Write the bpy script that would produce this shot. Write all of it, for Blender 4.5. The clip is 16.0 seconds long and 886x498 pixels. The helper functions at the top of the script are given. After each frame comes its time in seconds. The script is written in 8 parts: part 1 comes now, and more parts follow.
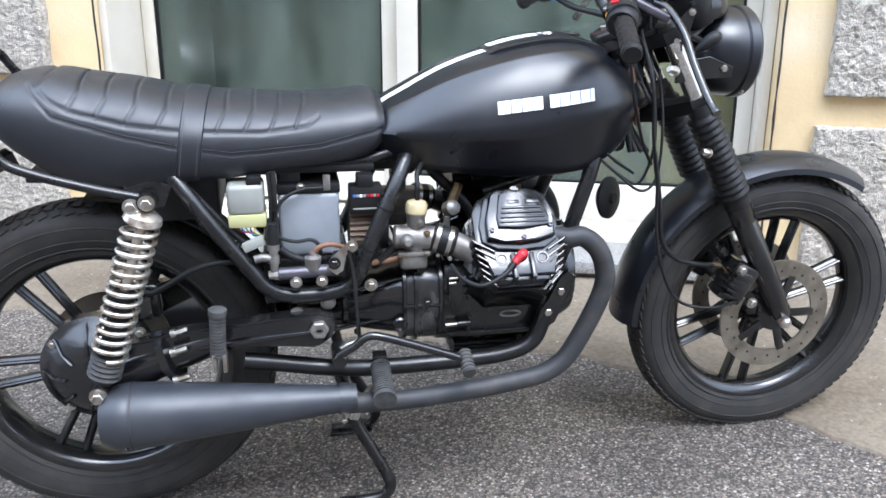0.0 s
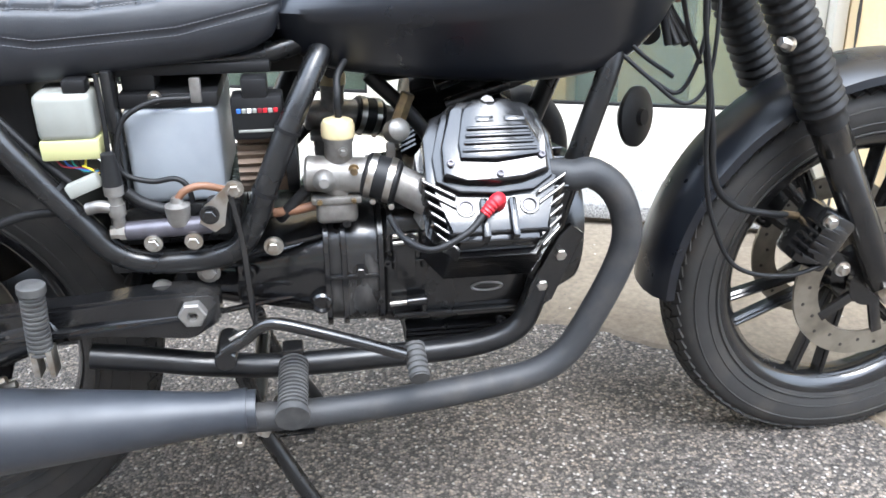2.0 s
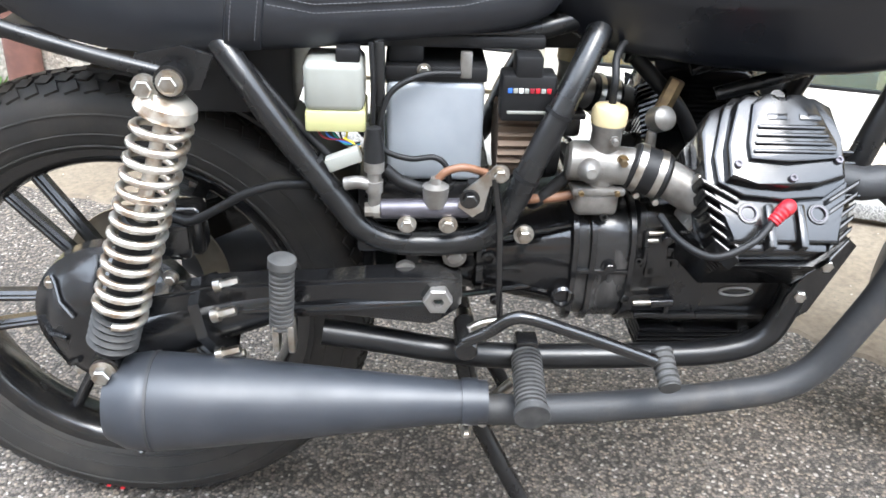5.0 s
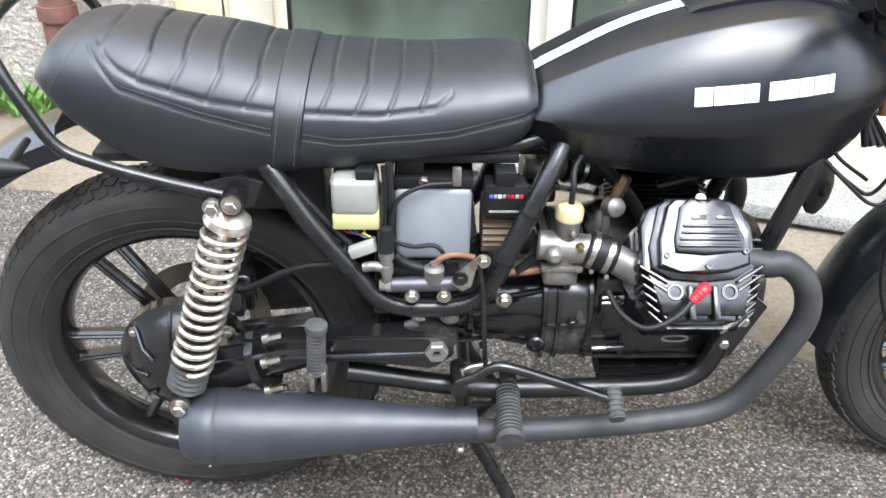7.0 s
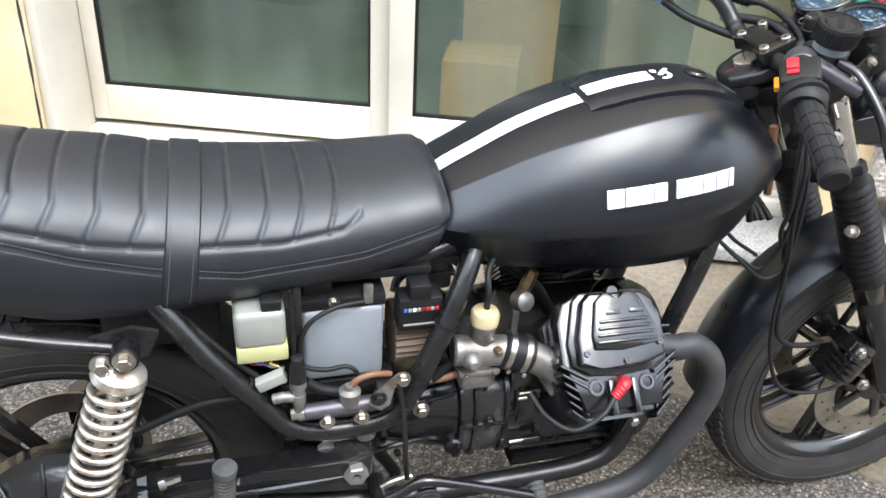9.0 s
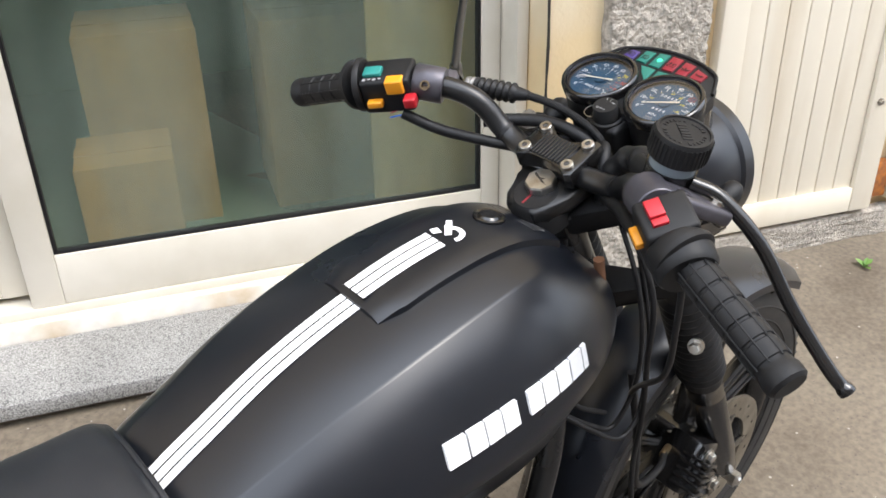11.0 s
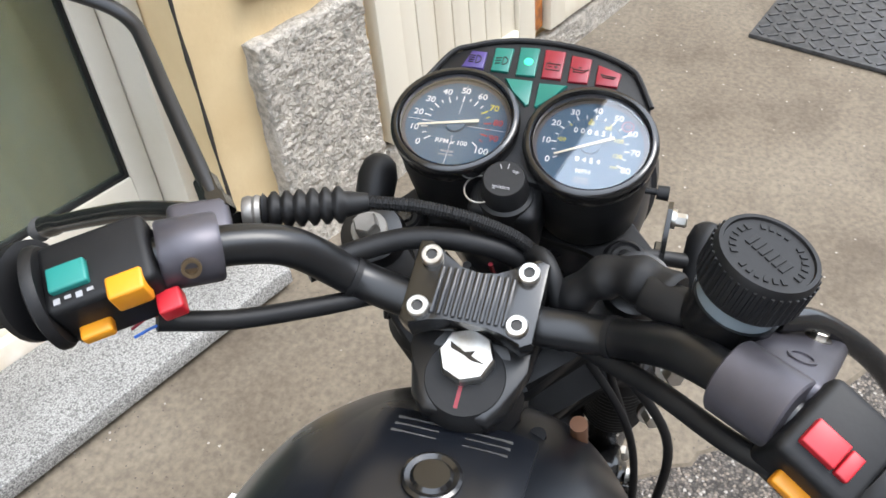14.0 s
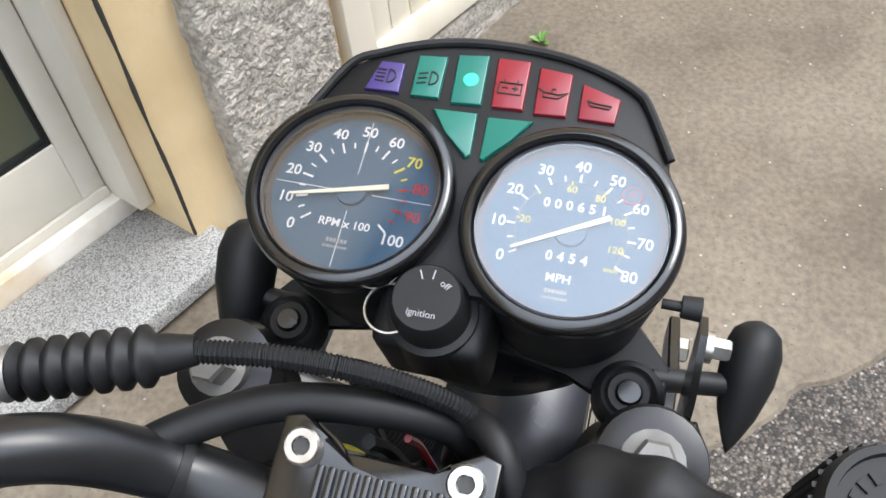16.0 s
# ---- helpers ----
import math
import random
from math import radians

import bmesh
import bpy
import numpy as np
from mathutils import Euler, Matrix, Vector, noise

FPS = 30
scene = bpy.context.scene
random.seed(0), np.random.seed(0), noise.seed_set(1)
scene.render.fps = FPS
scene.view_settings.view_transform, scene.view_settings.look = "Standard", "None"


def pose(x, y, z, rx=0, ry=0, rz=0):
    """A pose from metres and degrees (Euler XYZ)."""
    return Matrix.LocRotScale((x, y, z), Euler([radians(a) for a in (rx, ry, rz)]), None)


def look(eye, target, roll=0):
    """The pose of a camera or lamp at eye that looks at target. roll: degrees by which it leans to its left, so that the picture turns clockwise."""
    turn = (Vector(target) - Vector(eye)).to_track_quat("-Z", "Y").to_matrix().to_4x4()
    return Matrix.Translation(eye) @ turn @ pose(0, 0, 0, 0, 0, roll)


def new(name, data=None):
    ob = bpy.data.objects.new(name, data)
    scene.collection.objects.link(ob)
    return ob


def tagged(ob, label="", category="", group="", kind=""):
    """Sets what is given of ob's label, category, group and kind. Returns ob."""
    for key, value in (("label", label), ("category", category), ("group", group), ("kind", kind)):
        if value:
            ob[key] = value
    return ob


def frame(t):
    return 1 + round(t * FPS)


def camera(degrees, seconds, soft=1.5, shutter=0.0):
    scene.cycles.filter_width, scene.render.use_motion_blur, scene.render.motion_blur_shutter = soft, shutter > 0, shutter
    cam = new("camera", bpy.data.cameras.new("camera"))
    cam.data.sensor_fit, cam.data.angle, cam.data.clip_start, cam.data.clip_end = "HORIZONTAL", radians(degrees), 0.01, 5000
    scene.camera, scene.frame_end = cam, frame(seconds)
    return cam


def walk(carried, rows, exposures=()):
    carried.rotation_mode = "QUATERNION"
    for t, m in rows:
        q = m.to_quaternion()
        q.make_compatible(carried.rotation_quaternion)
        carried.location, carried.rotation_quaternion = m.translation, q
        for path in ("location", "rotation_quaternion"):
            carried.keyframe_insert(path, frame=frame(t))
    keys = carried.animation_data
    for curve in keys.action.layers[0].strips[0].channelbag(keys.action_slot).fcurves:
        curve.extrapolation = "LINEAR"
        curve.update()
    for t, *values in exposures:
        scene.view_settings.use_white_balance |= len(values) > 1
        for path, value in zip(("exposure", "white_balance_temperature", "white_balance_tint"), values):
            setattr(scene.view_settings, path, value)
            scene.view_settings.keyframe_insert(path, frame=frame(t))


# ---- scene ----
# ---- camera ----
cam = camera(54.88, 16.0, soft=1.6)
# rows: seconds, place, turn
ROWS = [
    (0, 0.3201, -1.6271, 0.9987, 73.033, -0.071, -10.601),
    (0.5, 0.3614, -1.4438, 0.9749, 72.045, 0.111, -10.667),
    (1, 0.4238, -1.3064, 0.9349, 70.474, 0.397, -10.661),
    (1.5, 0.4957, -1.1967, 0.8818, 69.748, 0.433, -10.330),
    (2, 0.5357, -1.1349, 0.8486, 68.747, 0.665, -8.409),
    (2.5, 0.5524, -1.0952, 0.8301, 67.614, 0.536, -6.741),
    (3, 0.5332, -1.0747, 0.8130, 66.980, 0.373, -5.435),
    (3.5, 0.4407, -1.0558, 0.8167, 66.798, 0.091, -4.230),
    (4, 0.3488, -1.0349, 0.8099, 66.810, -1.155, -3.599),
    (4.2, 0.3206, -1.0272, 0.8036, 66.842, -1.537, -3.468),
    (6.3, 0.3338, -1.1445, 1.0690, 62.437, -1.028, -0.535),
    (6.5, 0.3335, -1.1763, 1.0909, 62.775, -0.962, -1.024),
    (7, 0.3410, -1.2065, 1.1513, 61.357, -0.854, -1.207),
    (7.5, 0.3326, -1.1728, 1.2048, 61.388, -0.925, -2.178),
    (8, 0.2931, -1.1267, 1.2498, 60.140, -0.634, -6.327),
    (8.5, 0.2595, -1.0986, 1.2612, 59.341, -1.456, -9.722),
    (9, 0.2215, -1.0487, 1.2639, 61.185, -2.472, -14.479),
    (9.5, 0.2499, -0.9206, 1.2561, 62.139, -2.174, -17.946),
    (10, 0.2950, -0.7919, 1.2873, 64.227, -2.061, -22.533),
    (10.2, 0.2924, -0.7428, 1.2842, 64.228, -2.158, -26.940),
    (12.3, 0.4911, -0.3130, 1.3037, 56.423, 4.674, -56.300),
    (12.5, 0.5079, -0.2789, 1.3030, 55.580, 4.391, -58.554),
    (13, 0.5369, -0.1896, 1.3177, 53.881, 4.291, -65.761),
    (13.5, 0.5702, -0.1398, 1.3107, 50.806, 3.921, -71.643),
    (14, 0.6260, -0.1166, 1.3045, 50.018, 4.789, -73.373),
    (14.5, 0.6907, -0.0912, 1.3014, 49.059, 5.200, -74.290),
    (15, 0.7498, -0.0861, 1.2806, 47.378, 5.817, -74.702),
    (15.5, 0.8075, -0.0881, 1.2509, 45.447, 5.865, -74.717),
    (16, 0.8536, -0.0880, 1.2323, 44.306, 5.757, -74.655),
]
walk(cam, [(t, pose(*place)) for t, *place in ROWS],
     exposures=[(0.0, 1.87, 5900, 11), (1.5, 2.33, 6050, 10), (3.0, 2.50, 6350, 9), (4.2, 2.60, 6400, 9), (6.5, 2.17, 6400, 9), (7.0, 2.25, 6400, 9), (7.5, 2.45, 6450, 9), (8.0, 2.09, 6500, 9), (8.5, 2.06, 6500, 9), (10.0, 1.63, 6700, 11), (12.5, 1.38, 6850, 12), (13.5, 1.46, 6600, 10), (14.5, 1.52, 6600, 10), (16.0, 1.41, 6600, 10)])
# ---- overcast daylight ----
world = bpy.data.worlds.new("overcast_sky")
scene.world = world
world.use_nodes = True
wn, wl = world.node_tree.nodes, world.node_tree.links
wn.clear()
sky = wn.new("ShaderNodeTexSky")
sky.sky_type, sky.sun_disc = "NISHITA", False
sky.sun_elevation, sky.sun_rotation = radians(58), radians(150)
cloud = wn.new("ShaderNodeMix")
cloud.data_type = "RGBA"
cloud.inputs["Factor"].default_value = 0.72
cloud.inputs[7].default_value = (8.5, 9.35, 10.6, 1)
bgd = wn.new("ShaderNodeBackground")
bgd.inputs["Strength"].default_value = 0.15
wout = wn.new("ShaderNodeOutputWorld")
# an overcast sky is brighter overhead than at the horizon
way = wn.new("ShaderNodeTexCoord")
split = wn.new("ShaderNodeSeparateXYZ")
lift = wn.new("ShaderNodeMapRange")
lift.inputs["From Min"].default_value, lift.inputs["From Max"].default_value = 0.0, 1.0
lift.inputs["To Min"].default_value, lift.inputs["To Max"].default_value = 0.50, 1.55
wl.new(way.outputs["Generated"], split.inputs[0])
wl.new(split.outputs["Z"], lift.inputs["Value"])
grade = wn.new("ShaderNodeVectorMath")
grade.operation = "SCALE"
wl.new(sky.outputs[0], cloud.inputs[6])
wl.new(cloud.outputs[2], grade.inputs[0])
wl.new(lift.outputs[0], grade.inputs["Scale"])
wl.new(grade.outputs[0], bgd.inputs["Color"])
wl.new(bgd.outputs[0], wout.inputs[0])
sun = new("sun", bpy.data.lights.new("sun", "SUN"))
sun.data.energy, sun.data.angle, sun.data.color = 0.9, radians(25), (1.0, 0.97, 0.93)
sun.matrix_world = look((2.0, -4.0, 7.0), (0.8, 0.2, 0.3))
# ---- materials ----
def material(name, base, rough=0.5, metal=0.0, second=None, scale=30.0, mix=(0.4, 0.65), bump=0.0, bump_scale=200.0,
             rough_var=0.0, third=None, third_scale=4.0, third_mix=(0.5, 0.7), coat=0.0, spec=0.5, stretch=(1, 1, 1), bump_dist=0.001):
    """A surface of two or three tones, broken up by noise at two scales, with fine relief."""
    m = bpy.data.materials.new(name)
    m.use_nodes = True
    nt = m.node_tree
    b = nt.nodes["Principled BSDF"]
    b.inputs["Base Color"].default_value = (*base, 1)
    b.inputs["Roughness"].default_value = rough
    b.inputs["Metallic"].default_value = metal
    b.inputs["Coat Weight"].default_value = coat
    b.inputs["Specular IOR Level"].default_value = spec
    tc = nt.nodes.new("ShaderNodeTexCoord")
    mp = nt.nodes.new("ShaderNodeMapping")
    mp.inputs["Scale"].default_value = stretch
    nt.links.new(tc.outputs["Object"], mp.inputs["Vector"])

    def noise_tex(sc, detail=6.0):
        n = nt.nodes.new("ShaderNodeTexNoise")
        n.inputs["Scale"].default_value, n.inputs["Detail"].default_value = sc, detail
        nt.links.new(mp.outputs[0], n.inputs["Vector"])
        return n.outputs["Fac"]

    def ramp(src, lo, hi):
        r = nt.nodes.new("ShaderNodeMapRange")
        r.inputs["From Min"].default_value, r.inputs["From Max"].default_value = lo, hi
        nt.links.new(src, r.inputs["Value"])
        return r.outputs[0]

    col = None

    def blend(fac, a, colour):
        x = nt.nodes.new("ShaderNodeMix")
        x.data_type = "RGBA"
        nt.links.new(fac, x.inputs["Factor"])
        if a is None:
            x.inputs[6].default_value = (*base, 1)
        else:
            nt.links.new(a, x.inputs[6])
        x.inputs[7].default_value = (*colour, 1)
        return x.outputs[2]

    if second:
        col = blend(ramp(noise_tex(scale), *mix), col, second)
    if third:
        col = blend(ramp(noise_tex(third_scale, 8.0), *third_mix), col, third)
    if col is not None:
        nt.links.new(col, b.inputs["Base Color"])
    if rough_var:
        r = nt.nodes.new("ShaderNodeMapRange")
        r.inputs["To Min"].default_value, r.inputs["To Max"].default_value = max(0.02, rough - rough_var), min(1, rough + rough_var)
        r.inputs["From Min"].default_value, r.inputs["From Max"].default_value = 0.3, 0.7
        nt.links.new(noise_tex(scale * 0.7), r.inputs["Value"])
        nt.links.new(r.outputs[0], b.inputs["Roughness"])
    if bump:
        bp = nt.nodes.new("ShaderNodeBump")
        bp.inputs["Strength"].default_value, bp.inputs["Distance"].default_value = bump, bump_dist
        nt.links.new(noise_tex(bump_scale), bp.inputs["Height"])
        nt.links.new(bp.outputs[0], b.inputs["Normal"])
    return m


def speckled(name, tones, scale, rough, bump, dist, wet=None):
    """Stone chips in a binder: cells of several tones, with relief from the cells' edges."""
    m = bpy.data.materials.new(name)
    m.use_nodes = True
    nt = m.node_tree
    b = nt.nodes["Principled BSDF"]
    tc = nt.nodes.new("ShaderNodeTexCoord")
    v = nt.nodes.new("ShaderNodeTexVoronoi")
    v.inputs["Scale"].default_value = scale
    v.inputs["Randomness"].default_value = 1.0
    nt.links.new(tc.outputs["Object"], v.inputs["Vector"])
    sep = nt.nodes.new("ShaderNodeSeparateColor")
    nt.links.new(v.outputs["Color"], sep.inputs[0])
    cr = nt.nodes.new("ShaderNodeValToRGB")
    cr.color_ramp.interpolation = "CONSTANT"
    els = cr.color_ramp.elements
    while len(els) < len(tones):
        els.new(0.5)
    for e, (at, c) in zip(els, tones):
        e.position, e.color = at, (*c, 1)
    nt.links.new(sep.outputs[0], cr.inputs[0])
    # large, soft wear
    n = nt.nodes.new("ShaderNodeTexNoise")
    n.inputs["Scale"].default_value, n.inputs["Detail"].default_value = 2.2, 7.0
    nt.links.new(tc.outputs["Object"], n.inputs["Vector"])
    mr = nt.nodes.new("ShaderNodeMapRange")
    mr.inputs["From Min"].default_value, mr.inputs["From Max"].default_value = 0.35, 0.65
    mr.inputs["To Min"].default_value, mr.inputs["To Max"].default_value = 0.72, 1.15
    nt.links.new(n.outputs["Fac"], mr.inputs["Value"])
    # dark binder between the chips
    mb = nt.nodes.new("ShaderNodeMapRange")
    mb.inputs["From Min"].default_value, mb.inputs["From Max"].default_value = 0.35, 0.75
    mb.inputs["To Min"].default_value, mb.inputs["To Max"].default_value = 1.0, 0.45
    nt.links.new(v.outputs["Distance"], mb.inputs["Value"])
    mul = nt.nodes.new("ShaderNodeMath")
    mul.operation = "MULTIPLY"
    nt.links.new(mr.outputs[0], mul.inputs[0])
    nt.links.new(mb.outputs[0], mul.inputs[1])
    sc = nt.nodes.new("ShaderNodeVectorMath")
    sc.operation = "SCALE"
    nt.links.new(cr.outputs[0], sc.inputs[0])
    nt.links.new(mul.outputs[0], sc.inputs["Scale"])
    nt.links.new(sc.outputs[0], b.inputs["Base Color"])
    b.inputs["Roughness"].default_value = rough
    bp = nt.nodes.new("ShaderNodeBump")
    bp.invert = True
    bp.inputs["Strength"].default_value, bp.inputs["Distance"].default_value = bump, dist
    nt.links.new(v.outputs["Distance"], bp.inputs["Height"])
    nt.links.new(bp.outputs[0], b.inputs["Normal"])
    return m


def old_concrete():
    """Stained concrete: broad brown stains, fine sand, and sparse pale and dark grit."""
    m = material("stained_concrete", (0.138, 0.110, 0.078), 0.80, second=(0.098, 0.076, 0.052), scale=5.0, mix=(0.42, 0.68), bump=0.6, bump_scale=140.0, third=(0.190, 0.158, 0.117), third_scale=1.7, third_mix=(0.42, 0.68), bump_dist=0.002)
    nt = m.node_tree
    b = nt.nodes["Principled BSDF"]
    tc = nt.nodes.new("ShaderNodeTexCoord")
    src = b.inputs["Base Color"].links[0].from_socket
    for scale, lo, hi, size, colour in ((70.0, 0.965, 0.97, 0.20, (0.33, 0.30, 0.26, 1)), (120.0, 0.86, 0.87, 0.20, (0.085, 0.07, 0.055, 1)), (38.0, 0.975, 0.98, 0.10, (0.40, 0.37, 0.33, 1))):
        v = nt.nodes.new("ShaderNodeTexVoronoi")
        v.inputs["Scale"].default_value = scale
        nt.links.new(tc.outputs["Object"], v.inputs["Vector"])
        sep = nt.nodes.new("ShaderNodeSeparateColor")
        nt.links.new(v.outputs["Color"], sep.inputs[0])
        pick = nt.nodes.new("ShaderNodeMath")
        pick.operation = "GREATER_THAN"
        pick.inputs[1].default_value = lo
        nt.links.new(sep.outputs[0], pick.inputs[0])
        near = nt.nodes.new("ShaderNodeMath")
        near.operation = "LESS_THAN"
        near.inputs[1].default_value = size
        nt.links.new(v.outputs["Distance"], near.inputs[0])
        both = nt.nodes.new("ShaderNodeMath")
        both.operation = "MULTIPLY"
        nt.links.new(pick.outputs[0], both.inputs[0])
        nt.links.new(near.outputs[0], both.inputs[1])
        mx = nt.nodes.new("ShaderNodeMix")
        mx.data_type = "RGBA"
        nt.links.new(both.outputs[0], mx.inputs["Factor"])
        nt.links.new(src, mx.inputs[6])
        mx.inputs[7].default_value = colour
        src = mx.outputs[2]
    # fine sand
    n = nt.nodes.new("ShaderNodeTexNoise")
    n.inputs["Scale"].default_value, n.inputs["Detail"].default_value = 75.0, 8.0
    nt.links.new(tc.outputs["Object"], n.inputs["Vector"])
    mr = nt.nodes.new("ShaderNodeMapRange")
    mr.inputs["From Min"].default_value, mr.inputs["From Max"].default_value, mr.inputs["To Min"].default_value, mr.inputs["To Max"].default_value = 0.3, 0.7, 0.76, 1.22
    nt.links.new(n.outputs["Fac"], mr.inputs["Value"])
    sc = nt.nodes.new("ShaderNodeVectorMath")
    sc.operation = "SCALE"
    nt.links.new(src, sc.inputs[0])
    nt.links.new(mr.outputs[0], sc.inputs["Scale"])
    nt.links.new(sc.outputs[0], b.inputs["Base Color"])
    return m


M_ASPHALT = speckled("worn_asphalt", [(0, (0.050, 0.043, 0.037)), (0.33, (0.104, 0.090, 0.077)), (0.60, (0.155, 0.132, 0.110)), (0.82, (0.225, 0.185, 0.148)), (0.95, (0.35, 0.32, 0.285))], 185.0, 0.78, 0.8, 0.004)
M_GRANITE = speckled("granite", [(0, (0.36, 0.35, 0.33)), (0.45, (0.42, 0.41, 0.385)), (0.78, (0.28, 0.27, 0.255)), (0.92, (0.17, 0.165, 0.16))], 330.0, 0.6, 0.1, 0.001)
M_CONCRETE = old_concrete()
M_MARBLE = material("stained_marble", (0.72, 0.68, 0.60), 0.5, second=(0.50, 0.39, 0.26), scale=7.0, mix=(0.42, 0.68), bump=0.15, bump_scale=60.0, third=(0.60, 0.56, 0.50), third_scale=20.0)
M_PLASTER = material("yellow_plaster", (0.74, 0.57, 0.33), 0.85, second=(0.66, 0.49, 0.27), scale=6.0, bump=0.45, bump_scale=90.0, third=(0.78, 0.66, 0.46), third_scale=3.0, bump_dist=0.003)
M_STUCCO = material("rough_grey_stucco", (0.45, 0.405, 0.345), 0.95, second=(0.27, 0.25, 0.215), scale=90.0, mix=(0.40, 0.62), bump=1.0, bump_scale=170.0, third=(0.55, 0.495, 0.42), third_scale=25.0, bump_dist=0.008)
M_CREAM = material("cream_painted_aluminium", (0.645, 0.60, 0.51), 0.42, second=(0.58, 0.535, 0.44), scale=5.0, bump=0.05, bump_scale=40.0)
M_SHUTTER = material("cream_painted_wood", (0.72, 0.66, 0.54), 0.6, second=(0.62, 0.54, 0.41), scale=8.0, mix=(0.5, 0.75), bump=0.25, bump_scale=50.0, stretch=(1, 1, 0.15))
M_RUST = material("rusty_orange_metal", (0.50, 0.17, 0.03), 0.85, second=(0.25, 0.09, 0.03), scale=40.0, bump=0.5, bump_scale=90.0)
M_RUSTPIPE = material("rusty_brown_iron", (0.10, 0.045, 0.035), 0.75, second=(0.16, 0.07, 0.05), scale=14.0, bump=0.3, bump_scale=60.0)
M_CARD = material("brown_cardboard", (0.60, 0.42, 0.22), 0.9, second=(0.52, 0.36, 0.19), scale=5.0)
M_ROOM = material("dim_room_paint", (0.22, 0.34, 0.31), 0.9, second=(0.17, 0.27, 0.25), scale=3.0)
M_BOARD = material("pale_board", (0.82, 0.70, 0.42), 0.8, second=(0.74, 0.62, 0.37), scale=4.0)
M_GAP = material("dark_joint", (0.03, 0.025, 0.02), 0.9)
M_MAT = material("black_rubber_mat", (0.035, 0.036, 0.038), 0.55, second=(0.06, 0.06, 0.062), scale=50.0, bump=0.3, bump_scale=80.0)
M_LEAF = material("green_leaf", (0.10, 0.22, 0.04), 0.6, second=(0.16, 0.28, 0.06), scale=30.0)
M_FACADE = material("pale_render_wall", (0.30, 0.285, 0.27), 0.9, second=(0.25, 0.24, 0.225), scale=1.5)
M_CARPAINT = material("silver_car_paint", (0.62, 0.64, 0.66), 0.25, metal=0.4, coat=0.8)
# the motorcycle
M_TANK = material("satin_black_paint", (0.0045, 0.0058, 0.0090), 0.31, spec=0.60, rough_var=0.05, scale=14.0, bump=0.02, bump_scale=500.0)
M_BLACK = material("gloss_black_enamel", (0.005, 0.005, 0.0055), 0.19, spec=0.7, second=(0.010, 0.0095, 0.009), scale=25.0, rough_var=0.1, bump=0.04, bump_scale=150.0)
M_CRINKLE = material("black_engine_paint", (0.006, 0.006, 0.0065), 0.20, spec=0.7, second=(0.016, 0.015, 0.014), scale=18.0, mix=(0.5, 0.75), rough_var=0.12, bump=0.12, bump_scale=260.0)
M_GEAR = material("worn_black_casting", (0.006, 0.006, 0.0065), 0.20, spec=0.7, second=(0.035, 0.033, 0.031), scale=9.0, mix=(0.58, 0.74), rough_var=0.12, bump=0.3, bump_scale=160.0)
# pale upright streaks: scuffs, and the casting's reflection painted into the colour
M_WORN_SHEEN = material("scuffed_sheen_black_casting", (0.010, 0.010, 0.0105), 0.30, spec=0.7, second=(0.20, 0.19, 0.18), scale=13.0, mix=(0.47, 0.66), third=(0.02, 0.02, 0.02), third_scale=30.0, rough_var=0.1, bump=0.2, bump_scale=160.0, stretch=(1, 1, 0.4))
M_MATT = material("matt_black_heat_paint", (0.019, 0.022, 0.028), 0.48, spec=0.65, second=(0.026, 0.029, 0.035), scale=20.0, bump=0.08, bump_scale=400.0, rough_var=0.06)
M_PIPE = material("heat_worn_black_pipe", (0.024, 0.025, 0.027), 0.58, second=(0.048, 0.044, 0.041), scale=22.0, mix=(0.5, 0.75), bump=0.25, bump_scale=300.0)
M_FRAME = material("black_frame_paint", (0.006, 0.006, 0.0065), 0.28, second=(0.012, 0.012, 0.012), scale=30.0, rough_var=0.08)
M_SEAT = material("black_vinyl", (0.0085, 0.0100, 0.0135), 0.44, spec=0.62, second=(0.011, 0.0125, 0.016), scale=40.0, bump=0.22, bump_scale=900.0, rough_var=0.05)
M_THREAD = material("grey_thread", (0.075, 0.075, 0.08), 0.8)
M_TYRE = material("tyre_rubber", (0.017, 0.016, 0.015), 0.72, second=(0.034, 0.030, 0.026), scale=16.0, mix=(0.45, 0.7), bump=0.2, bump_scale=300.0)
M_RUBBER = material("black_rubber", (0.0060, 0.0060, 0.0066), 0.52, spec=0.32, second=(0.009, 0.009, 0.0095), scale=40.0, bump=0.1, bump_scale=300.0)
M_GREYRUB = material("dusty_grey_rubber", (0.055, 0.054, 0.052), 0.8, second=(0.028, 0.028, 0.028), scale=40.0, bump=0.3, bump_scale=200.0)
M_CHROME = material("chrome", (0.75, 0.75, 0.74), 0.12, metal=1.0, second=(0.6, 0.58, 0.55), scale=40.0)
M_STEEL = material("zinc_steel", (0.55, 0.54, 0.51), 0.32, metal=1.0, second=(0.38, 0.33, 0.27), scale=60.0, bump=0.1, bump_scale=200.0)
M_SPRING = material("dirty_chrome_spring", (0.72, 0.69, 0.63), 0.30, metal=0.85, second=(0.36, 0.26, 0.18), scale=45.0, mix=(0.44, 0.66), bump=0.1, bump_scale=200.0)
M_ALU = material("dull_cast_aluminium", (0.25, 0.24, 0.225), 0.48, metal=0.7, second=(0.13, 0.118, 0.105), scale=35.0, mix=(0.42, 0.68), bump=0.3, bump_scale=150.0)
M_GREYALU = material("grey_anodised_alloy", (0.088, 0.083, 0.096), 0.40, metal=0.5, second=(0.062, 0.058, 0.067), scale=30.0)
M_BRASS = material("tarnished_brass", (0.30, 0.22, 0.12), 0.45, metal=0.9, second=(0.15, 0.11, 0.07), scale=50.0)
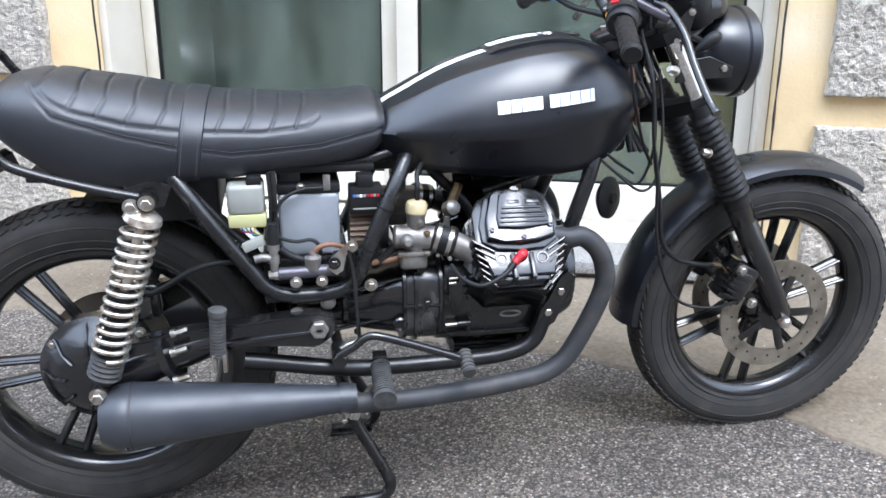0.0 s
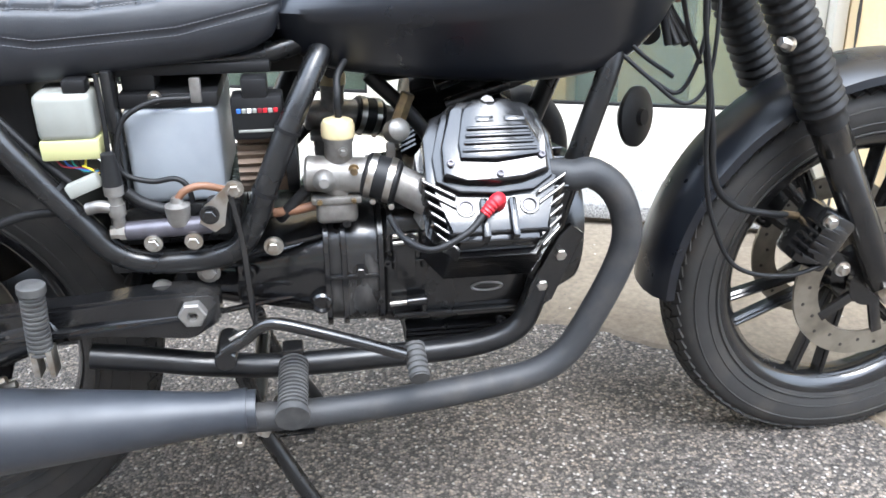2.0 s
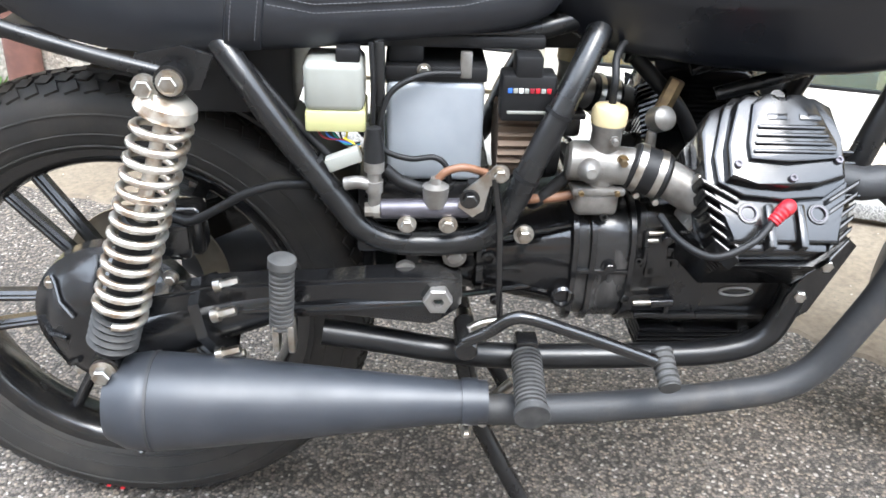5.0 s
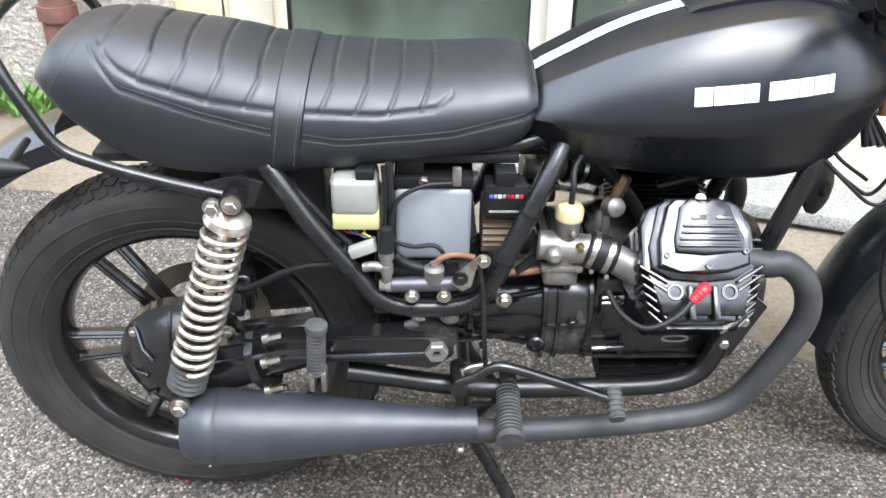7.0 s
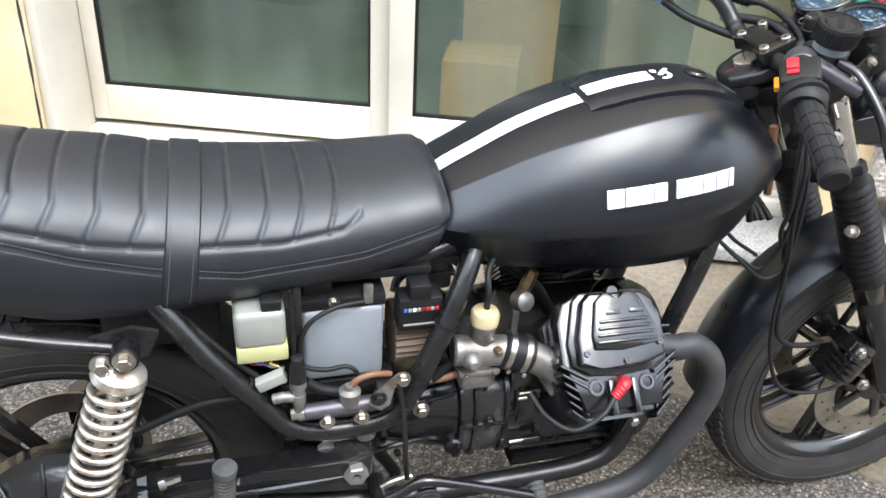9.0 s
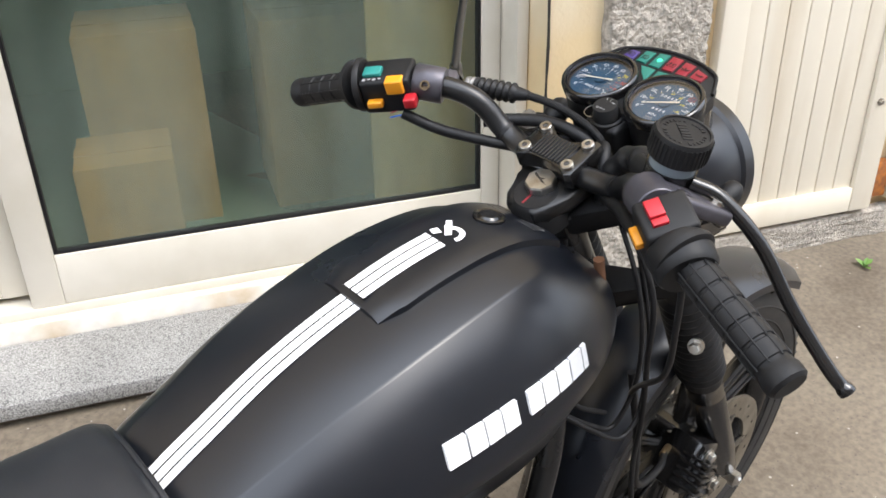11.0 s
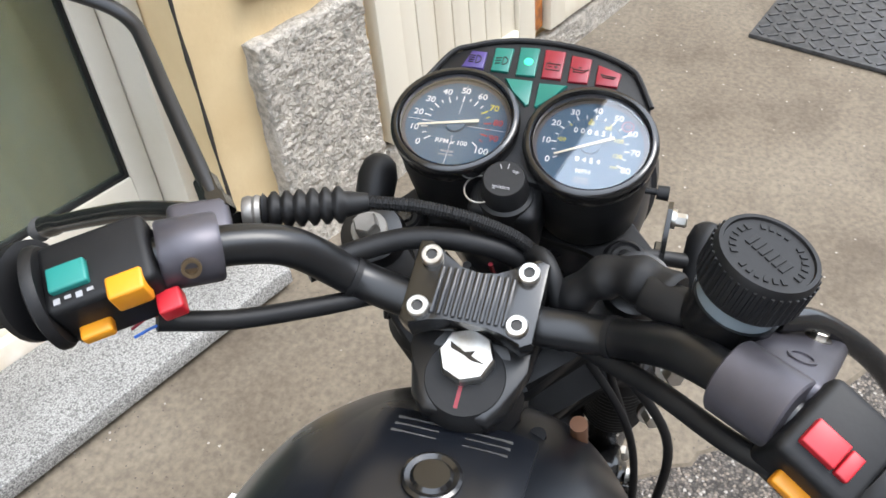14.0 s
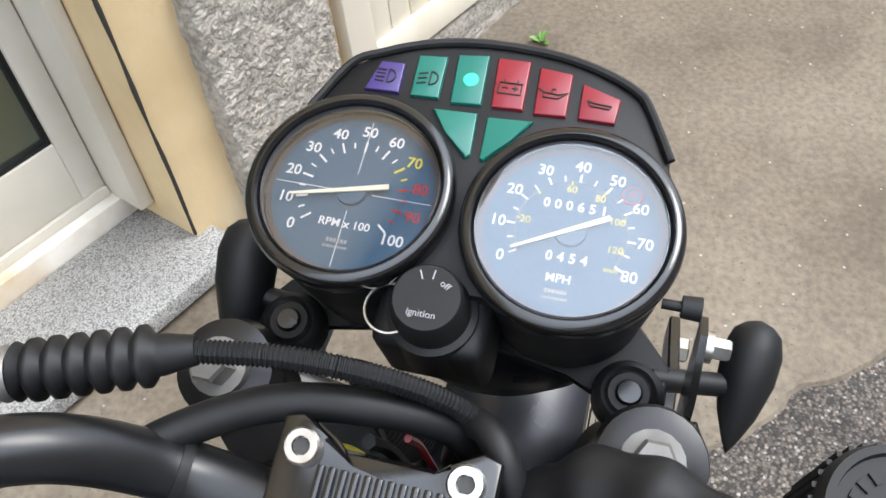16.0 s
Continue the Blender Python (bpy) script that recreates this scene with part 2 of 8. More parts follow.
M_DISC = material("worn_brake_disc", (0.30, 0.27, 0.22), 0.42, metal=0.8, second=(0.16, 0.14, 0.11), scale=20.0, bump=0.1, bump_scale=400.0)
M_RED = material("red_plastic", (0.46, 0.014, 0.024), 0.4, second=(0.38, 0.012, 0.02), scale=60.0)
M_GREEN = material("teal_plastic", (0.015, 0.20, 0.175), 0.4)
M_ORANGE = material("amber_plastic", (0.72, 0.28, 0.014), 0.38)
M_WHITE = material("white_decal", (0.80, 0.80, 0.80), 0.45)
M_GREYTXT = material("grey_print", (0.30, 0.30, 0.31), 0.5)
M_YELLOW = material("yellow_print", (0.75, 0.62, 0.05), 0.5)
M_BATT = material("grey_battery_plastic", (0.245, 0.265, 0.285), 0.45, second=(0.20, 0.215, 0.235), scale=12.0)
M_CREAMPL = material("aged_cream_plastic", (0.46, 0.38, 0.22), 0.45, second=(0.34, 0.26, 0.14), scale=30.0)
M_CLOUDY = material("cloudy_plastic", (0.27, 0.275, 0.25), 0.35, second=(0.20, 0.205, 0.185), scale=10.0)
M_LIME = material("pale_yellow_fluid", (0.42, 0.41, 0.20), 0.4)
M_DIAL = material("dark_blue_dial", (0.016, 0.080, 0.155), 0.5)
M_NEEDLE = material("cream_needle", (0.85, 0.78, 0.62), 0.5)
M_LAMPBLUE = material("violet_lens", (0.045, 0.028, 0.14), 0.35)
M_LAMPGREEN = material("green_lens", (0.006, 0.13, 0.10), 0.35)
M_LAMPRED = material("red_lens", (0.20, 0.010, 0.020), 0.35)
M_BAR = material("satin_black_bar_paint", (0.0055, 0.0055, 0.006), 0.34, spec=0.5, second=(0.009, 0.009, 0.0095), scale=30.0, rough_var=0.06)
M_WIRE = material("brown_hose", (0.16, 0.075, 0.04), 0.5)
M_BLUEWIRE = material("blue_wire", (0.03, 0.12, 0.45), 0.5)
M_PAPER = material("pleated_paper", (0.12, 0.085, 0.06), 0.8)


def lit_lens():
    m = material("lit_green_lens", (0.02, 0.45, 0.22), 0.3)
    b = m.node_tree.nodes["Principled BSDF"]
    b.inputs["Emission Color"].default_value, b.inputs["Emission Strength"].default_value = (0.05, 1.0, 0.45, 1), 0.35
    return m


def clear_glass(name, tint, rough=0.0, mix=0.5):
    """Thin glazing: see-through with a real glossy face."""
    m = bpy.data.materials.new(name)
    m.use_nodes = True
    nt = m.node_tree
    nt.nodes.remove(nt.nodes["Principled BSDF"])
    out = nt.nodes["Material Output"]
    tr, gl, mx = nt.nodes.new("ShaderNodeBsdfTransparent"), nt.nodes.new("ShaderNodeBsdfGlossy"), nt.nodes.new("ShaderNodeMixShader")
    tr.inputs[0].default_value, gl.inputs["Roughness"].default_value = (*tint, 1), rough
    fr = nt.nodes.new("ShaderNodeFresnel")
    fr.inputs[0].default_value = 1.5 + mix
    nt.links.new(fr.outputs[0], mx.inputs[0])
    nt.links.new(tr.outputs[0], mx.inputs[1])
    nt.links.new(gl.outputs[0], mx.inputs[2])
    nt.links.new(mx.outputs[0], out.inputs[0])
    return m


def dusty_glass():
    """Green shop glass under a thin film of street dust, its haze also painted-in brightness."""
    m = clear_glass("green_window_glass", (0.86, 0.87, 0.75), 0.04, 0.0)
    nt = m.node_tree
    out = nt.nodes["Material Output"]
    src = out.inputs[0].links[0].from_socket
    df, mx = nt.nodes.new("ShaderNodeBsdfDiffuse"), nt.nodes.new("ShaderNodeMixShader")
    # besides dust, this teal stands in for light behind and on the pane
    df.inputs[0].default_value = (0.19, 0.235, 0.205, 1)
    tc, n = nt.nodes.new("ShaderNodeTexCoord"), nt.nodes.new("ShaderNodeTexNoise")
    n.inputs["Scale"].default_value, n.inputs["Detail"].default_value = 6.0, 8.0
    runs = nt.nodes.new("ShaderNodeMapping")
    runs.inputs["Scale"].default_value = (1.0, 1.0, 0.22)
    nt.links.new(tc.outputs["Object"], runs.inputs["Vector"])
    nt.links.new(runs.outputs[0], n.inputs["Vector"])
    mr = nt.nodes.new("ShaderNodeMapRange")
    mr.inputs["From Min"].default_value, mr.inputs["From Max"].default_value, mr.inputs["To Min"].default_value, mr.inputs["To Max"].default_value = 0.3, 0.7, 0.06, 0.34
    nt.links.new(n.outputs["Fac"], mr.inputs["Value"])
    nt.links.new(mr.outputs[0], mx.inputs[0])
    nt.links.new(src, mx.inputs[1])
    nt.links.new(df.outputs[0], mx.inputs[2])
    nt.links.new(mx.outputs[0], out.inputs[0])
    return m


M_LIT = lit_lens()
M_GLASS = dusty_glass()
M_DIALGLASS = clear_glass("dial_glass", (0.97, 0.97, 0.97), 0.0, 0.6)
M_HAZE = material("hazy_plastic", (0.20, 0.24, 0.27), 0.25)
# ---- mesh helpers ----
def part(name, bm, mat, parent=None, label="", smooth=40):
    """Links a bmesh as one mesh object under a thing or a part; its coordinates are those of the parent."""
    me = bpy.data.meshes.new(name)
    bmesh.ops.recalc_face_normals(bm, faces=bm.faces[:])
    bm.to_mesh(me)
    bm.free()
    if smooth:
        for p in me.polygons:
            p.use_smooth = True
        me.set_sharp_from_angle(angle=radians(smooth))
    me.materials.append(mat)
    ob = new(name, me)
    ob.parent = parent
    if label:
        ob["label"] = label
    return ob


def empty(name, m=None):
    ob = new(name)
    ob.empty_display_size = 0.1
    if m is not None:
        ob.matrix_world = m
    return ob


def box(bm, lo, hi, bevel=0.0, m=None, segs=2):
    lo, hi = Vector(lo), Vector(hi)
    c, s = (lo + hi) / 2, hi - lo
    mm = (m or Matrix()) @ Matrix.Translation(c) @ Matrix.Diagonal((abs(s.x), abs(s.y), abs(s.z), 1))
    r = bmesh.ops.create_cube(bm, size=1.0, matrix=mm)
    if bevel:
        es = {e for v in r["verts"] for e in v.link_edges}
        bmesh.ops.bevel(bm, geom=list(es), offset=bevel, segments=segs, affect="EDGES", profile=0.5)
    return bm


def frame_of(d):
    d = Vector(d).normalized()
    a = Vector((0, 0, 1)) if abs(d.z) < 0.9 else Vector((1, 0, 0))
    x = a.cross(d).normalized()
    return x, d.cross(x), d


def lathe(bm, origin, axis, profile, segs=32, closed=False):
    """Turns a profile of (along, radius) round an axis."""
    x, y, d = frame_of(axis)
    o = Vector(origin)
    rings = []
    for a, r in profile:
        if r < 1e-6:
            rings.append([bm.verts.new(o + d * a)])
        else:
            rings.append([bm.verts.new(o + d * a + (x * math.cos(t) + y * math.sin(t)) * r) for t in (2 * math.pi * k / segs for k in range(segs))])
    pairs = list(zip(rings, rings[1:]))
    if closed:
        pairs.append((rings[-1], rings[0]))
    for p, q in pairs:
        for k in range(segs):
            j = (k + 1) % segs
            if len(p) == 1 and len(q) == 1:
                continue
            if len(p) == 1:
                bm.faces.new((p[0], q[k], q[j]))
            elif len(q) == 1:
                bm.faces.new((p[k], p[j], q[0]))
            else:
                bm.faces.new((p[k], p[j], q[j], q[k]))
    return bm


def rod(bm, p, q, r, r2=None, segs=16, chamfer=None):
    p, q = Vector(p), Vector(q)
    n = (q - p).length
    r2 = r if r2 is None else r2
    c = min(r, r2, n / 2) * 0.15 if chamfer is None else chamfer
    if c > 0:
        prof = [(0, 0), (0, r - c), (c, r), (n - c, r2), (n, r2 - c), (n, 0)]
    else:
        prof = [(0, 0), (0, r), (n, r2), (n, 0)]
    return lathe(bm, p, q - p, prof, segs)


def spline(pts, per=8):
    """A smooth line through the points."""
    P = [Vector(p) for p in pts]
    P = [2 * P[0] - P[1]] + P + [2 * P[-1] - P[-2]]
    out = []
    for a, b, c, d in zip(P, P[1:], P[2:], P[3:]):
        for k in range(per):
            t = k / per
            out.append(0.5 * (2 * b + (c - a) * t + (2 * a - 5 * b + 4 * c - d) * t * t + (3 * b - a - 3 * c + d) * t ** 3))
    out.append(P[-2])
    return out


def sweep(bm, line, radius, segs=12, caps=True):
    """A round tube along a line; radius is a number or a function of 0..1."""
    n = len(line)
    x = None
    rings = []
    for i, p in enumerate(line):
        d = (line[min(i + 1, n - 1)] - line[max(i - 1, 0)]).normalized()
        if x is None:
            x = frame_of(d)[0]
        x = (x - d * x.dot(d)).normalized()
        y = d.cross(x)
        r = radius(i / (n - 1)) if callable(radius) else radius
        rings.append([bm.verts.new(p + (x * math.cos(t) + y * math.sin(t)) * r) for t in (2 * math.pi * k / segs for k in range(segs))])
    for p, q in zip(rings, rings[1:]):
        for k in range(segs):
            j = (k + 1) % segs
            bm.faces.new((p[k], p[j], q[j], q[k]))
    if caps:
        bm.faces.new(rings[0][::-1])
        bm.faces.new(rings[-1])
    return bm


def tube(name, pts, r, mat, parent, label="", per=8, segs=12):
    return part(name, sweep(bmesh.new(), spline(pts, per), r, segs), mat, parent, label)


def prism(bm, poly, depth, m=None, bevel=0.0, segs=1):
    """A flat outline (x, y) with a thickness along z, placed by m."""
    m = m or Matrix()
    lo = [bm.verts.new(m @ Vector((x, y, 0))) for x, y in poly]
    hi = [bm.verts.new(m @ Vector((x, y, depth))) for x, y in poly]
    fs = [bm.faces.new(lo[::-1]), bm.faces.new(hi)]
    n = len(poly)
    for k in range(n):
        fs.append(bm.faces.new((lo[k], lo[(k + 1) % n], hi[(k + 1) % n], hi[k])))
    if bevel:
        bmesh.ops.bevel(bm, geom=list({e for e in fs[1].edges} | {e for e in fs[0].edges}), offset=bevel, segments=segs, affect="EDGES", profile=0.5)
    return bm


def bolt(name, parent, at, axis, r, h, mat=None, hexa=True, label=""):
    bm = bmesh.new()
    x, y, d = frame_of(axis)
    at = Vector(at)
    lathe(bm, at, d, [(0, 0), (0, r * 1.45), (h * 0.3, r * 1.45), (h * 0.3, 0)], 16)
    lathe(bm, at + d * h * 0.25, d, [(0, 0), (0, r), (h * 0.65, r), (h * 0.75, r * 0.85), (h * 0.75, 0)], 6 if hexa else 16)
    return part(name, bm, mat or M_STEEL, parent, label, 30)


def cap_screw(name, parent, at, axis, r, h, mat=None):
    bm = bmesh.new()
    lathe(bm, at, axis, [(0, 0), (0, r), (h * 0.85, r), (h, r * 0.88), (h, r * 0.5), (h * 0.5, r * 0.5), (h * 0.5, 0)], 18)
    return part(name, bm, mat or M_STEEL, parent, "", 30)


def interp(xs, ys, x):
    return float(np.interp(x, xs, ys))


def smooth_interp(xs, ys, x):
    """Monotone-looking smooth interpolation through a few stations."""
    i = max(0, min(len(xs) - 2, int(np.searchsorted(xs, x)) - 1))
    t = (x - xs[i]) / (xs[i + 1] - xs[i])

    def slope(k):
        if k == 0:
            return (ys[1] - ys[0]) / (xs[1] - xs[0])
        if k == len(xs) - 1:
            return (ys[-1] - ys[-2]) / (xs[-1] - xs[-2])
        return (ys[k + 1] - ys[k - 1]) / (xs[k + 1] - xs[k - 1])
    h = xs[i + 1] - xs[i]
    a, b = slope(i) * h, slope(i + 1) * h
    t2, t3 = t * t, t ** 3
    return (2 * t3 - 3 * t2 + 1) * ys[i] + (t3 - 2 * t2 + t) * a + (3 * t2 - 2 * t3) * ys[i + 1] + (t3 - t2) * b


def skin(bm, rings, closed=True, cap=True):
    """Joins rings of points into a surface."""
    vs = [[bm.verts.new(p) for p in r] for r in rings]
    n = len(vs[0])
    for p, q in zip(vs, vs[1:]):
        for k in range(n if closed else n - 1):
            j = (k + 1) % n
            bm.faces.new((p[k], p[j], q[j], q[k]))
    if cap and closed:
        bm.faces.new(vs[0][::-1])
        bm.faces.new(vs[-1])
    return bm
# ---- the street and the house front ----
def ground_z(x, y):
    return -0.047 + 0.039 * max(-6, min(6, x)) + 0.0787 * max(-2.5, min(1.6, y))


def ground_sheet():
    bm = bmesh.new()
    xs = [-400, -60, -15, -6, -4, -3, -2, -1, 0, 1, 2, 3, 4, 5, 6, 15, 60, 400]
    ys = [-400, -60, -15, -6, -2.5, -1.5, -0.5, 0.5, 1.6, 3, 8, 60, 400]
    rows = [[bm.verts.new((x, y, ground_z(x, y))) for x in xs] for y in ys]
    for p, q in zip(rows, rows[1:]):
        for k in range(len(xs) - 1):
            bm.faces.new((p[k], p[k + 1], q[k + 1], q[k]))
    return tagged(part("ground", bm, M_ASPHALT), "worn grey asphalt with pale stone chips", "ground", kind="structure")


ground_sheet()
WALL = pose(1.45, 0.92, 0, 0, 0, -22.2)
WALL_X = Vector((math.cos(radians(22.2)), -math.sin(radians(22.2)), 0))


def pavement_strip():
    """Old concrete along the house, its broken edge lapping over the asphalt."""
    bm = bmesh.new()
    rnd = random.Random(4)
    edge = [(-7, 3.8), (-3, 2.2), (-1.6, 1.6), (-0.57, 1.12), (0.0, 0.86), (0.5, 0.68), (1.06, 0.45), (1.35, 0.20), (1.6, -0.17), (1.76, -0.31), (1.88, -0.46), (2.2, -0.70), (2.8, -1.1), (5, -2.4), (9, -4.8)]
    line = []
    for (x0, y0), (x1, y1) in zip(edge, edge[1:]):
        n = max(2, int(math.hypot(x1 - x0, y1 - y0) / 0.03))
        n = min(n, 60)
        for k in range(n):
            t = k / n
            line.append((x0 + (x1 - x0) * t, y0 + (y1 - y0) * t))
    w = 0.0
    near, far = [], []
    lip = []
    for k, (x, y) in enumerate(line):
        w = 0.8 * w + rnd.uniform(-0.012, 0.012)
        x2, y2 = x + 0.37 * w, y + w
        lip.append((x2 - 0.006, y2 - 0.012))
        near.append((x2, y2))
    rows = []
    for f, h in ((None, -0.01), (0.0, 0.007), (0.08, 0.010), (0.3, 0.010), (0.6, 0.010), (1.0, 0.010)):
        row = []
        for k, (x, y) in enumerate(near):
            if f is None:
                px, py = lip[k]
            else:
                px, py = x + 1.6 * f * 0.38, y + 1.6 * f * 0.92
            row.append(bm.verts.new((px, py, ground_z(px, py) + h + 0.002 * noise.noise((px * 3, py * 3, 0)))))
        rows.append(row)
    for p, q in zip(rows, rows[1:]):
        for k in range(len(p) - 1):
            bm.faces.new((p[k], p[k + 1], q[k + 1], q[k]))
    return tagged(part("pavement", bm, M_CONCRETE), "old stained concrete strip with a broken edge", "pavement", kind="structure")


pavement_strip()


def wall_piece(name, boxes, mat, label, category="wall", bevel=0.004):
    bm = bmesh.new()
    for lo, hi in boxes:
        box(bm, lo, hi, bevel)
    ob = part(name, bm, mat)
    ob.matrix_world = WALL
    return tagged(ob, label, category, kind="structure")


DOOR_L, DOOR_R, TOP = -1.90, 0.385, 2.3
wall_piece("wall_front", [((-7, 0, -0.3), (DOOR_L, 0.32, 6.4)), ((DOOR_R, 0, -0.3), (0.84, 0.32, 6.4)), ((0.84, 0, -0.3), (8, 0.32, 0.18)),
                          ((0.84, 0.02, 0.18), (8, 0.32, 6.4)), ((DOOR_L, 0, TOP), (DOOR_R, 0.32, 6.4))], M_PLASTER, "yellow plastered house wall with worn corners")


def rough_block(name, u0, u1, z0, z1, seed, depth=0.040):
    """A block of coarse grey stucco, its face broken up."""
    bm = bmesh.new()
    nu, nz = max(4, min(150, int((u1 - u0) / 0.0045))), max(4, min(130, int((z1 - z0) / 0.0045)))
    grid = []
    for j in range(nz + 1):
        row = []
        for i in range(nu + 1):
            u, z = u0 + (u1 - u0) * i / nu, z0 + (z1 - z0) * j / nz
            e = min(i, nu - i, j, nz - j)
            d = -depth - 0.005 * noise.noise((u * 9, z * 9, seed)) - 0.0035 * noise.noise((u * 60, z * 60, seed)) - 0.0055 * noise.noise((u * 130, z * 130, seed))
            if e == 0:
                d += 0.012
                u += 0.006 * noise.noise((u * 20, z * 20, seed + 9))
                z += 0.006 * noise.noise((u * 20, z * 20, seed + 5))
            row.append(bm.verts.new((u, d, z)))
        grid.append(row)
    for p, q in zip(grid, grid[1:]):
        for k in range(nu):
            bm.faces.new((p[k], p[k + 1], q[k + 1], q[k]))
    rim = grid[0][:] + [r[-1] for r in grid[1:]] + grid[-1][-2::-1] + [r[0] for r in grid[-2:0:-1]]
    back = [bm.verts.new((v.co.x, 0.01, v.co.z)) for v in rim]
    for k in range(len(rim)):
        j = (k + 1) % len(rim)
        bm.faces.new((rim[k], rim[j], back[j], back[k]))
    return part(name, bm, M_STUCCO, None, "", 180)


quoin = empty("wall_quoin", WALL)
tagged(quoin, "coarse grey stucco corner blocks on the yellow wall", "wall blocks", kind="structure")
for k, (u0, u1, z0, z1) in enumerate([(0.505, 0.80, 0.0, 0.60), (0.525, 0.80, 0.69, 1.25), (0.505, 0.80, 1.34, 1.9),
                                      (-3.2, -2.085, 0.0, 0.62), (-3.2, -2.085, 0.70, 1.30), (-3.2, -2.085, 1.38, 2.0)]):
    b = rough_block("stucco_block", u0, u1, z0, z1, k * 7.3)
    b.parent = quoin


def granite_step():
    bm = bmesh.new()
    box(bm, (-2.4, -0.088, 0.103), (0.425, 0.168, 0.143), 0.004)
    ob = part("door_step", bm, M_GRANITE)
    ob.matrix_world = WALL
    tagged(ob, "speckled grey granite step slab", "step", kind="structure")
    bm = bmesh.new()
    box(bm, (-2.4, -0.06, -0.2), (0.415, 0.18, 0.103), 0.003)
    ob = part("step_base", bm, M_CONCRETE)
    ob.matrix_world = WALL
    tagged(ob, "dirty concrete footing under the step", "footing", kind="structure")
    bm = bmesh.new()
    box(bm, (DOOR_L, 0.170, 0.10), (DOOR_R, 0.5, 0.186), 0.006)
    ob = part("door_sill", bm, M_MARBLE)
    ob.matrix_world = WALL
    tagged(ob, "stained pale marble door sill", "sill", kind="structure")


granite_step()


def glazed_leaf(name, u0, u1, d, z0, z1, stile_l, stile_r, rail, label):
    door = empty(name, WALL)
    tagged(door, label, "door", kind="structure")
    t = 0.045
    for nm, lo, hi in (("stile", (u0, d, z0), (u0 + stile_l, d + t, z1)), ("stile", (u1 - stile_r, d, z0), (u1, d + t, z1)),
                       ("rail", (u0 + stile_l, d + 0.002, z0), (u1 - stile_r, d + t - 0.002, z0 + rail)), ("rail", (u0 + stile_l, d + 0.002, z1 - 0.09), (u1 - stile_r, d + t - 0.002, z1))):
        part(nm, box(bmesh.new(), lo, hi, 0.003), M_CREAM, door)
    bm = bmesh.new()
    a, b2, c, e = u0 + stile_l, u1 - stile_r, z0 + rail, z1 - 0.09
    for lo, hi in (((a, d + 0.008, c), (a + 0.008, d + 0.03, e)), ((b2 - 0.008, d + 0.008, c), (b2, d + 0.03, e)), ((a, d + 0.008, c), (b2, d + 0.03, c + 0.008))):
        box(bm, lo, hi, 0.001)
    part("gasket", bm, M_RUBBER, door)
    pane = part("pane", box(bmesh.new(), (a + 0.004, d + 0.02, c + 0.004), (b2 - 0.004, d + 0.026, e)), M_GLASS, door, "green-tinted dusty glass pane with brightness painted in as haze", 0)
    pane.visible_shadow = False
    return door


glazed_leaf("door_1", -1.865, -0.868, 0.247, 0.226, TOP, 0.05, 0.062, 0.117, "cream aluminium sliding door leaf with a large pane")
glazed_leaf("door_2", -0.863, 0.350, 0.200, 0.210, TOP, 0.075, 0.05, 0.132, "cream aluminium sliding door leaf in front of its neighbour")
casing = empty("door_casing", WALL)
tagged(casing, "cream painted door casing set into the wall", "door frame", kind="structure")
for lo, hi in (((DOOR_L + 0.003, 0.02, 0.186), (-1.866, 0.25, TOP)), ((0.352, 0.10, 0.186), (DOOR_R - 0.003, 0.25, TOP)), ((DOOR_L + 0.003, 0.02, TOP), (DOOR_R - 0.003, 0.25, TOP + 0.06))):
    part("jamb", box(bmesh.new(), lo, hi, 0.003), M_CREAM, casing)
part("track", box(bmesh.new(), (-1.865, 0.196, 0.186), (0.351, 0.30, 0.209), 0.002), M_CREAM, casing)
for u in (DOOR_L - 0.001, DOOR_R + 0.001):
    bm = bmesh.new()
    line = [Vector((u + 0.004 * noise.noise((z * 7, u, 3)), -0.0005, z)) for z in np.linspace(0.15, 2.3, 60)]
    sweep(bm, line, lambda f: 0.0035 + 0.002 * noise.noise((f * 30, 1, 2)), 6)
    ob = part("wall_crack", bm, M_GAP)
    ob.matrix_world = WALL
    tagged(ob, "dark open joint between casing and plaster", "crack", kind="structure")

# the room behind the glass
wall_piece("room_shell", [((-2.6, 2.3, -0.1), (1.0, 2.4, 3.0)), ((-2.7, 0.33, -0.1), (-2.6, 2.4, 3.0)), ((1.0, 0.33, -0.1), (1.1, 2.4, 3.0)), ((-2.7, 0.33, 3.0), (1.1, 2.4, 3.1)), ((-2.7, 0.5, -0.1), (1.1, 2.4, 0.15))], M_ROOM, "dim green painted shop room behind the glass", "room")


def carton(u, d, w, dp, h, z=0.15, turn=0.0):
    bm = bmesh.new()
    box(bm, (-w / 2, -dp / 2, 0), (w / 2, dp / 2, h), 0.004)
    box(bm, (-w / 2 - 0.001, -0.03, h - 0.002), (w / 2 + 0.001, 0.03, h + 0.002))
    ob = part("cardboard_box", bm, M_CARD)
    ob.matrix_world = WALL @ pose(u, d, z, 0, 0, turn)
    return tagged(ob, "plain brown cardboard box standing behind the glass", "box", group="boxes in the shop")


carton(-0.606, 0.55, 0.25, 0.26, 0.315)
carton(-0.53, 0.88, 0.33, 0.36, 0.585)
carton(-0.02, 0.88, 0.34, 0.36, 0.585)
bm = box(bmesh.new(), (0.03, 0.31, 0.152), (0.37, 0.325, 2.2), 0.004)
ob = part("leaning_board", bm, M_BOARD)
ob.matrix_world = WALL
tagged(ob, "pale yellow board standing behind the glass", "board")


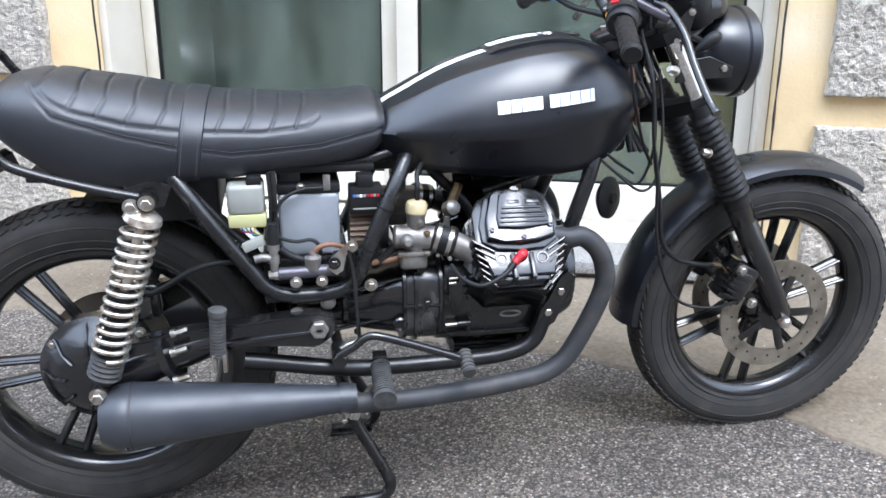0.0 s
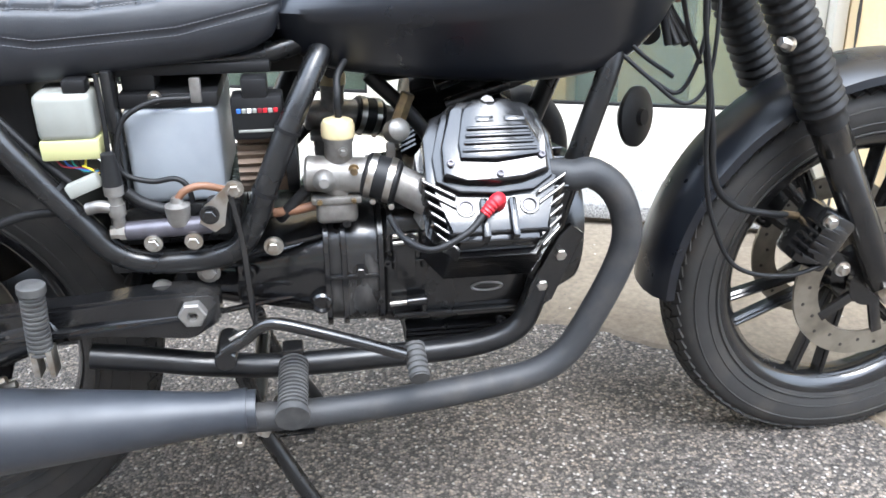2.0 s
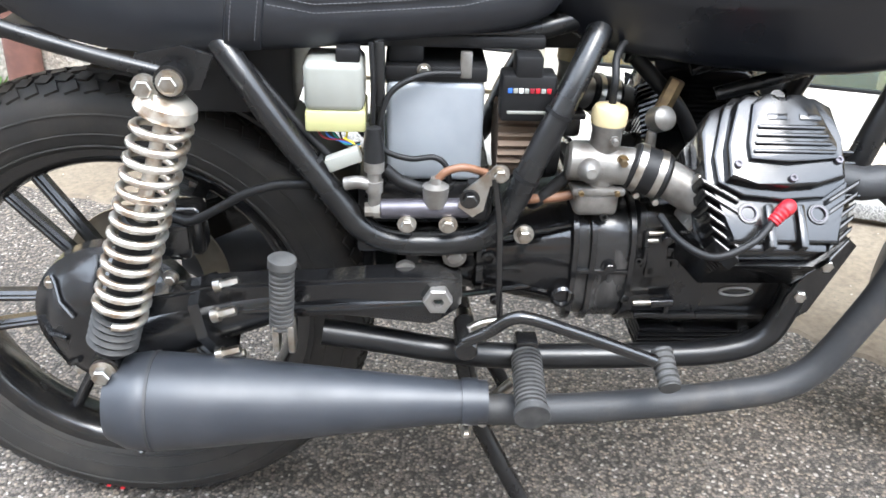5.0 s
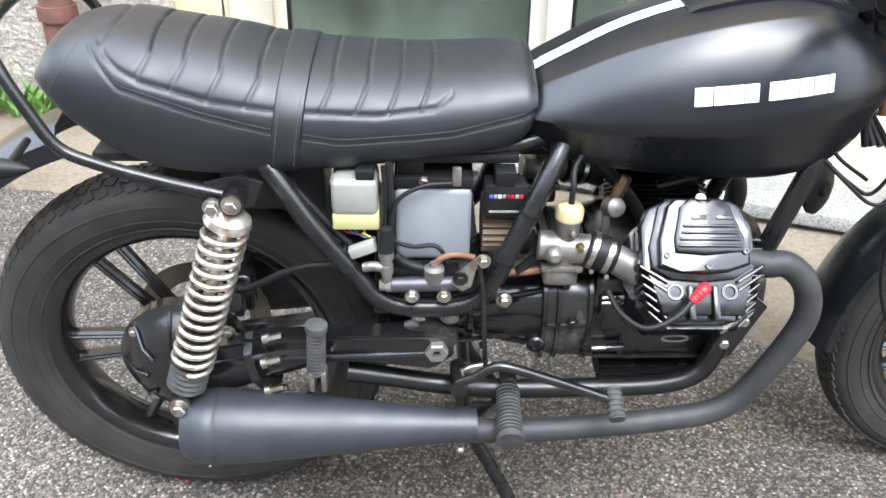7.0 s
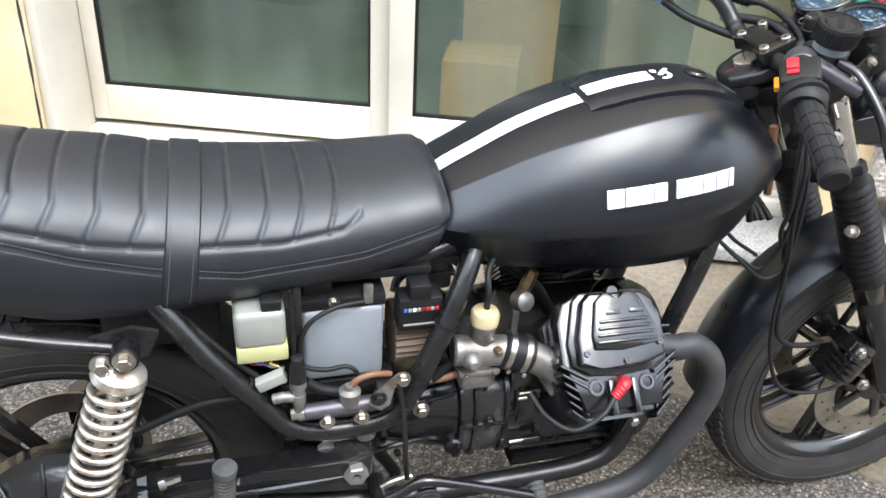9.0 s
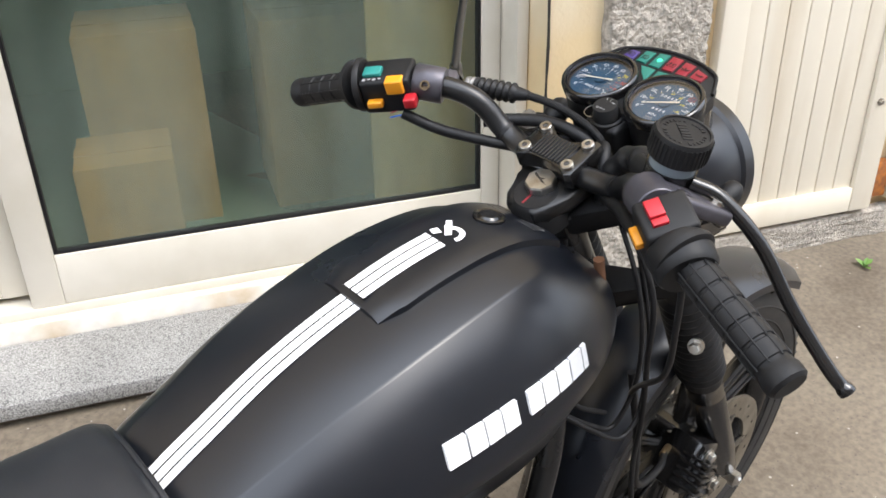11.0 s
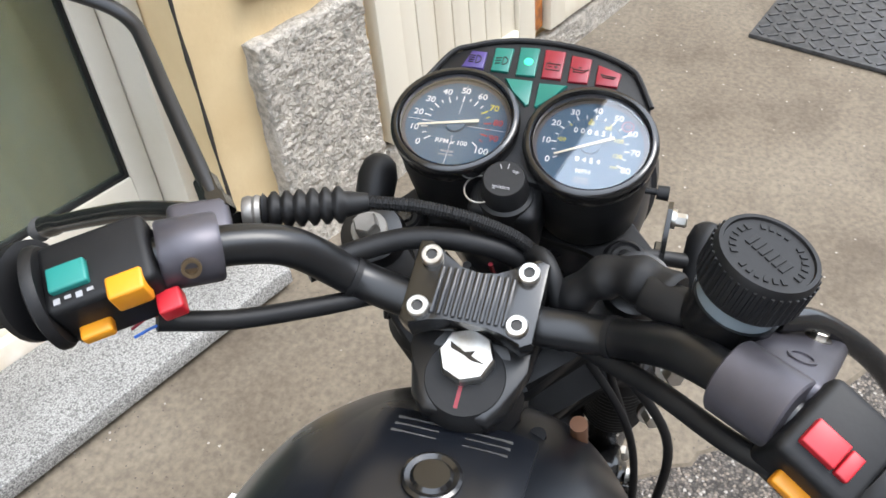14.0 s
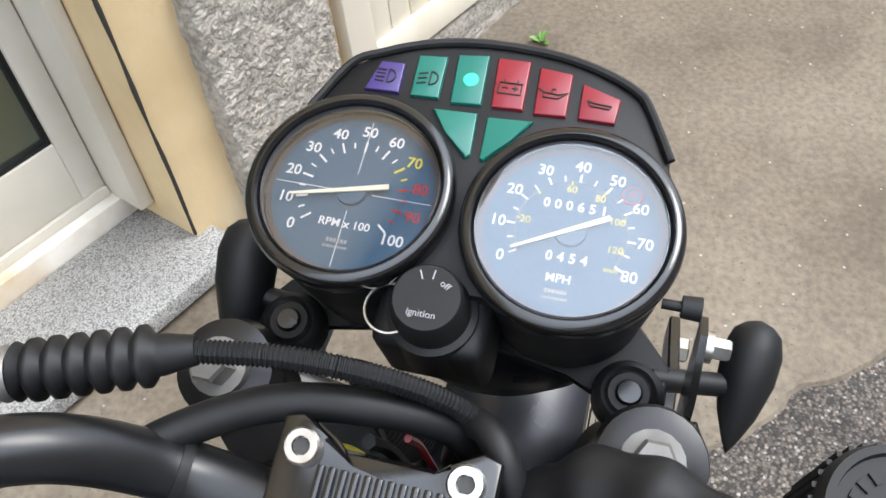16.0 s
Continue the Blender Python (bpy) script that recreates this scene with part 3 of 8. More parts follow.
def shutter(u0, u1, z0, z1):
    root = empty("window_shutter", WALL)
    tagged(root, "cream painted wooden shutter with vertical grooves", "shutter", kind="structure")
    w = 0.075
    part("frame", box(box(box(bmesh.new(), (u0, -0.035, z0), (u0 + w, 0.015, z1), 0.004), (u1 - w, -0.035, z0), (u1, 0.015, z1), 0.004), (u0 + w, -0.033, z0), (u1 - w, 0.013, z0 + 0.075), 0.004), M_SHUTTER, root)
    n = max(3, int(round((u1 - u0 - 2 * w) / 0.06)))
    for k in range(n):
        a = u0 + w + (u1 - u0 - 2 * w) * k / n
        b2 = u0 + w + (u1 - u0 - 2 * w) * (k + 1) / n
        part("board", box(bmesh.new(), (a + 0.0015, -0.022, z0 + 0.075), (b2 - 0.0015, 0.005, z1), 0.003), M_SHUTTER, root)
    bolt("bolt", root, (u1 - 0.05, -0.035, z0 + 0.33), (0, -1, 0), 0.007, 0.01, M_STEEL)
    return root


b = rough_block("stucco_block", 0.82, 4.4, -0.05, 0.185, 31.0, 0.022)
b.parent = quoin
pipe = empty("drain_pipe", WALL)
tagged(pipe, "rusty brown drain pipe on the wall", "pipe", kind="structure")
part("pipe_run", rod(bmesh.new(), (-2.505, -0.10, 0.0), (-2.505, -0.10, 4.5), 0.055, segs=24), M_RUSTPIPE, pipe)
for z in (0.42, 1.6, 2.9):
    part("collar", lathe(bmesh.new(), (-2.505, -0.10, z), (0, 0, 1), [(0, 0.05), (0, 0.066), (0.05, 0.066), (0.05, 0.05)], 28), M_RUSTPIPE, pipe)
shutter(0.835, 1.43, 0.20, 1.9)
shutter(1.505, 2.10, 0.21, 1.9)
shutter(2.18, 2.80, 0.22, 1.9)
ob = part("rusty_plate", box(bmesh.new(), (1.436, -0.012, 0.22), (1.50, 0.02, 0.33), 0.004), M_RUST)
ob.matrix_world = WALL
tagged(ob, "rusty orange metal plate between the shutters", "plate", kind="structure")


def floor_mat():
    root = empty("rubber_mat", pose(3.14, -0.22, ground_z(3.14, -0.22) + 0.010, 4, -2.5, 0) @ pose(0, 0, 0, 0, 0, -108))
    tagged(root, "black patterned rubber door mat on the pavement", "mat")
    part("sheet", box(bmesh.new(), (0, 0, 0), (0.95, 0.75, 0.014), 0.003), M_MAT, root)
    bm = bmesh.new()
    rnd = random.Random(3)
    for i in range(24):
        for j in range(18):
            a = 45 if (i + j) % 2 else -45
            box(bm, (-0.016, -0.004, 0), (0.016, 0.004, 0.004), 0, pose(0.025 + i * 0.039, 0.025 + j * 0.041, 0.0135, 0, 0, a))
    tagged(part("tread", bm, M_MAT, root), kind="stuff")


floor_mat()
# ---- the motorcycle: x ahead, y to its left, z up; it leans with the slope of the ground ----
BIKE = Matrix.Translation((0, 0, 0.9)) @ pose(0, 0, 0, 4.5, 0, 0) @ Matrix.Translation((0, 0, -0.9))
bike = empty("motorcycle", BIKE)
tagged(bike, "black retro motorcycle on its centre stand, satin tank and quilted seat", "motorcycle")

# fuel tank
TX = [0.478, 0.50, 0.55, 0.62, 0.70, 0.78, 0.86, 0.92, 0.97, 1.005, 1.030]
T_TOP = [0.768, 0.789, 0.818, 0.855, 0.884, 0.903, 0.908, 0.892, 0.862, 0.832, 0.798]
T_RY = [0.050, 0.066, 0.076, 0.086, 0.092, 0.092, 0.084, 0.070, 0.054, 0.040, 0.016]
T_CY = [0.090, 0.108, 0.126, 0.144, 0.155, 0.158, 0.152, 0.136, 0.108, 0.076, 0.028]
T_CZ = [0.755, 0.755, 0.755, 0.757, 0.761, 0.769, 0.781, 0.792, 0.799, 0.800, 0.798]
T_BZ = [0.720, 0.702, 0.681, 0.672, 0.665, 0.661, 0.664, 0.678, 0.710, 0.748, 0.786]
T_BY = [0.064, 0.076, 0.088, 0.100, 0.108, 0.110, 0.106, 0.095, 0.074, 0.046, 0.014]


def tank_at(x):
    return [smooth_interp(TX, v, x) for v in (T_TOP, T_RY, T_CY, T_CZ, T_BZ, T_BY)]


def tank_half(x):
    top, ry, cy, cz, bz, by = tank_at(x)
    zr = top - 0.10 * (top - cz)
    # a clear ridge along the shoulder, fading out towards the front
    fade = max(0.0, min(1.0, (0.93 - x) / 0.16))
    a0, a1 = radians(6 + 26 * fade), radians(74)
    pts = [(0.0, top), (ry * 0.35, top - 0.0005), (ry * 0.7, top - 0.03 * (top - cz))]
    n = 9
    for k in range(n + 1):
        a = a0 + (a1 - a0) * k / n
        pts.append((ry + (cy - ry) * (math.sin(a) - math.sin(a0)) / (math.sin(a1) - math.sin(a0)), cz + (zr - cz) * (math.cos(a) - math.cos(a1)) / (math.cos(a0) - math.cos(a1))))
    m = 5
    for k in range(1, m + 1):
        f = k / m
        pts.append((cy + (by - cy) * f ** 0.95, cz + (bz + 0.008 - cz) * f))
    pts += [(by * 0.93, bz + 0.002), (by * 0.6, bz), (0.0, bz)]
    # two more points hold the ridge crisp
    (ay, az), (ky, kz), (ny, nz) = pts[2:5]
    pts[3:4] = [(ky + 0.09 * (ay - ky), kz + 0.09 * (az - kz)), (ky, kz), (ky + 0.16 * (ny - ky), kz + 0.16 * (nz - kz))]
    return pts


def tank_ring(x):
    h = tank_half(x)
    return [Vector((x, -y, z)) for y, z in h] + [Vector((x, y, z)) for y, z in h[-2:0:-1]]


def tank_surface_z(x, y):
    h = tank_half(x)
    ys = [p[0] for p in h[:14]]
    return float(np.interp(abs(y), ys, [p[1] for p in h[:14]]))


def tank_side_y(x, z):
    h = [p for p in tank_half(x)[4:15]]
    zs = [p[1] for p in h][::-1]
    return float(np.interp(z, zs, [p[0] for p in h][::-1]))


tank = part("fuel_tank", skin(bmesh.new(), [tank_ring(x) for x in np.linspace(TX[0], TX[-1], 56)]), M_TANK, bike, "satin black fuel tank with a sharp side crease", 55)
# lid over the filler
LX0, LX1 = 0.705, 0.934
bm = bmesh.new()
rings = []
for x in np.linspace(LX0, LX1, 26):
    f = (x - LX0) / (LX1 - LX0)
    w = 0.042 + 0.007 * min(1, f * 9)
    lift = 0.0085 * min(1, f * 9 + 0.4)
    ring = [Vector((x, y * w, tank_surface_z(x, 0) + lift - 0.004 * abs(y) ** 8)) for y in np.linspace(-1, 1, 11)]
    rings.append(ring + [Vector((x, w, tank_surface_z(x, w) - 0.012)), Vector((x, -w, tank_surface_z(x, w) - 0.012))])
skin(bm, rings)
lid = part("filler_lid", bm, M_TANK, bike, "satin black hinged filler lid", 30)
part("lid_lock", lathe(bmesh.new(), (0.877, 0, tank_surface_z(0.877, 0) + 0.0085), (0.10, 0, 1), [(0, 0), (0, 0.017), (0.003, 0.017), (0.004, 0.015), (0.003, 0.012), (0.005, 0.010), (0.005, 0)], 28), M_BLACK, lid, "round lock plug")
bm = bmesh.new()
for s in (-1, 1):
    for k in range(3):
        x = 0.908 + k * 0.007
        box(bm, (x, 0.008 * s if s > 0 else -0.035, 0), (x + 0.0022, 0.035 if s > 0 else -0.008, 0.0015), 0, Matrix.Translation((0, 0, tank_surface_z(x, 0) + 0.0065)))
part("lid_vent", bm, M_GREYRUB, lid)


def ribbon(bm, x0, x1, y0, y1, lift, n=24):
    rows = []
    for x in np.linspace(x0, x1, n):
        rows.append([bm.verts.new((x, y, tank_surface_z(x, 0) + lift)) for y in (y0, (y0 + y1) / 2, y1)])
    for p, q in zip(rows, rows[1:]):
        for k in range(2):
            bm.faces.new((p[k], p[k + 1], q[k + 1], q[k]))


for k in range(3):
    y0 = -0.0150 + k * 0.0105
    bm = bmesh.new()
    ribbon(bm, 0.487, LX0 + 0.002, y0, y0 + 0.0085, 0.0012)
    part("stripe", bm, M_WHITE, tank, "white racing stripe")
    bm = bmesh.new()
    ribbon(bm, LX0 + 0.004, 0.806, y0, y0 + 0.0085, 0.0092)
    part("stripe", bm, M_WHITE, lid, "white racing stripe")


def emblem(bm, pts, ox, oy):
    vs = [bm.verts.new((ox + a, oy + b, tank_surface_z(ox + a, 0) + 0.0094)) for a, b in pts]
    bm.faces.new(vs)


def arc_shape(r0, r1, a0, a1, n=10):
    o = [(r1 * math.cos(radians(a)), r1 * math.sin(radians(a))) for a in np.linspace(a0, a1, n)]
    return o + [(r0 * math.cos(radians(a)), r0 * math.sin(radians(a))) for a in np.linspace(a1, a0, n)]


bm = bmesh.new()
emblem(bm, arc_shape(0.0085, 0.0145, -110, 50), 0.822, -0.004)
emblem(bm, [(0, 0), (0.006, -0.004), (0.018, 0.010), (0.012, 0.014)], 0.816, -0.002)
emblem(bm, [(0, 0), (0.006, -0.003), (0.014, 0.006), (0.009, 0.010)], 0.826, 0.008)
emblem(bm, [(0, 0), (0.008, -0.004), (0.010, 0.006), (0.002, 0.008)], 0.810, 0.008)
part("emblem", bm, M_WHITE, lid, "plain white emblem", 0)


def badge(side):
    """A row of plain white blocks with a thin line, as large as the badge."""
    x0, x1, z0, z1 = 0.700, 0.882, 0.794, 0.816
    widths = [1.25, 1.0, 1.0, 1.0, 0, 1.0, 1.0, 1.0, 1.0, 0.4]
    total = sum(widths) + 0.6
    x = x0
    h = 0.021
    for w in widths:
        step = (x1 - x0) * (w if w else 0.6) / total
        if w:
            f0, f1 = (x - x0) / (x1 - x0), (x + step * 0.9 - x0) / (x1 - x0)
            zb0, zb1 = z0 + (z1 - z0) * f0 * 0.95, z0 + (z1 - z0) * f1 * 0.95
            bm = bmesh.new()
            q = []
            for xx, zz in ((x, zb0), (x + step * 0.9, zb1), (x + step * 0.9, zb1 + h), (x, zb0 + h)):
                y = tank_side_y(xx, zz) + 0.0008
                q.append((xx, y * side, zz))
            lo = [bm.verts.new(p) for p in q]
            hi = [bm.verts.new((p[0], p[1] + 0.0035 * side, p[2])) for p in q]
            bm.faces.new(hi)
            for a in range(4):
                b2 = (a + 1) % 4
                bm.faces.new((lo[a], lo[b2], hi[b2], hi[a]))
            part("badge_block", bm, M_WHITE, tank, "plain white badge block", 0)
        x += step
    

badge(-1)
badge(1)
for x, dz in ((0.555, 0), (0.98, 0.03)):
    part("tank_mount", lathe(bmesh.new(), (x, -0.03, 0.672 + dz), (0, 1, 0), [(0, 0), (0, 0.016), (0.06, 0.016), (0.06, 0)], 16), M_RUBBER, bike)

# seat
SX = [-0.185, -0.165, -0.13, -0.07, 0.0, 0.08, 0.15, 0.24, 0.34, 0.44, 0.485, 0.500]
S_TOP = [0.811, 0.840, 0.858, 0.865, 0.854, 0.841, 0.824, 0.816, 0.811, 0.816, 0.817, 0.804]
S_BOT = [0.790, 0.775, 0.745, 0.706, 0.684, 0.680, 0.684, 0.690, 0.700, 0.710, 0.728, 0.755]
S_W = [0.075, 0.100, 0.118, 0.130, 0.136, 0.139, 0.140, 0.138, 0.133, 0.122, 0.114, 0.104]
WELT_X, WELT_Z = [-0.19, -0.104, -0.059, 0.045, 0.129, 0.230, 0.383, 0.50], [0.862, 0.853, 0.803, 0.770, 0.750, 0.733, 0.742, 0.766]
LINE_X, LINE_Z = [-0.10, -0.06, -0.03, 0.06, 0.13, 0.19, 0.28, 0.36, 0.385, 0.40], [0.86, 0.826, 0.810, 0.786, 0.776, 0.772, 0.768, 0.776, 0.792, 0.835]


def seat_half(x, n=40):
    top, bot, w = (smooth_interp(SX, v, x) for v in (S_TOP, S_BOT, S_W))
    out = []
    e = 0.80
    mid = bot + (top - bot) * 0.30
    for k in range(n + 1):
        a = math.pi / 2 * k / n
        out.append((w * math.sin(a) ** 0.8, mid + (top - mid) * math.cos(a) ** e))
    for k in range(1, 6):
        f = k / 5
        out.append((w * (1 - 0.10 * f ** 2), mid + (bot - mid) * f))
    out.append((0.0, bot))
    return out


def seat_relief(x, y, z):
    """Depth of the stitched pleats and of the welt."""
    d = 0.0
    zl = interp(LINE_X, LINE_Z, x)
    zw = interp(WELT_X, WELT_Z, x)
    if x > -0.10:
        d += 0.0025 * math.exp(-((z - zw) / 0.0030) ** 2)
    if -0.08 < x < 0.385:
        d += 0.0028 * math.exp(-((z - zl) / 0.0032) ** 2) if abs(y) > 0.05 else 0
    if z > zl:
        bend = 0.55 * max(0.0, 0.034 - abs(z - zl)) * (1 if x < 0.16 else 1.0)
        for xp in (-0.075, -0.024, 0.020, 0.068, 0.118, 0.216, 0.264, 0.308, 0.352):
            q = x - xp + (-bend if x > 0.385 else bend) - 0.006
            d += 0.0030 * math.exp(-(q / 0.0024) ** 2)
    return d


bm = bmesh.new()
rings = []
for x in np.linspace(SX[0], SX[-1], 330):
    h = seat_half(x)
    pts = []
    for i, (y, z) in enumerate(h):
        if 0 < i < len(h) - 2:
            a, b2 = Vector((*h[i - 1], 0)), Vector((*h[i + 1], 0))
            t = (b2 - a).normalized()
            nrm = Vector((-t.y, t.x, 0))
            if nrm.x < 0 and i > 5:
                nrm = -nrm
            d = seat_relief(x, y, z)
            wob = 0.0012 * noise.noise((x * 9, z * 11, 2))
            y, z = y - abs(nrm.x) * d + wob, z - abs(nrm.y) * d
        pts.append((y, z))
    rings.append([Vector((x, -y, z)) for y, z in pts] + [Vector((x, y, z)) for y, z in pts[-2:0:-1]])
skin(bm, rings)
seat = part("seat", bm, M_SEAT, bike, "quilted black vinyl bench seat", 60)


def seat_side(x, z):
    h = seat_half(x)[4:-2]
    zs = [p[1] for p in h][::-1]
    return float(np.interp(z, zs, [p[0] for p in h][::-1]))


def strap():
    bm = bmesh.new()
    rings = []
    for x, lift in ((0.145, 0.0), (0.147, 0.004), (0.153, 0.005), (0.165, 0.004), (0.178, 0.005), (0.184, 0.004), (0.186, 0.0)):
        h = seat_half(x)[:-1]
        h = [(y * (1 + lift / 0.13) + 0.0, z + lift * math.cos(min(1, y / 0.14) * math.pi / 2)) for y, z in h]
        sk = [0.16 * (z - 0.78) for y, z in h]
        rings.append([Vector((x + s, -y, z)) for (y, z), s in zip(h, sk)][::-1] + [Vector((x + s, y, z)) for (y, z), s in list(zip(h, sk))[1:]])
    skin(bm, rings, closed=False, cap=False)
    return part("strap", bm, M_SEAT, seat, "black vinyl seat strap", 40)


strap()


def stitches():
    bm = bmesh.new()

    def row(line, step=0.0052, ln=0.0034, r=0.00055):
        acc = 0.0
        for p, q in zip(line, line[1:]):
            n = (q - p).length
            while acc < n:
                c = p + (q - p) * (acc / n)
                d = (q - p).normalized() * (ln / 2)
                sweep(bm, [c - d, c + d], r, 4)
                acc += step
            acc -= n
    for off in (-0.0045, 0.0045):
        row([Vector((x, -seat_side(x, interp(WELT_X, WELT_Z, x) + off) - 0.0002, interp(WELT_X, WELT_Z, x) + off)) for x in np.linspace(-0.10, 0.485, 90) if not 0.138 < x < 0.192])
    row([Vector((x, -seat_side(x, z) - 0.0003, z)) for x, z in zip(np.linspace(-0.108, -0.160, 16), np.linspace(0.858, 0.785, 16))])
    for xs in (0.152, 0.179):
        row([Vector((xs + 0.16 * (z - 0.78), -seat_side(xs, z) - 0.0058, z)) for z in np.linspace(0.70, 0.81, 20)])
    row([Vector((x, -seat_side(x, interp(LINE_X, LINE_Z, x)) + 0.0008, interp(LINE_X, LINE_Z, x))) for x in np.linspace(-0.06, 0.372, 80) if not 0.138 < x < 0.192])
    tagged(part("stitching", bm, M_THREAD, seat, "grey thread", 0), kind="stuff")


stitches()
bm = bmesh.new()
for s in (-1, 1):
    sweep(bm, spline([(0.492, 0.092 * s, 0.735), (0.496, 0.098 * s, 0.770), (0.497, 0.078 * s, 0.795), (0.497, 0.04 * s, 0.806), (0.497, 0, 0.808)]), 0.0030, 8)
part("piping", bm, M_SEAT, seat)


# wheels
def wheel(name, cx, cz, r, rim_r, width, spoke_turn, label):
    w = empty(name)
    w.parent = bike
    w["label"] = label
    o = (cx, 0, cz)
    sh = width / 2
    prof = [(-sh * 0.72, rim_r), (-sh * 0.80, rim_r + 0.008), (-sh * 0.92, rim_r + 0.25 * (r - rim_r)), (-sh, rim_r + 0.52 * (r - rim_r)), (-sh * 0.985, rim_r + 0.66 * (r - rim_r)),
            (-sh * 0.93, rim_r + 0.76 * (r - rim_r)), (-sh * 0.80, r - 0.012), (-sh * 0.5, r - 0.004), (-sh * 0.2, r), (sh * 0.2, r), (sh * 0.5, r - 0.004), (sh * 0.80, r - 0.012), (sh * 0.93, rim_r + 0.76 * (r - rim_r)),
            (sh, rim_r + 0.52 * (r - rim_r)), (sh * 0.92, rim_r + 0.25 * (r - rim_r)), (sh * 0.80, rim_r + 0.008), (sh * 0.72, rim_r)]
    tyre = part("tyre", lathe(bmesh.new(), o, (0, 1, 0), prof, 96, closed=True), M_TYRE, w, "worn black tyre", 50)
    # tread blocks
    bm = bmesh.new()
    nb = 84
    for k in range(nb):
        a = 2 * math.pi * k / nb
        for row, (yy, rr, skew) in enumerate(((-0.66, -0.0085, 0.35), (-0.33, -0.0025, -0.3), (0.0, 0.0, 0.3), (0.33, -0.0025, -0.3), (0.66, -0.0085, 0.35))):
            m = Matrix.Translation(o) @ Matrix.Rotation(-a - (row % 2) * math.pi / nb, 4, "Y") @ Matrix.Translation((0, yy * sh, r + rr)) @ Matrix.Rotation(-yy * 0.75, 4, "X") @ Matrix.Rotation(skew, 4, "Z")
            box(bm, (-0.0085, -sh * 0.15, -0.006), (0.0085, sh * 0.15, 0.0035), 0, m)
    tagged(part("tread", bm, M_TYRE, tyre, "", 0), kind="stuff")
    # raised ribs of the sidewall
    bm = bmesh.new()
    for f, rr in ((0.60, 0.0016), (0.30, 0.0014), (0.10, 0.0018)):
        q = rim_r + f * (r - rim_r)
        ring = [Vector((cx + q * math.cos(t), -sh * (1.0 if f > 0.5 else 0.94 if f > 0.2 else 0.84), cz + q * math.sin(t))) for t in np.linspace(0, 2 * math.pi, 97)]
        sweep(bm, ring, rr, 6, caps=False)
    part("sidewall_rib", bm, M_TYRE, tyre)
    rw = sh * 0.74
    rp = [(-rw, rim_r + 0.004), (-rw, rim_r - 0.003), (-rw + 0.004, rim_r - 0.012), (-rw + 0.012, rim_r - 0.020), (-0.012, rim_r - 0.027), (0.012, rim_r - 0.027), (rw - 0.012, rim_r - 0.020), (rw - 0.004, rim_r - 0.012), (rw, rim_r - 0.003), (rw, rim_r + 0.004)]
    part("rim", lathe(bmesh.new(), o, (0, 1, 0), rp, 96, closed=True), M_BLACK, w, "black cast alloy rim", 35)
    part("hub", lathe(bmesh.new(), o, (0, 1, 0), [(-0.055, 0), (-0.055, 0.032), (-0.04, 0.05), (0.04, 0.05), (0.055, 0.032), (0.055, 0)], 32), M_BLACK, w)
    for k in range(6):
        for s in (-1, 1):
            a = spoke_turn + math.pi / 3 * k
            bm = bmesh.new()
            p0 = Vector((0.040, 0, 0.013 * s))
            p1 = Vector((rim_r - 0.020, 0, 0.026 * s))
            d = (p1 - p0)
            ang = math.atan2(d.z, d.x)
            m = Matrix.Translation(o) @ Matrix.Rotation(-a, 4, "Y") @ Matrix.Translation(p0) @ Matrix.Rotation(-ang, 4, "Y")
            n = d.length
            box(bm, (0, -0.010, -0.0085), (n, 0.010, 0.0085), 0.004, m, 1)
            box(bm, (0.01, -0.015, -0.0035), (n, 0.015, 0.0035), 0.002, m, 1)
            part("spoke", bm, M_BLACK, w, "", 35)
    return w


REAR, FRONT = (-0.05, 0.287), (1.369, 0.313)
rear_wheel = wheel("rear_wheel", REAR[0], REAR[1], 0.331, 0.243, 0.112, radians(5), "black six-pair spoked rear wheel")
front_wheel = wheel("front_wheel", FRONT[0], FRONT[1], 0.3095, 0.229, 0.092, radians(20), "black six-pair spoked front wheel")
# brake discs
for s in (-1, 1):
    bm = bmesh.new()
    lathe(bm, (FRONT[0], 0.068 * s, FRONT[1]), (0, 1, 0), [(-0.0025, 0.088), (-0.0025, 0.128), (0.0025, 0.128), (0.0025, 0.088)], 72, closed=True)
    disc = part("brake_disc", bm, M_DISC, front_wheel, "worn brown-grey drilled brake disc", 30)
    bm = bmesh.new()
    for k in range(5):
        m = Matrix.Translation((FRONT[0], 0.068 * s, FRONT[1])) @ Matrix.Rotation(2 * math.pi * k / 5, 4, "Y")
        box(bm, (0.03, -0.004, -0.009), (0.094, 0.004, 0.009), 0.002, m)
    lathe(bm, (FRONT[0], 0.068 * s, FRONT[1]), (0, 1, 0), [(-0.005, 0), (-0.005, 0.038), (0.005, 0.038), (0.005, 0)], 30)
    part("disc_carrier", bm, M_BLACK, front_wheel, "", 35)
    for k in range(24):
        a = 2 * math.pi * k / 24
        rr = 0.113 if k % 2 else 0.103
        part("drill_hole", lathe(bmesh.new(), (FRONT[0] + rr * math.cos(a), 0.068 * s - 0.0028, FRONT[1] + rr * math.sin(a)), (0, 1, 0), [(0, 0), (0, 0.003), (0.0056, 0.003), (0.0056, 0)], 8), M_GAP, front_wheel, "", 0)


def mirror_tube(name, pts, r, mat, label="", **kw):
    for s in (1, -1):
        tube(name, [(x, y * s, z) for x, y, z in pts], r, mat, bike, label, **kw)


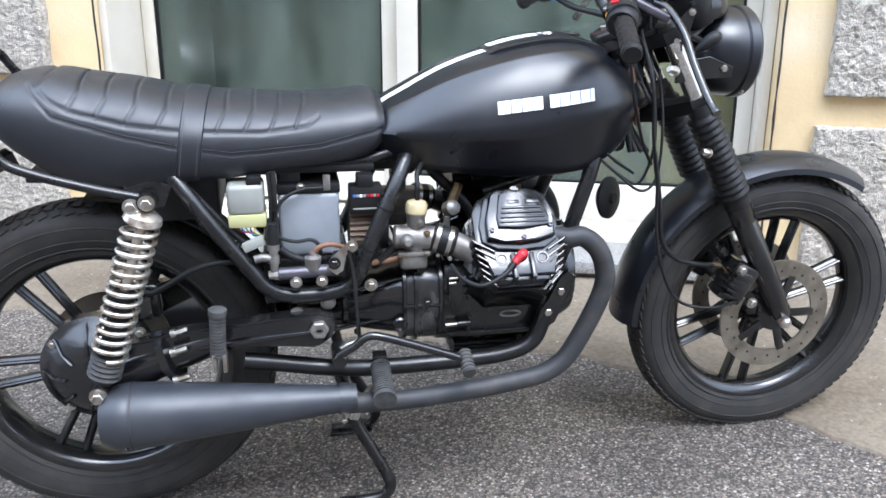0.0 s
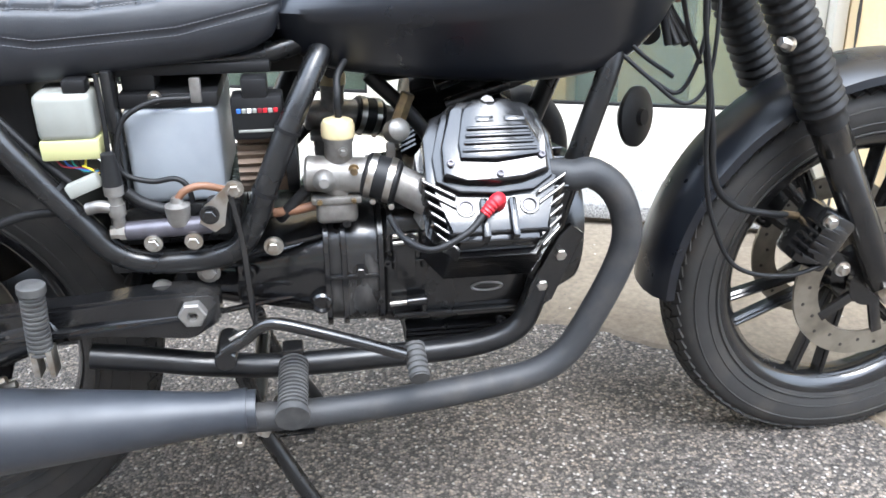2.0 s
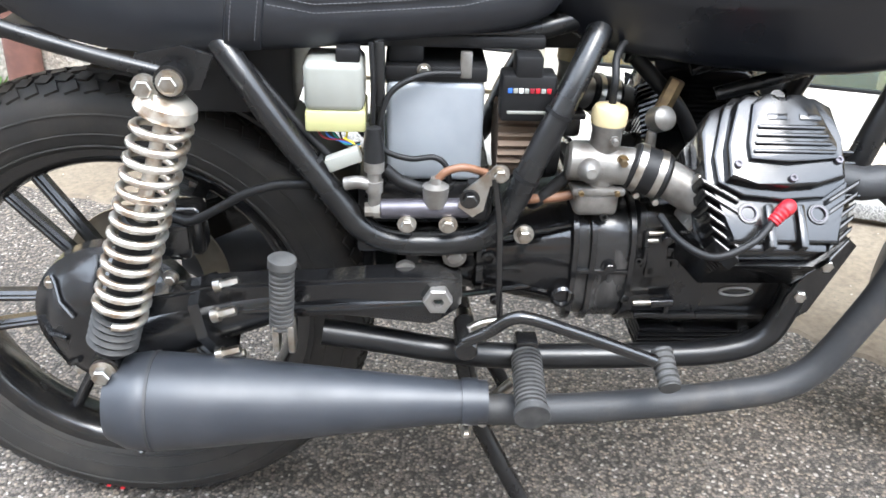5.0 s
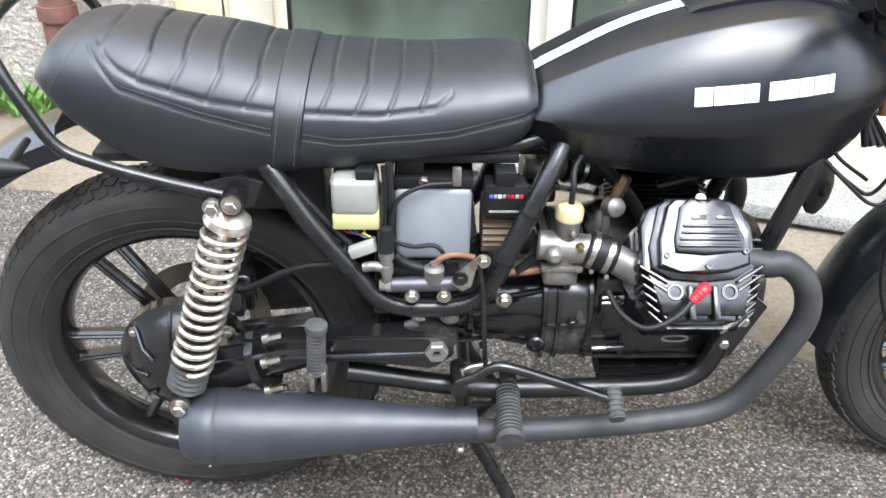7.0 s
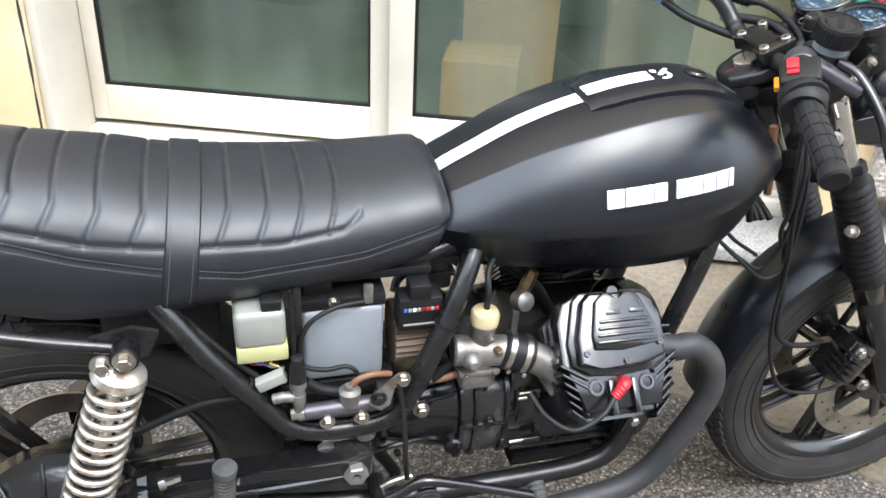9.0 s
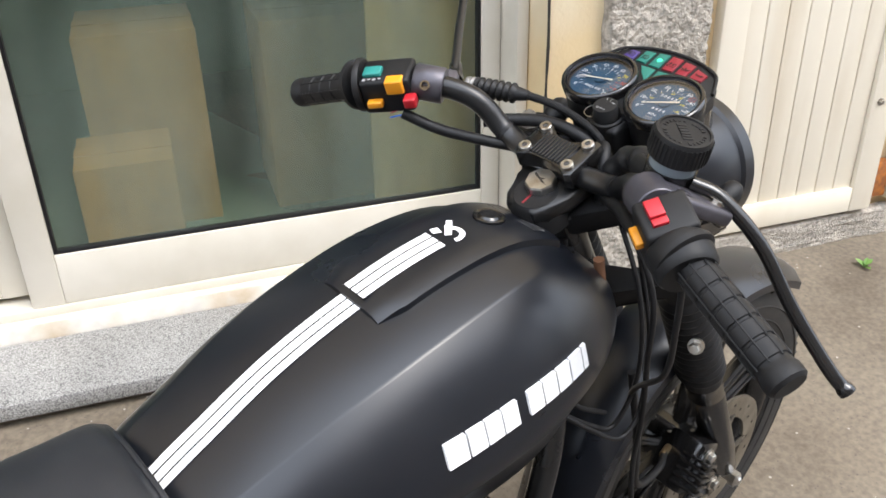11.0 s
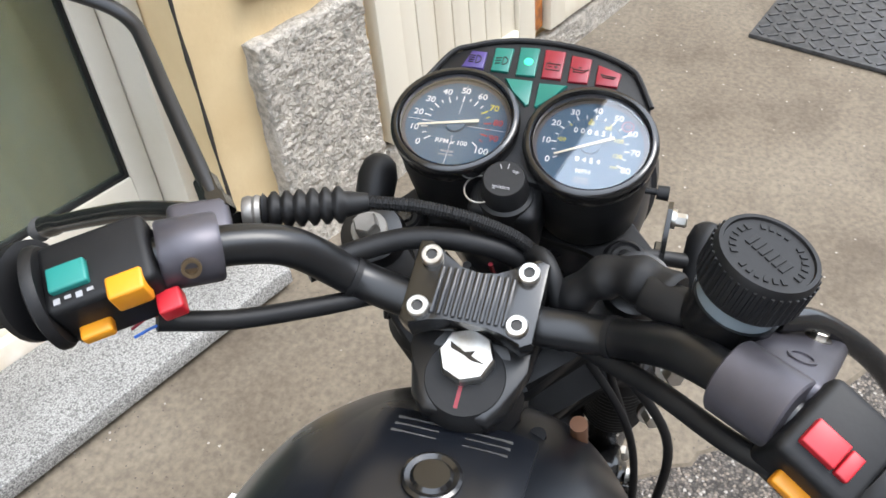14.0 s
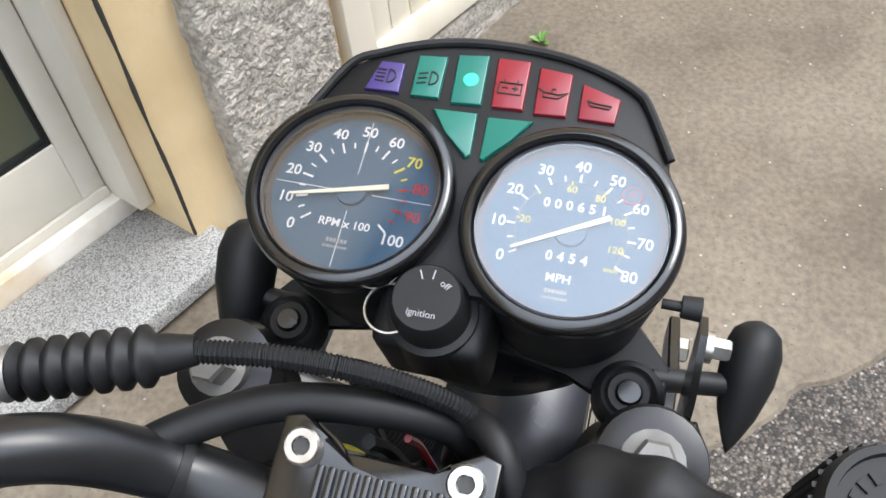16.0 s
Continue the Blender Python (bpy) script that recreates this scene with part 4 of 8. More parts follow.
# frame
mirror_tube("frame_tube", [(0.075, -0.07, 0.735), (0.127, -0.122, 0.690), (0.184, -0.15, 0.613), (0.252, -0.15, 0.516), (0.275, -0.15, 0.486), (0.305, -0.15, 0.469), (0.345, -0.15, 0.465), (0.395, -0.15, 0.468), (0.428, -0.15, 0.482),
                           (0.450, -0.15, 0.518), (0.469, -0.148, 0.565), (0.500, -0.135, 0.632), (0.531, -0.105, 0.690), (0.56, -0.06, 0.735)], 0.0150, M_FRAME, "black bent frame tube")
mirror_tube("lower_rail", [(0.225, -0.15, 0.338), (0.30, -0.15, 0.325), (0.391, -0.15, 0.308), (0.483, -0.15, 0.301), (0.668, -0.15, 0.305), (0.745, -0.15, 0.314), (0.788, -0.148, 0.334), (0.806, -0.145, 0.370), (0.815, -0.142, 0.40)], 0.0165, M_BAR, "black lower frame rail")
mirror_tube("down_tube", [(0.806, -0.125, 0.36), (0.830, -0.120, 0.45), (0.872, -0.108, 0.58), (0.908, -0.09, 0.68), (0.94, -0.045, 0.77)], 0.0150, M_FRAME, "black front down tube")
mirror_tube("brace_tube", [(0.70, -0.05, 0.62), (0.80, -0.055, 0.655), (0.92, -0.045, 0.70)], 0.009, M_FRAME)
mirror_tube("top_tube", [(0.05, -0.10, 0.72), (0.25, -0.095, 0.705), (0.45, -0.085, 0.70), (0.60, -0.06, 0.74), (0.80, -0.045, 0.79), (0.95, -0.03, 0.80)], 0.013, M_FRAME)
part("steering_head", rod(bmesh.new(), (0.952, 0, 0.925), (1.035, 0, 0.775), 0.030, segs=28), M_FRAME, bike)
for s in (-1, 1):
    part("engine_plate", prism(bmesh.new(), [(0.785, 0.345), (0.830, 0.375), (0.868, 0.470), (0.850, 0.485), (0.835, 0.470), (0.800, 0.40)], 0.008, Matrix.Translation((0, -0.148 * s if s > 0 else 0.140, 0)) @ pose(0, 0, 0, 90, 0, 0), 0.001), M_BLACK, bike)
    for x, z in ((0.838, 0.442), (0.815, 0.398)):
        bolt("bolt", bike, (x, -0.148 * s, z), (0, -s, 0), 0.008, 0.012)
part("crossmember", box(bmesh.new(), (0.27, -0.15, 0.452), (0.42, 0.15, 0.468), 0.004), M_FRAME, bike)

# engine: crankcase, gearbox, alternator cover, sump
def side_block(name, poly, half, mat, label="", bevel=0.008):
    bm = bmesh.new()
    prism(bm, poly, half * 2, Matrix.Translation((0, half, 0)) @ pose(0, 0, 0, 90, 0, 0), bevel, 2)
    return part(name, bm, mat, bike, label, 35)


def cast_body(name, rows, power, mat, label=""):
    """A rounded casting along x: rows of x, lowest z, highest z and half width."""
    rings = []
    for x, lo, hi, half in rows:
        ring = []
        for k in range(40):
            a = 2 * math.pi * k / 40
            c, s2 = math.cos(a), math.sin(a)
            ring.append(Vector((x, half * math.copysign(abs(c) ** (2 / power), c), (lo + hi) / 2 + (hi - lo) / 2 * math.copysign(abs(s2) ** (2 / power), s2))))
        rings.append(ring)
    return part(name, skin(bmesh.new(), rings), mat, bike, label, 28)


cast_body("gearbox", [(0.342, 0.392, 0.425, 0.07), (0.348, 0.372, 0.436, 0.088), (0.375, 0.362, 0.446, 0.098), (0.412, 0.352, 0.456, 0.106), (0.416, 0.348, 0.460, 0.112), (0.424, 0.348, 0.461, 0.112), (0.428, 0.352, 0.460, 0.108), (0.470, 0.344, 0.474, 0.118), (0.520, 0.336, 0.490, 0.132), (0.534, 0.334, 0.494, 0.136)], 3.0, M_GEAR, "worn black gearbox casting")
cast_body("bell_housing", [(0.530, 0.332, 0.500, 0.132), (0.534, 0.330, 0.504, 0.136), (0.565, 0.326, 0.508, 0.141), (0.598, 0.326, 0.508, 0.141), (0.606, 0.328, 0.506, 0.137)], 3.4, M_WORN_SHEEN, "worn black bell housing with a pale painted sheen")
for x in (0.528, 0.550, 0.598):
    cast_body("flange", [(x, 0.323, 0.511, 0.143), (x + 0.001, 0.321, 0.513, 0.145), (x + 0.007, 0.321, 0.513, 0.145), (x + 0.008, 0.323, 0.511, 0.143)], 3.4, M_GEAR)
cast_body("crankcase", [(0.602, 0.328, 0.500, 0.126), (0.612, 0.322, 0.512, 0.130), (0.66, 0.316, 0.522, 0.130), (0.79, 0.316, 0.520, 0.130), (0.825, 0.328, 0.500, 0.124), (0.842, 0.350, 0.470, 0.110)], 4.5, M_CRINKLE, "black engine crankcase")
for k in range(5):
    side_block("sump_fin", [(0.635, 0.318 - k * 0.008), (0.635, 0.3225 - k * 0.008), (0.812 - k * 0.004, 0.3225 - k * 0.008), (0.812 - k * 0.004, 0.318 - k * 0.008)], 0.118 - 0.002 * k, M_CRINKLE, "", 0.001)
side_block("sump", [(0.645, 0.285), (0.645, 0.33), (0.80, 0.33), (0.80, 0.285)], 0.10, M_CRINKLE)
for x0, x1, z in ((0.618, 0.74, 0.448), (0.618, 0.82, 0.352)):
    part("rib", box(bmesh.new(), (x0, -0.136, z), (x1, -0.122, z + 0.006), 0.002), M_CRINKLE, bike)
for x in (0.622, 0.660, 0.690, 0.720):
    part("casting_boss", lathe(bmesh.new(), (x, -0.128, 0.425), (0, 0, 1), [(0, 0), (0, 0.006), (0.045, 0.0075), (0.05, 0.005), (0.05, 0)], 14), M_CRINKLE, bike)
for x0, x1, z0, z1 in ((0.622, 0.648, 0.412, 0.462), (0.700, 0.712, 0.418, 0.452), (0.662, 0.690, 0.440, 0.452), (0.724, 0.760, 0.444, 0.454), (0.765, 0.792, 0.440, 0.452), (0.655, 0.662, 0.352, 0.385)):
    part("casting_pad", box(bmesh.new(), (x0, -0.1365, z0), (x1, -0.120, z1), 0.003), M_CRINKLE, bike)
part("casting_edge", box(bmesh.new(), (0.615, -0.1345, 0.434), (0.80, -0.124, 0.438), 0.0015), M_CRINKLE, bike)
bm = bmesh.new()
sweep(bm, [Vector((0.745 + 0.021 * math.cos(a), -0.1305, 0.389 + 0.0058 * math.sin(a))) for a in np.linspace(0, 2 * math.pi, 33)], 0.0018, 6, caps=False)
part("sight_ring", bm, M_ALU, bike, "bare oval casting edge")
for x, z in ((0.640, 0.470), (0.575, 0.430)):
    bolt("case_bolt", bike, (x, -0.141, z), (0, -1, 0), 0.0065, 0.008, M_GEAR)
for z in (0.466, 0.476):
    tube("case_pin", [(0.618, -0.140, z), (0.650, -0.140, z + 0.001)], 0.0028, M_STEEL, bike)
part("level_plug", lathe(bmesh.new(), (0.430, -0.112, 0.425), (0, -1, 0), [(0, 0), (0, 0.009), (0.006, 0.009), (0.007, 0.006), (0.003, 0.006), (0.003, 0)], 18), M_BLACK, bike)
# clips that bind the loom to the frame
for x, z, ax in ((0.218, 0.567, (0.55, 0, -0.83)), (0.495, 0.622, (0.42, 0, 0.9)), (0.462, 0.548, (0.42, 0, 0.9))):
    part("cable_tie", lathe(bmesh.new(), (x, -0.148 if x < 0.48 else -0.138, z), ax, [(0, 0.0150), (0, 0.0166), (0.005, 0.0166), (0.005, 0.0150)], 20), M_RUBBER, bike)
cap_screw("drain_screw", bike, (0.765, -0.126, 0.335), (0, -1, 0), 0.0070, 0.010, M_BLACK)
tube("engine_stud", [(0.612, -0.142, 0.378), (0.650, -0.142, 0.380)], 0.0038, M_STEEL, bike)
part("stud_sleeve", rod(bmesh.new(), (0.634, -0.142, 0.379), (0.662, -0.142, 0.381), 0.0065, segs=12), M_BLACK, bike)
part("alternator_cover", lathe(bmesh.new(), (0.838, 0, 0.432), (1, 0, 0), [(0, 0), (0, 0.108), (0.03, 0.108), (0.05, 0.098), (0.058, 0.075), (0.058, 0)], 48), M_CRINKLE, bike, "round black alternator cover")
part("gear_plug", lathe(bmesh.new(), (0.522, -0.113, 0.386), (0, -1, 0), [(0, 0), (0, 0.017), (0.030, 0.015), (0.033, 0.012), (0.026, 0.010), (0.026, 0)], 24), M_BLACK, bike)
for x0, x1, z in ((0.40, 0.53, 0.462), (0.36, 0.53, 0.382)):
    part("rib", sweep(bmesh.new(), [Vector((x0, -0.117, z - 0.015)), Vector((x1, -0.117, z + 0.012))], 0.004, 8), M_GEAR, bike)
part("rib", box(bmesh.new(), (0.535, -0.1445, 0.420), (0.605, -0.13, 0.426), 0.002), M_GEAR, bike)
for x, z in ((0.362, 0.365), (0.44, 0.367), (0.56, 0.50), (0.60, 0.385), (0.61, 0.44)):
    cap_screw("cap_screw", bike, (x, -0.138 if x > 0.5 else -0.117, z), (0, -1, 0), 0.0055, 0.008, M_BLACK)
bolt("frame_bolt", bike, (0.467, -0.140, 0.474), (0, -1, 0), 0.0085, 0.014)
bolt("frame_bolt", bike, (0.385, -0.150, 0.448), (0, -1, 0), 0.010, 0.008, M_ALU)


# cylinders: the right one is seen, the left one mirrors it
def cylinder(s):
    """A finned cylinder with its head; s is -1 for the right one."""
    C = Vector((0.7385, 0.1775 * s, 0.5965))
    ex, en = Vector((1, 0, 0)), Vector((0, 0.70 * s, 0.714)).normalized()
    ev = Vector((0, -0.714 * s, 0.70)).normalized()
    F = Matrix(((ex.x, ev.x, en.x, C.x), (ex.y, ev.y, en.y, C.y), (ex.z, ev.z, en.z, C.z), (0, 0, 0, 1)))
    cyl = empty("cylinder")
    cyl.parent = bike
    cyl["label"] = "black finned engine cylinder"

    def loc(bm):
        bmesh.ops.transform(bm, matrix=F, verts=bm.verts[:])
        return bm
    part("barrel", loc(lathe(bmesh.new(), (0, -0.025, -0.20), (0, 0, 1), [(0, 0), (0, 0.048), (0.16, 0.048), (0.16, 0)], 28)), M_CRINKLE, cyl)
    for k in range(11):
        z = -0.062 - k * 0.0075
        w = 0.088
        poly = [(-w + 0.03, -0.112), (w - 0.03, -0.112), (w - 0.004, -0.080), (w, 0.030), (w - 0.02, 0.052), (-w + 0.02, 0.052), (-w, 0.030), (-w + 0.004, -0.080)]
        part("barrel_fin", loc(prism(bmesh.new(), poly, 0.0035, Matrix.Translation((0, 0, z)))), M_CRINKLE, cyl, "", 30)
    core = [(-0.060, -0.098), (0.060, -0.098), (0.068, -0.045), (0.080, -0.030), (0.079, 0.030), (0.066, 0.058), (0.046, 0.070), (-0.046, 0.070), (-0.070, 0.058), (-0.082, 0.030), (-0.083, -0.030), (-0.068, -0.045)]
    head = part("cylinder_head", loc(prism(bmesh.new(), core, 0.042, Matrix.Translation((0, 0, -0.056)), 0.004, 2)), M_BLACK, cyl, "black cylinder head with stepped fins", 30)
    # the raised rim that carries the cover
    rim = [(-0.072, -0.032), (-0.045, -0.048), (0.0, -0.052), (0.045, -0.048), (0.071, -0.030), (0.071, 0.018), (0.064, 0.056), (0.046, 0.068), (-0.046, 0.070), (-0.058, 0.058), (-0.074, 0.0)]
    part("cover_seat", loc(prism(bmesh.new(), rim, 0.012, Matrix.Translation((0, 0, -0.017)), 0.003, 2)), M_BLACK, head, "", 30)
    # stepped fins below and beside the cover
    for k in range(6):
        v = -0.030 - k * 0.0125
        for sd in (-1, 1):
            o, inn = 0.090 - 0.0025 * k, 0.050
            poly = [(sd * o, v + 0.0055), (sd * inn, v - 0.0185), (sd * inn, v - 0.0245), (sd * (o - 0.002), v - 0.001)]
            if sd < 0:
                poly = poly[::-1]
            part("head_fin", loc(prism(bmesh.new(), poly, 0.050 - 0.003 * k, Matrix.Translation((0, 0, -0.058)), 0.0012)), M_BLACK, head, "", 30)
    part("plug_shroud", loc(box(box(bmesh.new(), (-0.022, -0.106, -0.05), (-0.013, -0.056, -0.006), 0.002), (0.013, -0.106, -0.05), (0.022, -0.056, -0.006), 0.002)), M_BLACK, head, "", 35)
    part("plug_floor", loc(box(bmesh.new(), (-0.050, -0.106, -0.055), (0.050, -0.060, -0.022), 0.004)), M_BLACK, head, "", 35)
    for x in (-0.0385, 0.039):
        part("stud_boss", loc(lathe(bmesh.new(), (x, -0.065, -0.040), (0, 0, 1), [(0, 0), (0, 0.0125), (0.026, 0.0125), (0.028, 0.0115), (0.028, 0.0075), (0.018, 0.0075), (0.018, 0)], 22)), M_BLACK, head)
        part("well_rim", loc(lathe(bmesh.new(), (x, -0.065, -0.0125), (0, 0, 1), [(0, 0.0072), (0.0012, 0.0078), (0.0012, 0.0092), (0, 0.0096)], 24)), M_GREYALU, head, "bare metal rim")
        part("stud", loc(lathe(bmesh.new(), (x, -0.065, -0.025), (0, 0, 1), [(0, 0), (0, 0.0068), (0.010, 0.0068), (0.0105, 0.004), (0.004, 0.004), (0.004, 0)], 12)), M_STEEL, head)
    # rocker cover
    cov = [(-0.065, -0.033), (-0.035, -0.040), (0.0, -0.043), (0.032, -0.040), (0.063, -0.030), (0.063, 0.016), (0.057, 0.052), (0.040, 0.063), (-0.038, 0.066), (-0.050, 0.055), (-0.064, 0.005)]
    cover = part("rocker_cover", loc(prism(bmesh.new(), cov, 0.018, Matrix.Translation((0, 0, -0.006)), 0.004, 3)), M_BLACK, cyl, "gloss black rocker cover with ribs", 35)
    top = [(-0.043, -0.014), (0.0, -0.018), (0.054, -0.012), (0.055, 0.006), (0.036, 0.054), (0.024, 0.064), (0.008, 0.064), (0.006, 0.050), (-0.006, 0.050), (-0.008, 0.064), (-0.020, 0.064), (-0.034, 0.052), (-0.044, 0.006)]
    part("cover_top", loc(prism(bmesh.new(), top, 0.010, Matrix.Translation((0, 0, 0.009)), 0.004, 2)), M_BLACK, cover, "", 35)
    for k in range(4):
        w = 0.044 - 0.0025 * k
        part("rib", loc(box(bmesh.new(), (-w + 0.004, -0.008 + k * 0.0095, 0.016), (w + 0.006, -0.003 + k * 0.0095, 0.0222), 0.0018)), M_BLACK, cover)
    bm = bmesh.new()
    for x0, x1 in ((-0.020, 0.002), (0.016, 0.040)):
        box(bm, (x0, 0.032, 0.0178), (x1, 0.039, 0.0204), 0.0006)
    part("cast_mark", loc(bm), M_GEAR, cover)
    for x, y in ((0.003, -0.034), (-0.055, -0.018), (0.056, -0.012)):
        cap_screw("cap_screw", cover, F @ Vector((x, y, 0.0118)), en, 0.0046, 0.0045, M_GREYALU)
    part("filler_boss", loc(lathe(bmesh.new(), (0, 0.066, -0.004), (0, 0, 1), [(0, 0), (0, 0.009), (0.012, 0.008), (0.012, 0)], 20)), M_BLACK, cover)
    # fins of the exhaust port
    for k in range(5):
        part("port_fin", loc(box(bmesh.new(), (0.066, -0.042 + k * 0.013, -0.060), (0.093, -0.0385 + k * 0.013, -0.018), 0.0012)), M_BLACK, head, "", 30)
    # plug cap and lead
    cap = part("plug_cap", loc(sweep(bmesh.new(), spline([(0.0, -0.062, -0.03), (0.0, -0.062, -0.004), (-0.003, -0.064, 0.006), (-0.010, -0.070, 0.007), (-0.016, -0.076, 0.005), (-0.021, -0.081, 0.003)]), lambda f: 0.0098 - 0.0032 * f + 0.0006 * math.sin(f * 60) * (f > 0.5), 16)), M_RED, cyl, "red rubber spark plug cap")
    part("lead", loc(sweep(bmesh.new(), spline([(-0.019, -0.079, 0.004), (-0.045, -0.104, 0.004), (-0.085, -0.118, -0.004), (-0.115, -0.095, -0.02), (-0.128, -0.06, -0.04)]), 0.0040, 10)), M_RUBBER, cap)
    return F


HEAD = cylinder(-1)
cylinder(1)

# exhaust
def exhaust(s):
    pts = [(0.800, 0.165 * s, 0.566), (0.838, 0.172 * s, 0.560), (0.866, 0.174 * s, 0.562), (0.896, 0.175 * s, 0.540), (0.914, 0.175 * s, 0.505), (0.919, 0.175 * s, 0.464), (0.904, 0.175 * s, 0.410),
           (0.867, 0.175 * s, 0.330), (0.842, 0.176 * s, 0.296), (0.806, 0.178 * s, 0.275), (0.76, 0.18 * s, 0.266), (0.67, 0.184 * s, 0.256), (0.53, 0.192 * s, 0.250), (0.40, 0.20 * s, 0.256)]
    ex = empty("exhaust")
    ex.parent = bike
    ex["label"] = "matt black exhaust with a tapered silencer"
    part("header_pipe", sweep(bmesh.new(), spline(pts, 8), 0.0195, 20), M_PIPE, ex, "heat-worn black header pipe")
    part("port_stub", rod(bmesh.new(), (0.815, 0.167 * s, 0.563), (0.848, 0.172 * s, 0.561), 0.0135, segs=18), M_STEEL, ex)
    o, ax = (0.430, 0.20 * s, 0.268), (-1, 0, 0.0)
    part("silencer", lathe(bmesh.new(), o, ax, [(0, 0.020), (0, 0.0265), (0.05, 0.0275), (0.20, 0.043), (0.34, 0.0565), (0.405, 0.061), (0.409, 0.0602), (0.412, 0.0612), (0.435, 0.058), (0.458, 0.047), (0.458, 0.040), (0.40, 0.032), (0.35, 0.0)], 48), M_MATT, ex, "matt charcoal cone silencer")
    part("seam", lathe(bmesh.new(), Vector(o) + Vector(ax) * 0.402, ax, [(0, 0.058), (0, 0.0622), (0.0035, 0.0622), (0.0035, 0.058)], 48), M_PIPE, ex)
    bolt("end_screw", ex, Vector(o) + Vector(ax) * 0.416 + Vector((0, 0.048 * s, -0.038)), (0, 0.78 * s, -0.62), 0.0035, 0.003, M_BLACK)
    part("clamp", lathe(bmesh.new(), (0.418, 0.20 * s, 0.268), (-1, 0, 0), [(0, 0.0), (0, 0.0295), (0.020, 0.0295), (0.020, 0)], 32), M_MATT, ex)
    bolt("clamp_bolt", ex, (0.405, 0.198 * s, 0.232), (0, 1 * s, -0.3), 0.006, 0.02)
    bolt("screw", ex, (0.018, 0.20 * s + 0.043 * s, 0.232), (0, 1 * s, -0.4), 0.0035, 0.004)


exhaust(-1)
exhaust(1)

# swingarm with the final drive
for s in (-1, 1):
    arm = skin(bmesh.new(), [[Vector((x, y * s, z)) for y, z in ((y0 - w, z0), (y0 + w, z0), (y0 + w, z1), (y0 - w, z1))]
                             for x, y0, w, z0, z1 in ((0.395, -0.150, 0.018, 0.385, 0.425), (0.36, -0.165, 0.022, 0.372, 0.437), (0.30, -0.165, 0.020, 0.378, 0.435), (0.24, -0.155, 0.018, 0.376, 0.424), (0.11, -0.14, 0.018, 0.352, 0.408), (0.02, -0.13, 0.02, 0.315, 0.385), (-0.06, -0.125, 0.02, 0.29, 0.35))])
    bmesh.ops.bevel(arm, geom=arm.edges[:], offset=0.004, segments=2, affect="EDGES")
    part("swingarm", arm, M_GEAR, bike, "black cast swingarm", 35)
    part("arm_rib", sweep(bmesh.new(), spline([(0.37, -0.183 * -s if s > 0 else -0.185, 0.405), (0.28, 0.183 * s, 0.398), (0.20, 0.172 * s, 0.385), (0.10, 0.160 * s, 0.372)]), 0.005, 8), M_GEAR, bike)
    part("pivot_nut", lathe(bmesh.new(), (0.365, 0.183 * s, 0.411), (0, s, 0), [(0, 0), (0, 0.0175), (0.012, 0.0175), (0.014, 0.0155), (0.014, 0.0075), (0.004, 0.006), (0.004, 0)], 6), M_ALU, bike)
part("crossmember", rod(bmesh.new(), (0.30, -0.15, 0.40), (0.30, 0.15, 0.40), 0.028, segs=24), M_GEAR, bike)
drive = part("final_drive", lathe(bmesh.new(), (REAR[0], -0.055, REAR[1] + 0.02), (0, -1, 0), [(0, 0), (0, 0.108), (0.022, 0.108), (0.028, 0.100), (0.036, 0.090), (0.062, 0.072), (0.075, 0.040), (0.077, 0)], 56), M_GEAR, bike, "black final drive housing", )
for k in range(9):
    a = 2 * math.pi * k / 9 + 0.3
    part("web", sweep(bmesh.new(), [Vector((REAR[0] + r * math.cos(a), y, REAR[1] + 0.02 + r * math.sin(a))) for r, y in ((0.100, -0.084), (0.091, -0.093), (0.073, -0.119), (0.050, -0.129))], 0.0034, 8), M_GEAR, drive)
for k in range(4):
    a = math.pi / 2 * k + 0.9
    bolt("bolt", drive, (REAR[0] + 0.096 * math.cos(a), -0.084, REAR[1] + 0.02 + 0.096 * math.sin(a)), (0, -1, 0), 0.006, 0.010)
part("drive_tube", rod(bmesh.new(), (0.0, -0.125, 0.318), (0.20, -0.145, 0.392), 0.040, 0.026, segs=28), M_GEAR, bike)
part("drive_flange", lathe(bmesh.new(), (0.085, -0.133, 0.350), (0.93, -0.09, 0.35), [(0, 0), (0, 0.054), (0.014, 0.054), (0.014, 0)], 8), M_GEAR, bike)
for z, y in ((0.402, -0.15), (0.378, -0.178), (0.320, -0.176), (0.296, -0.15)):
    bolt("bolt", bike, (0.098, y, z), (1, 0, 0.3), 0.006, 0.03)


